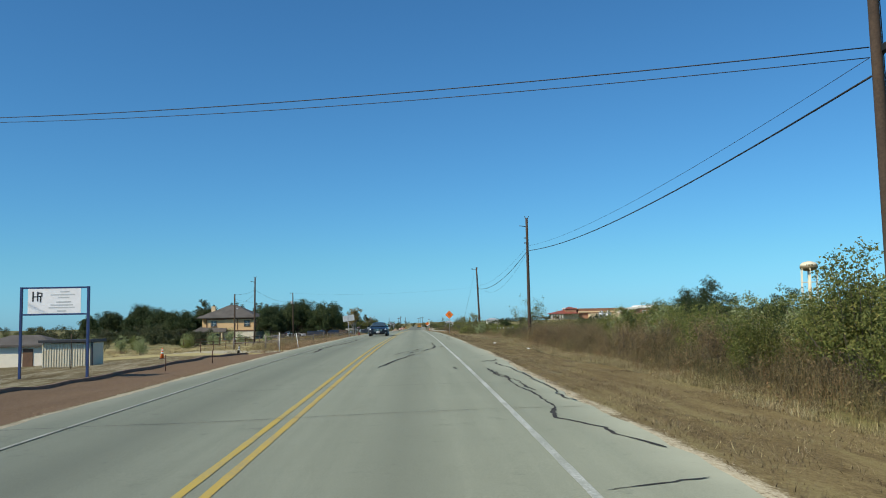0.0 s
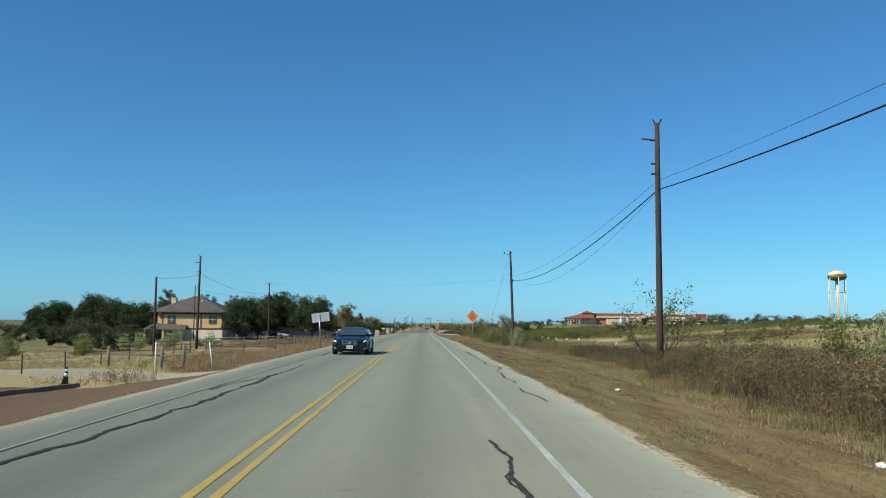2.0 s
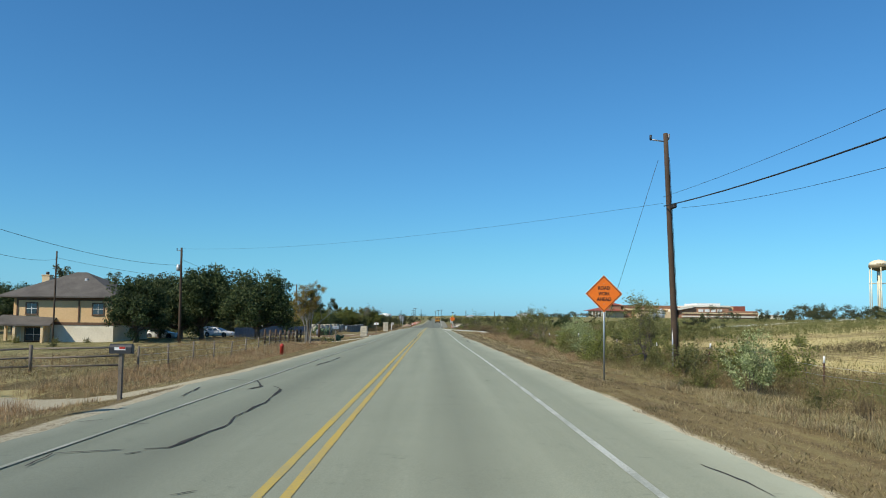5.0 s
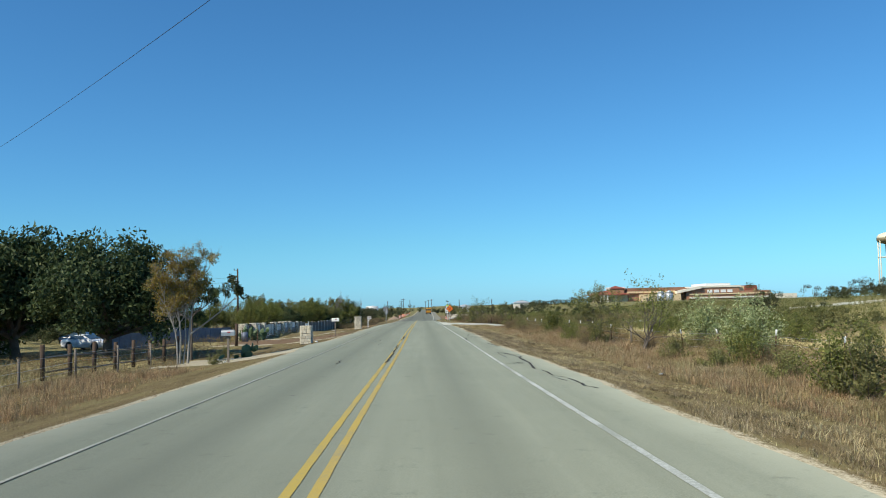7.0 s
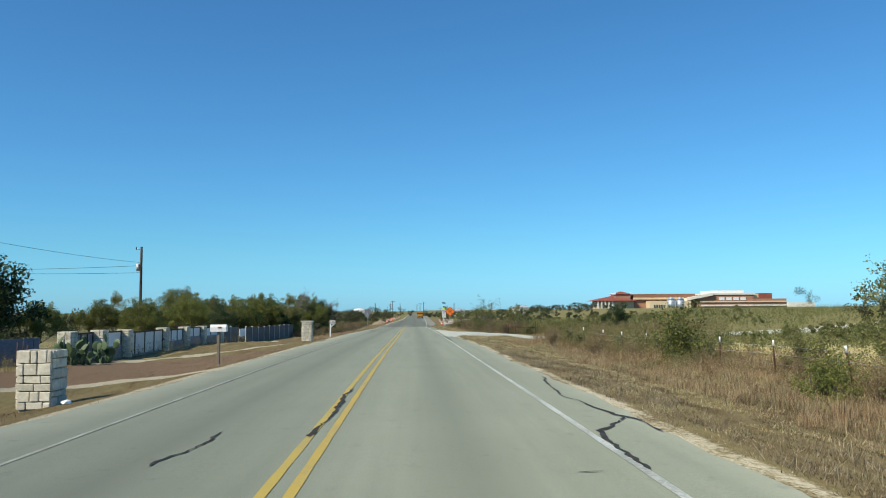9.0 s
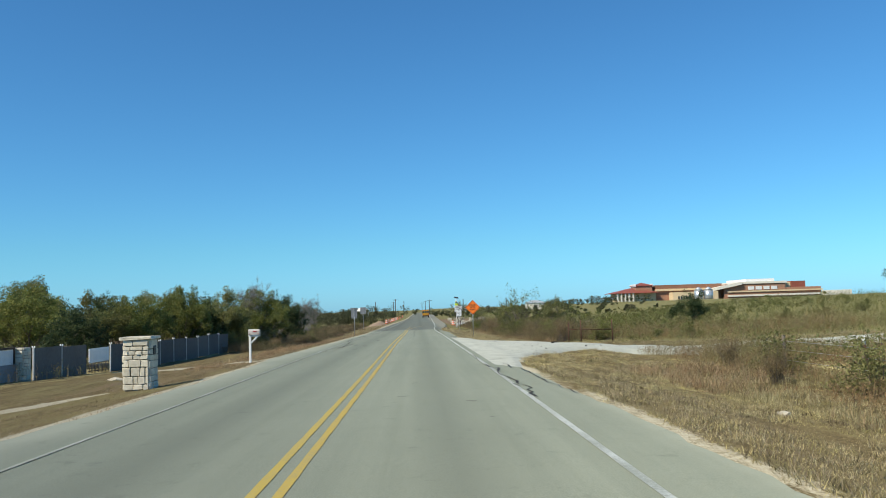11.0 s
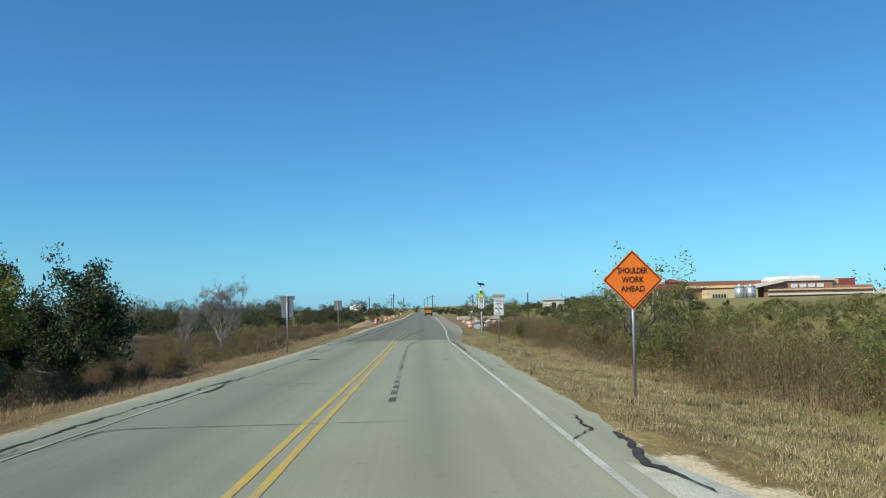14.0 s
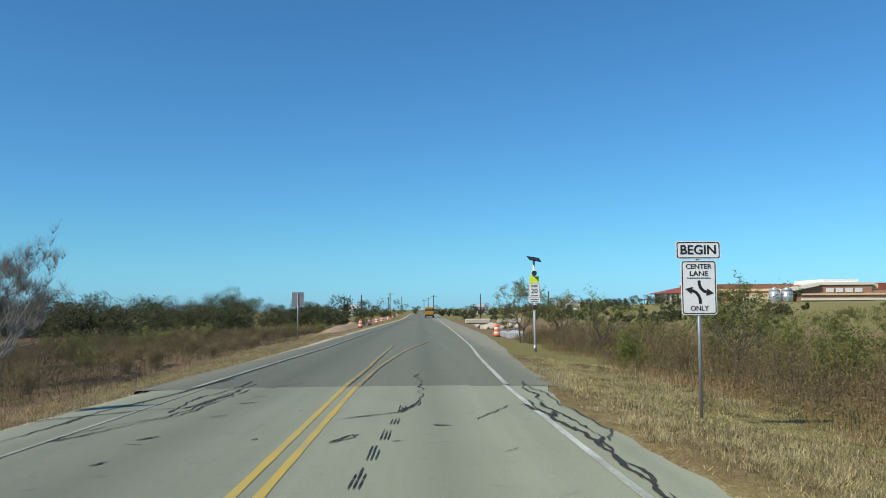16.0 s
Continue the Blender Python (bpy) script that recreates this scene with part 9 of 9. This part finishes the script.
for x, y, top, arm in ((-9.3, 618.0, 6.4, True), (-16.0, 560.0, 4.6, False), (-11.5, 660.0, 5.4, True), (-6.6, 700.0, 6.0, False), (7.5, 640.0, 5.8, True), (6.0, 700.0, 5.8, True), (4.5, 780.0, 5.6, True), (20.5, 560.0, 4.6, False), (32.0, 500.0, 4.0, False)):
    far_pole(x, y, top, arm)
tk = thing("storage_tank", pose(-38.3, 800.0, -5.5), "white round storage tank far beside the road", "tank")
bm = bmesh.new()
tube(bm, [(0, 0, 0), (0, 0, 8.0)], 5.0, 28)
part("drum", bm, M_WHITE_PAINT, tk)
bm = bmesh.new()
tube(bm, [(0, 0, 7.95), (0, 0, 8.6)], [5.05, 0.4], 28)
part("roof", bm, M_WHITE_PAINT, tk)
for x, y, w, h, m in ((62.0, 640.0, 9.0, 3.2, M_PALE), (-62.0, 560.0, 8.0, 3.0, M_PALE), (30.0, 690.0, 8.0, 3.4, M_WHITE_PAINT)):
    b = thing("farm_building", pose(x, y, gz(x, y)), "pale farm building far off among scrub", "building", "far buildings")
    part("wall", soft_box((0, 0, h / 2), (w, 6, h), 0.05), m, b)
    part("roof", hip_roof(-w / 2, w / 2, -3, 3, h, 1.4, 0.4), M_SIGN_BACK, b)
    part("door", soft_box((0, -3.02, 1.1), (1.8, 0.1, 2.2), 0.02), M_DARK_METAL, b)


# ---- loose gravel along the pavement edges and on the caliche ----
def gravel(name, seed, n, where, size, label, mat=None):
    rng = np.random.default_rng(seed)
    x, y, z = where(rng, n)
    s = size * rng.uniform(0.4, 1.5, n) ** 1.5
    ang = rng.uniform(0, 6.283, n)
    base = []
    for k, (rr, hh) in enumerate(((1.0, 0), (0.8, 0), (1.1, 0), (0.3, 0.75))):
        a = ang + k * 2.094
        base.append(np.stack([x + np.cos(a) * rr * s, y + np.sin(a) * rr * s, z + hh * s - 0.2 * s], -1))
    v = np.stack(base, 1).reshape(-1, 3)
    i = np.arange(n) * 4
    f = np.concatenate([np.stack([i, i + 1, i + 3], -1), np.stack([i + 1, i + 2, i + 3], -1), np.stack([i + 2, i, i + 3], -1)])
    return tagged(new(name, mesh_from(name, v, f, mat or M_ROCK)), label, "gravel", kind="stuff")


def shoulder_spots(rng, n):
    y = rng.uniform(1, 335, n) 
    side = rng.uniform(0, 1, n) < 0.55
    e = np.array([edge_right(q) if k else edge_left(q) for q, k in zip(y, side)])
    off = rng.normal(0.06, 0.17, n)
    x = e + np.where(side, off, -off)
    inside = off < 0
    z = np.where(inside, road_z(y) - 0.05, np.minimum(ground_z(x, y), road_z(y) - 0.05))
    return x, y, z


def drive_z(x, y):
    zr, g = float(road_z(y)), gz(x, y)
    w = min(max((x - 4.6) / 14.0, 0), 1)
    return max((zr - 0.075) * (1 - w) + (g + 0.05) * w, g + 0.02)


def drive_mark(x, y, long, wide, turn, seed):
    """A flat dark fleck of tyre rubber and dirt pressed into the caliche."""
    rnd, bm, n = random.Random(seed), bmesh.new(), 12
    ring = []
    for k in range(n):
        a = 2 * math.pi * k / n
        u, v = math.cos(a) * long / 2 * rnd.uniform(0.7, 1.1), math.sin(a) * wide / 2 * rnd.uniform(0.5, 1.2)
        px, py = x + u * math.cos(turn) - v * math.sin(turn), y + u * math.sin(turn) + v * math.cos(turn)
        ring.append(bm.verts.new((px, py, drive_z(px, py) + 0.022)))
    bm.faces.new(ring)
    m = thing("dirt_mark", pose(0, 0, 0), "dark scuff pressed into the white caliche", "dirt mark", "scuffs on caliche")
    part("smear", bm, M_TAR, m)


mr = random.Random(41)
for k in range(34):
    x = mr.uniform(4.9, 12.0)
    lo_, hi_ = float(np.interp(x, DRIVE_X, DRIVE_Y)) + 1.0, float(np.interp(x, FAR_X, FAR_Y)) - 1.0
    drive_mark(x, mr.uniform(lo_, hi_), mr.uniform(0.12, 0.45), mr.uniform(0.025, 0.05), mr.gauss(0.1, 0.35), k)
drive_mark(7.3, 263.2, 0.75, 0.22, 0.0, 91)


def drive_spots(rng, n):
    x, y = rng.uniform(4.6, 30, n * 4), rng.uniform(251, 281, n * 4)
    ok = np.nonzero(on_driveway(x, y))[0][:n]
    ok = np.resize(ok, n)
    x, y = x[ok], y[ok]
    w = np.clip((x - 4.6) / 14.0, 0, 1)
    z = np.maximum((road_z(y) - 0.075) * (1 - w) + (ground_z(x, y) + 0.05) * w, ground_z(x, y) + 0.02)
    return x, y, z


gravel("shoulder_gravel", 71, 16000, shoulder_spots, 0.011, "pale loose gravel along the ragged pavement edge")
gravel("caliche_stones", 72, 1500, drive_spots, 0.016, "loose pale stones on the caliche side road")
gravel("road_debris", 73, 70, drive_spots, 0.05, "dark scraps of rubber and tar on the caliche", M_TYRE)
bm = bmesh.new()
tube(bm, [(0.16 * math.cos(a), 0.16 * math.sin(a), 0.05 + 0.03 * math.sin(2 * a)) for a in np.linspace(0, 4.6, 12)], 0.035, 6)
scrap_z = float((road_z(266.5) - 0.075) * 0.66 + (gz(9.34, 266.5) + 0.05) * 0.34)
scrap = thing("tyre_scrap", pose(9.34, 266.5, max(scrap_z, gz(9.34, 266.5) + 0.02)), "curled scrap of black tyre on pale caliche", "tyre scrap")
part("tread", bm, M_TYRE, scrap)
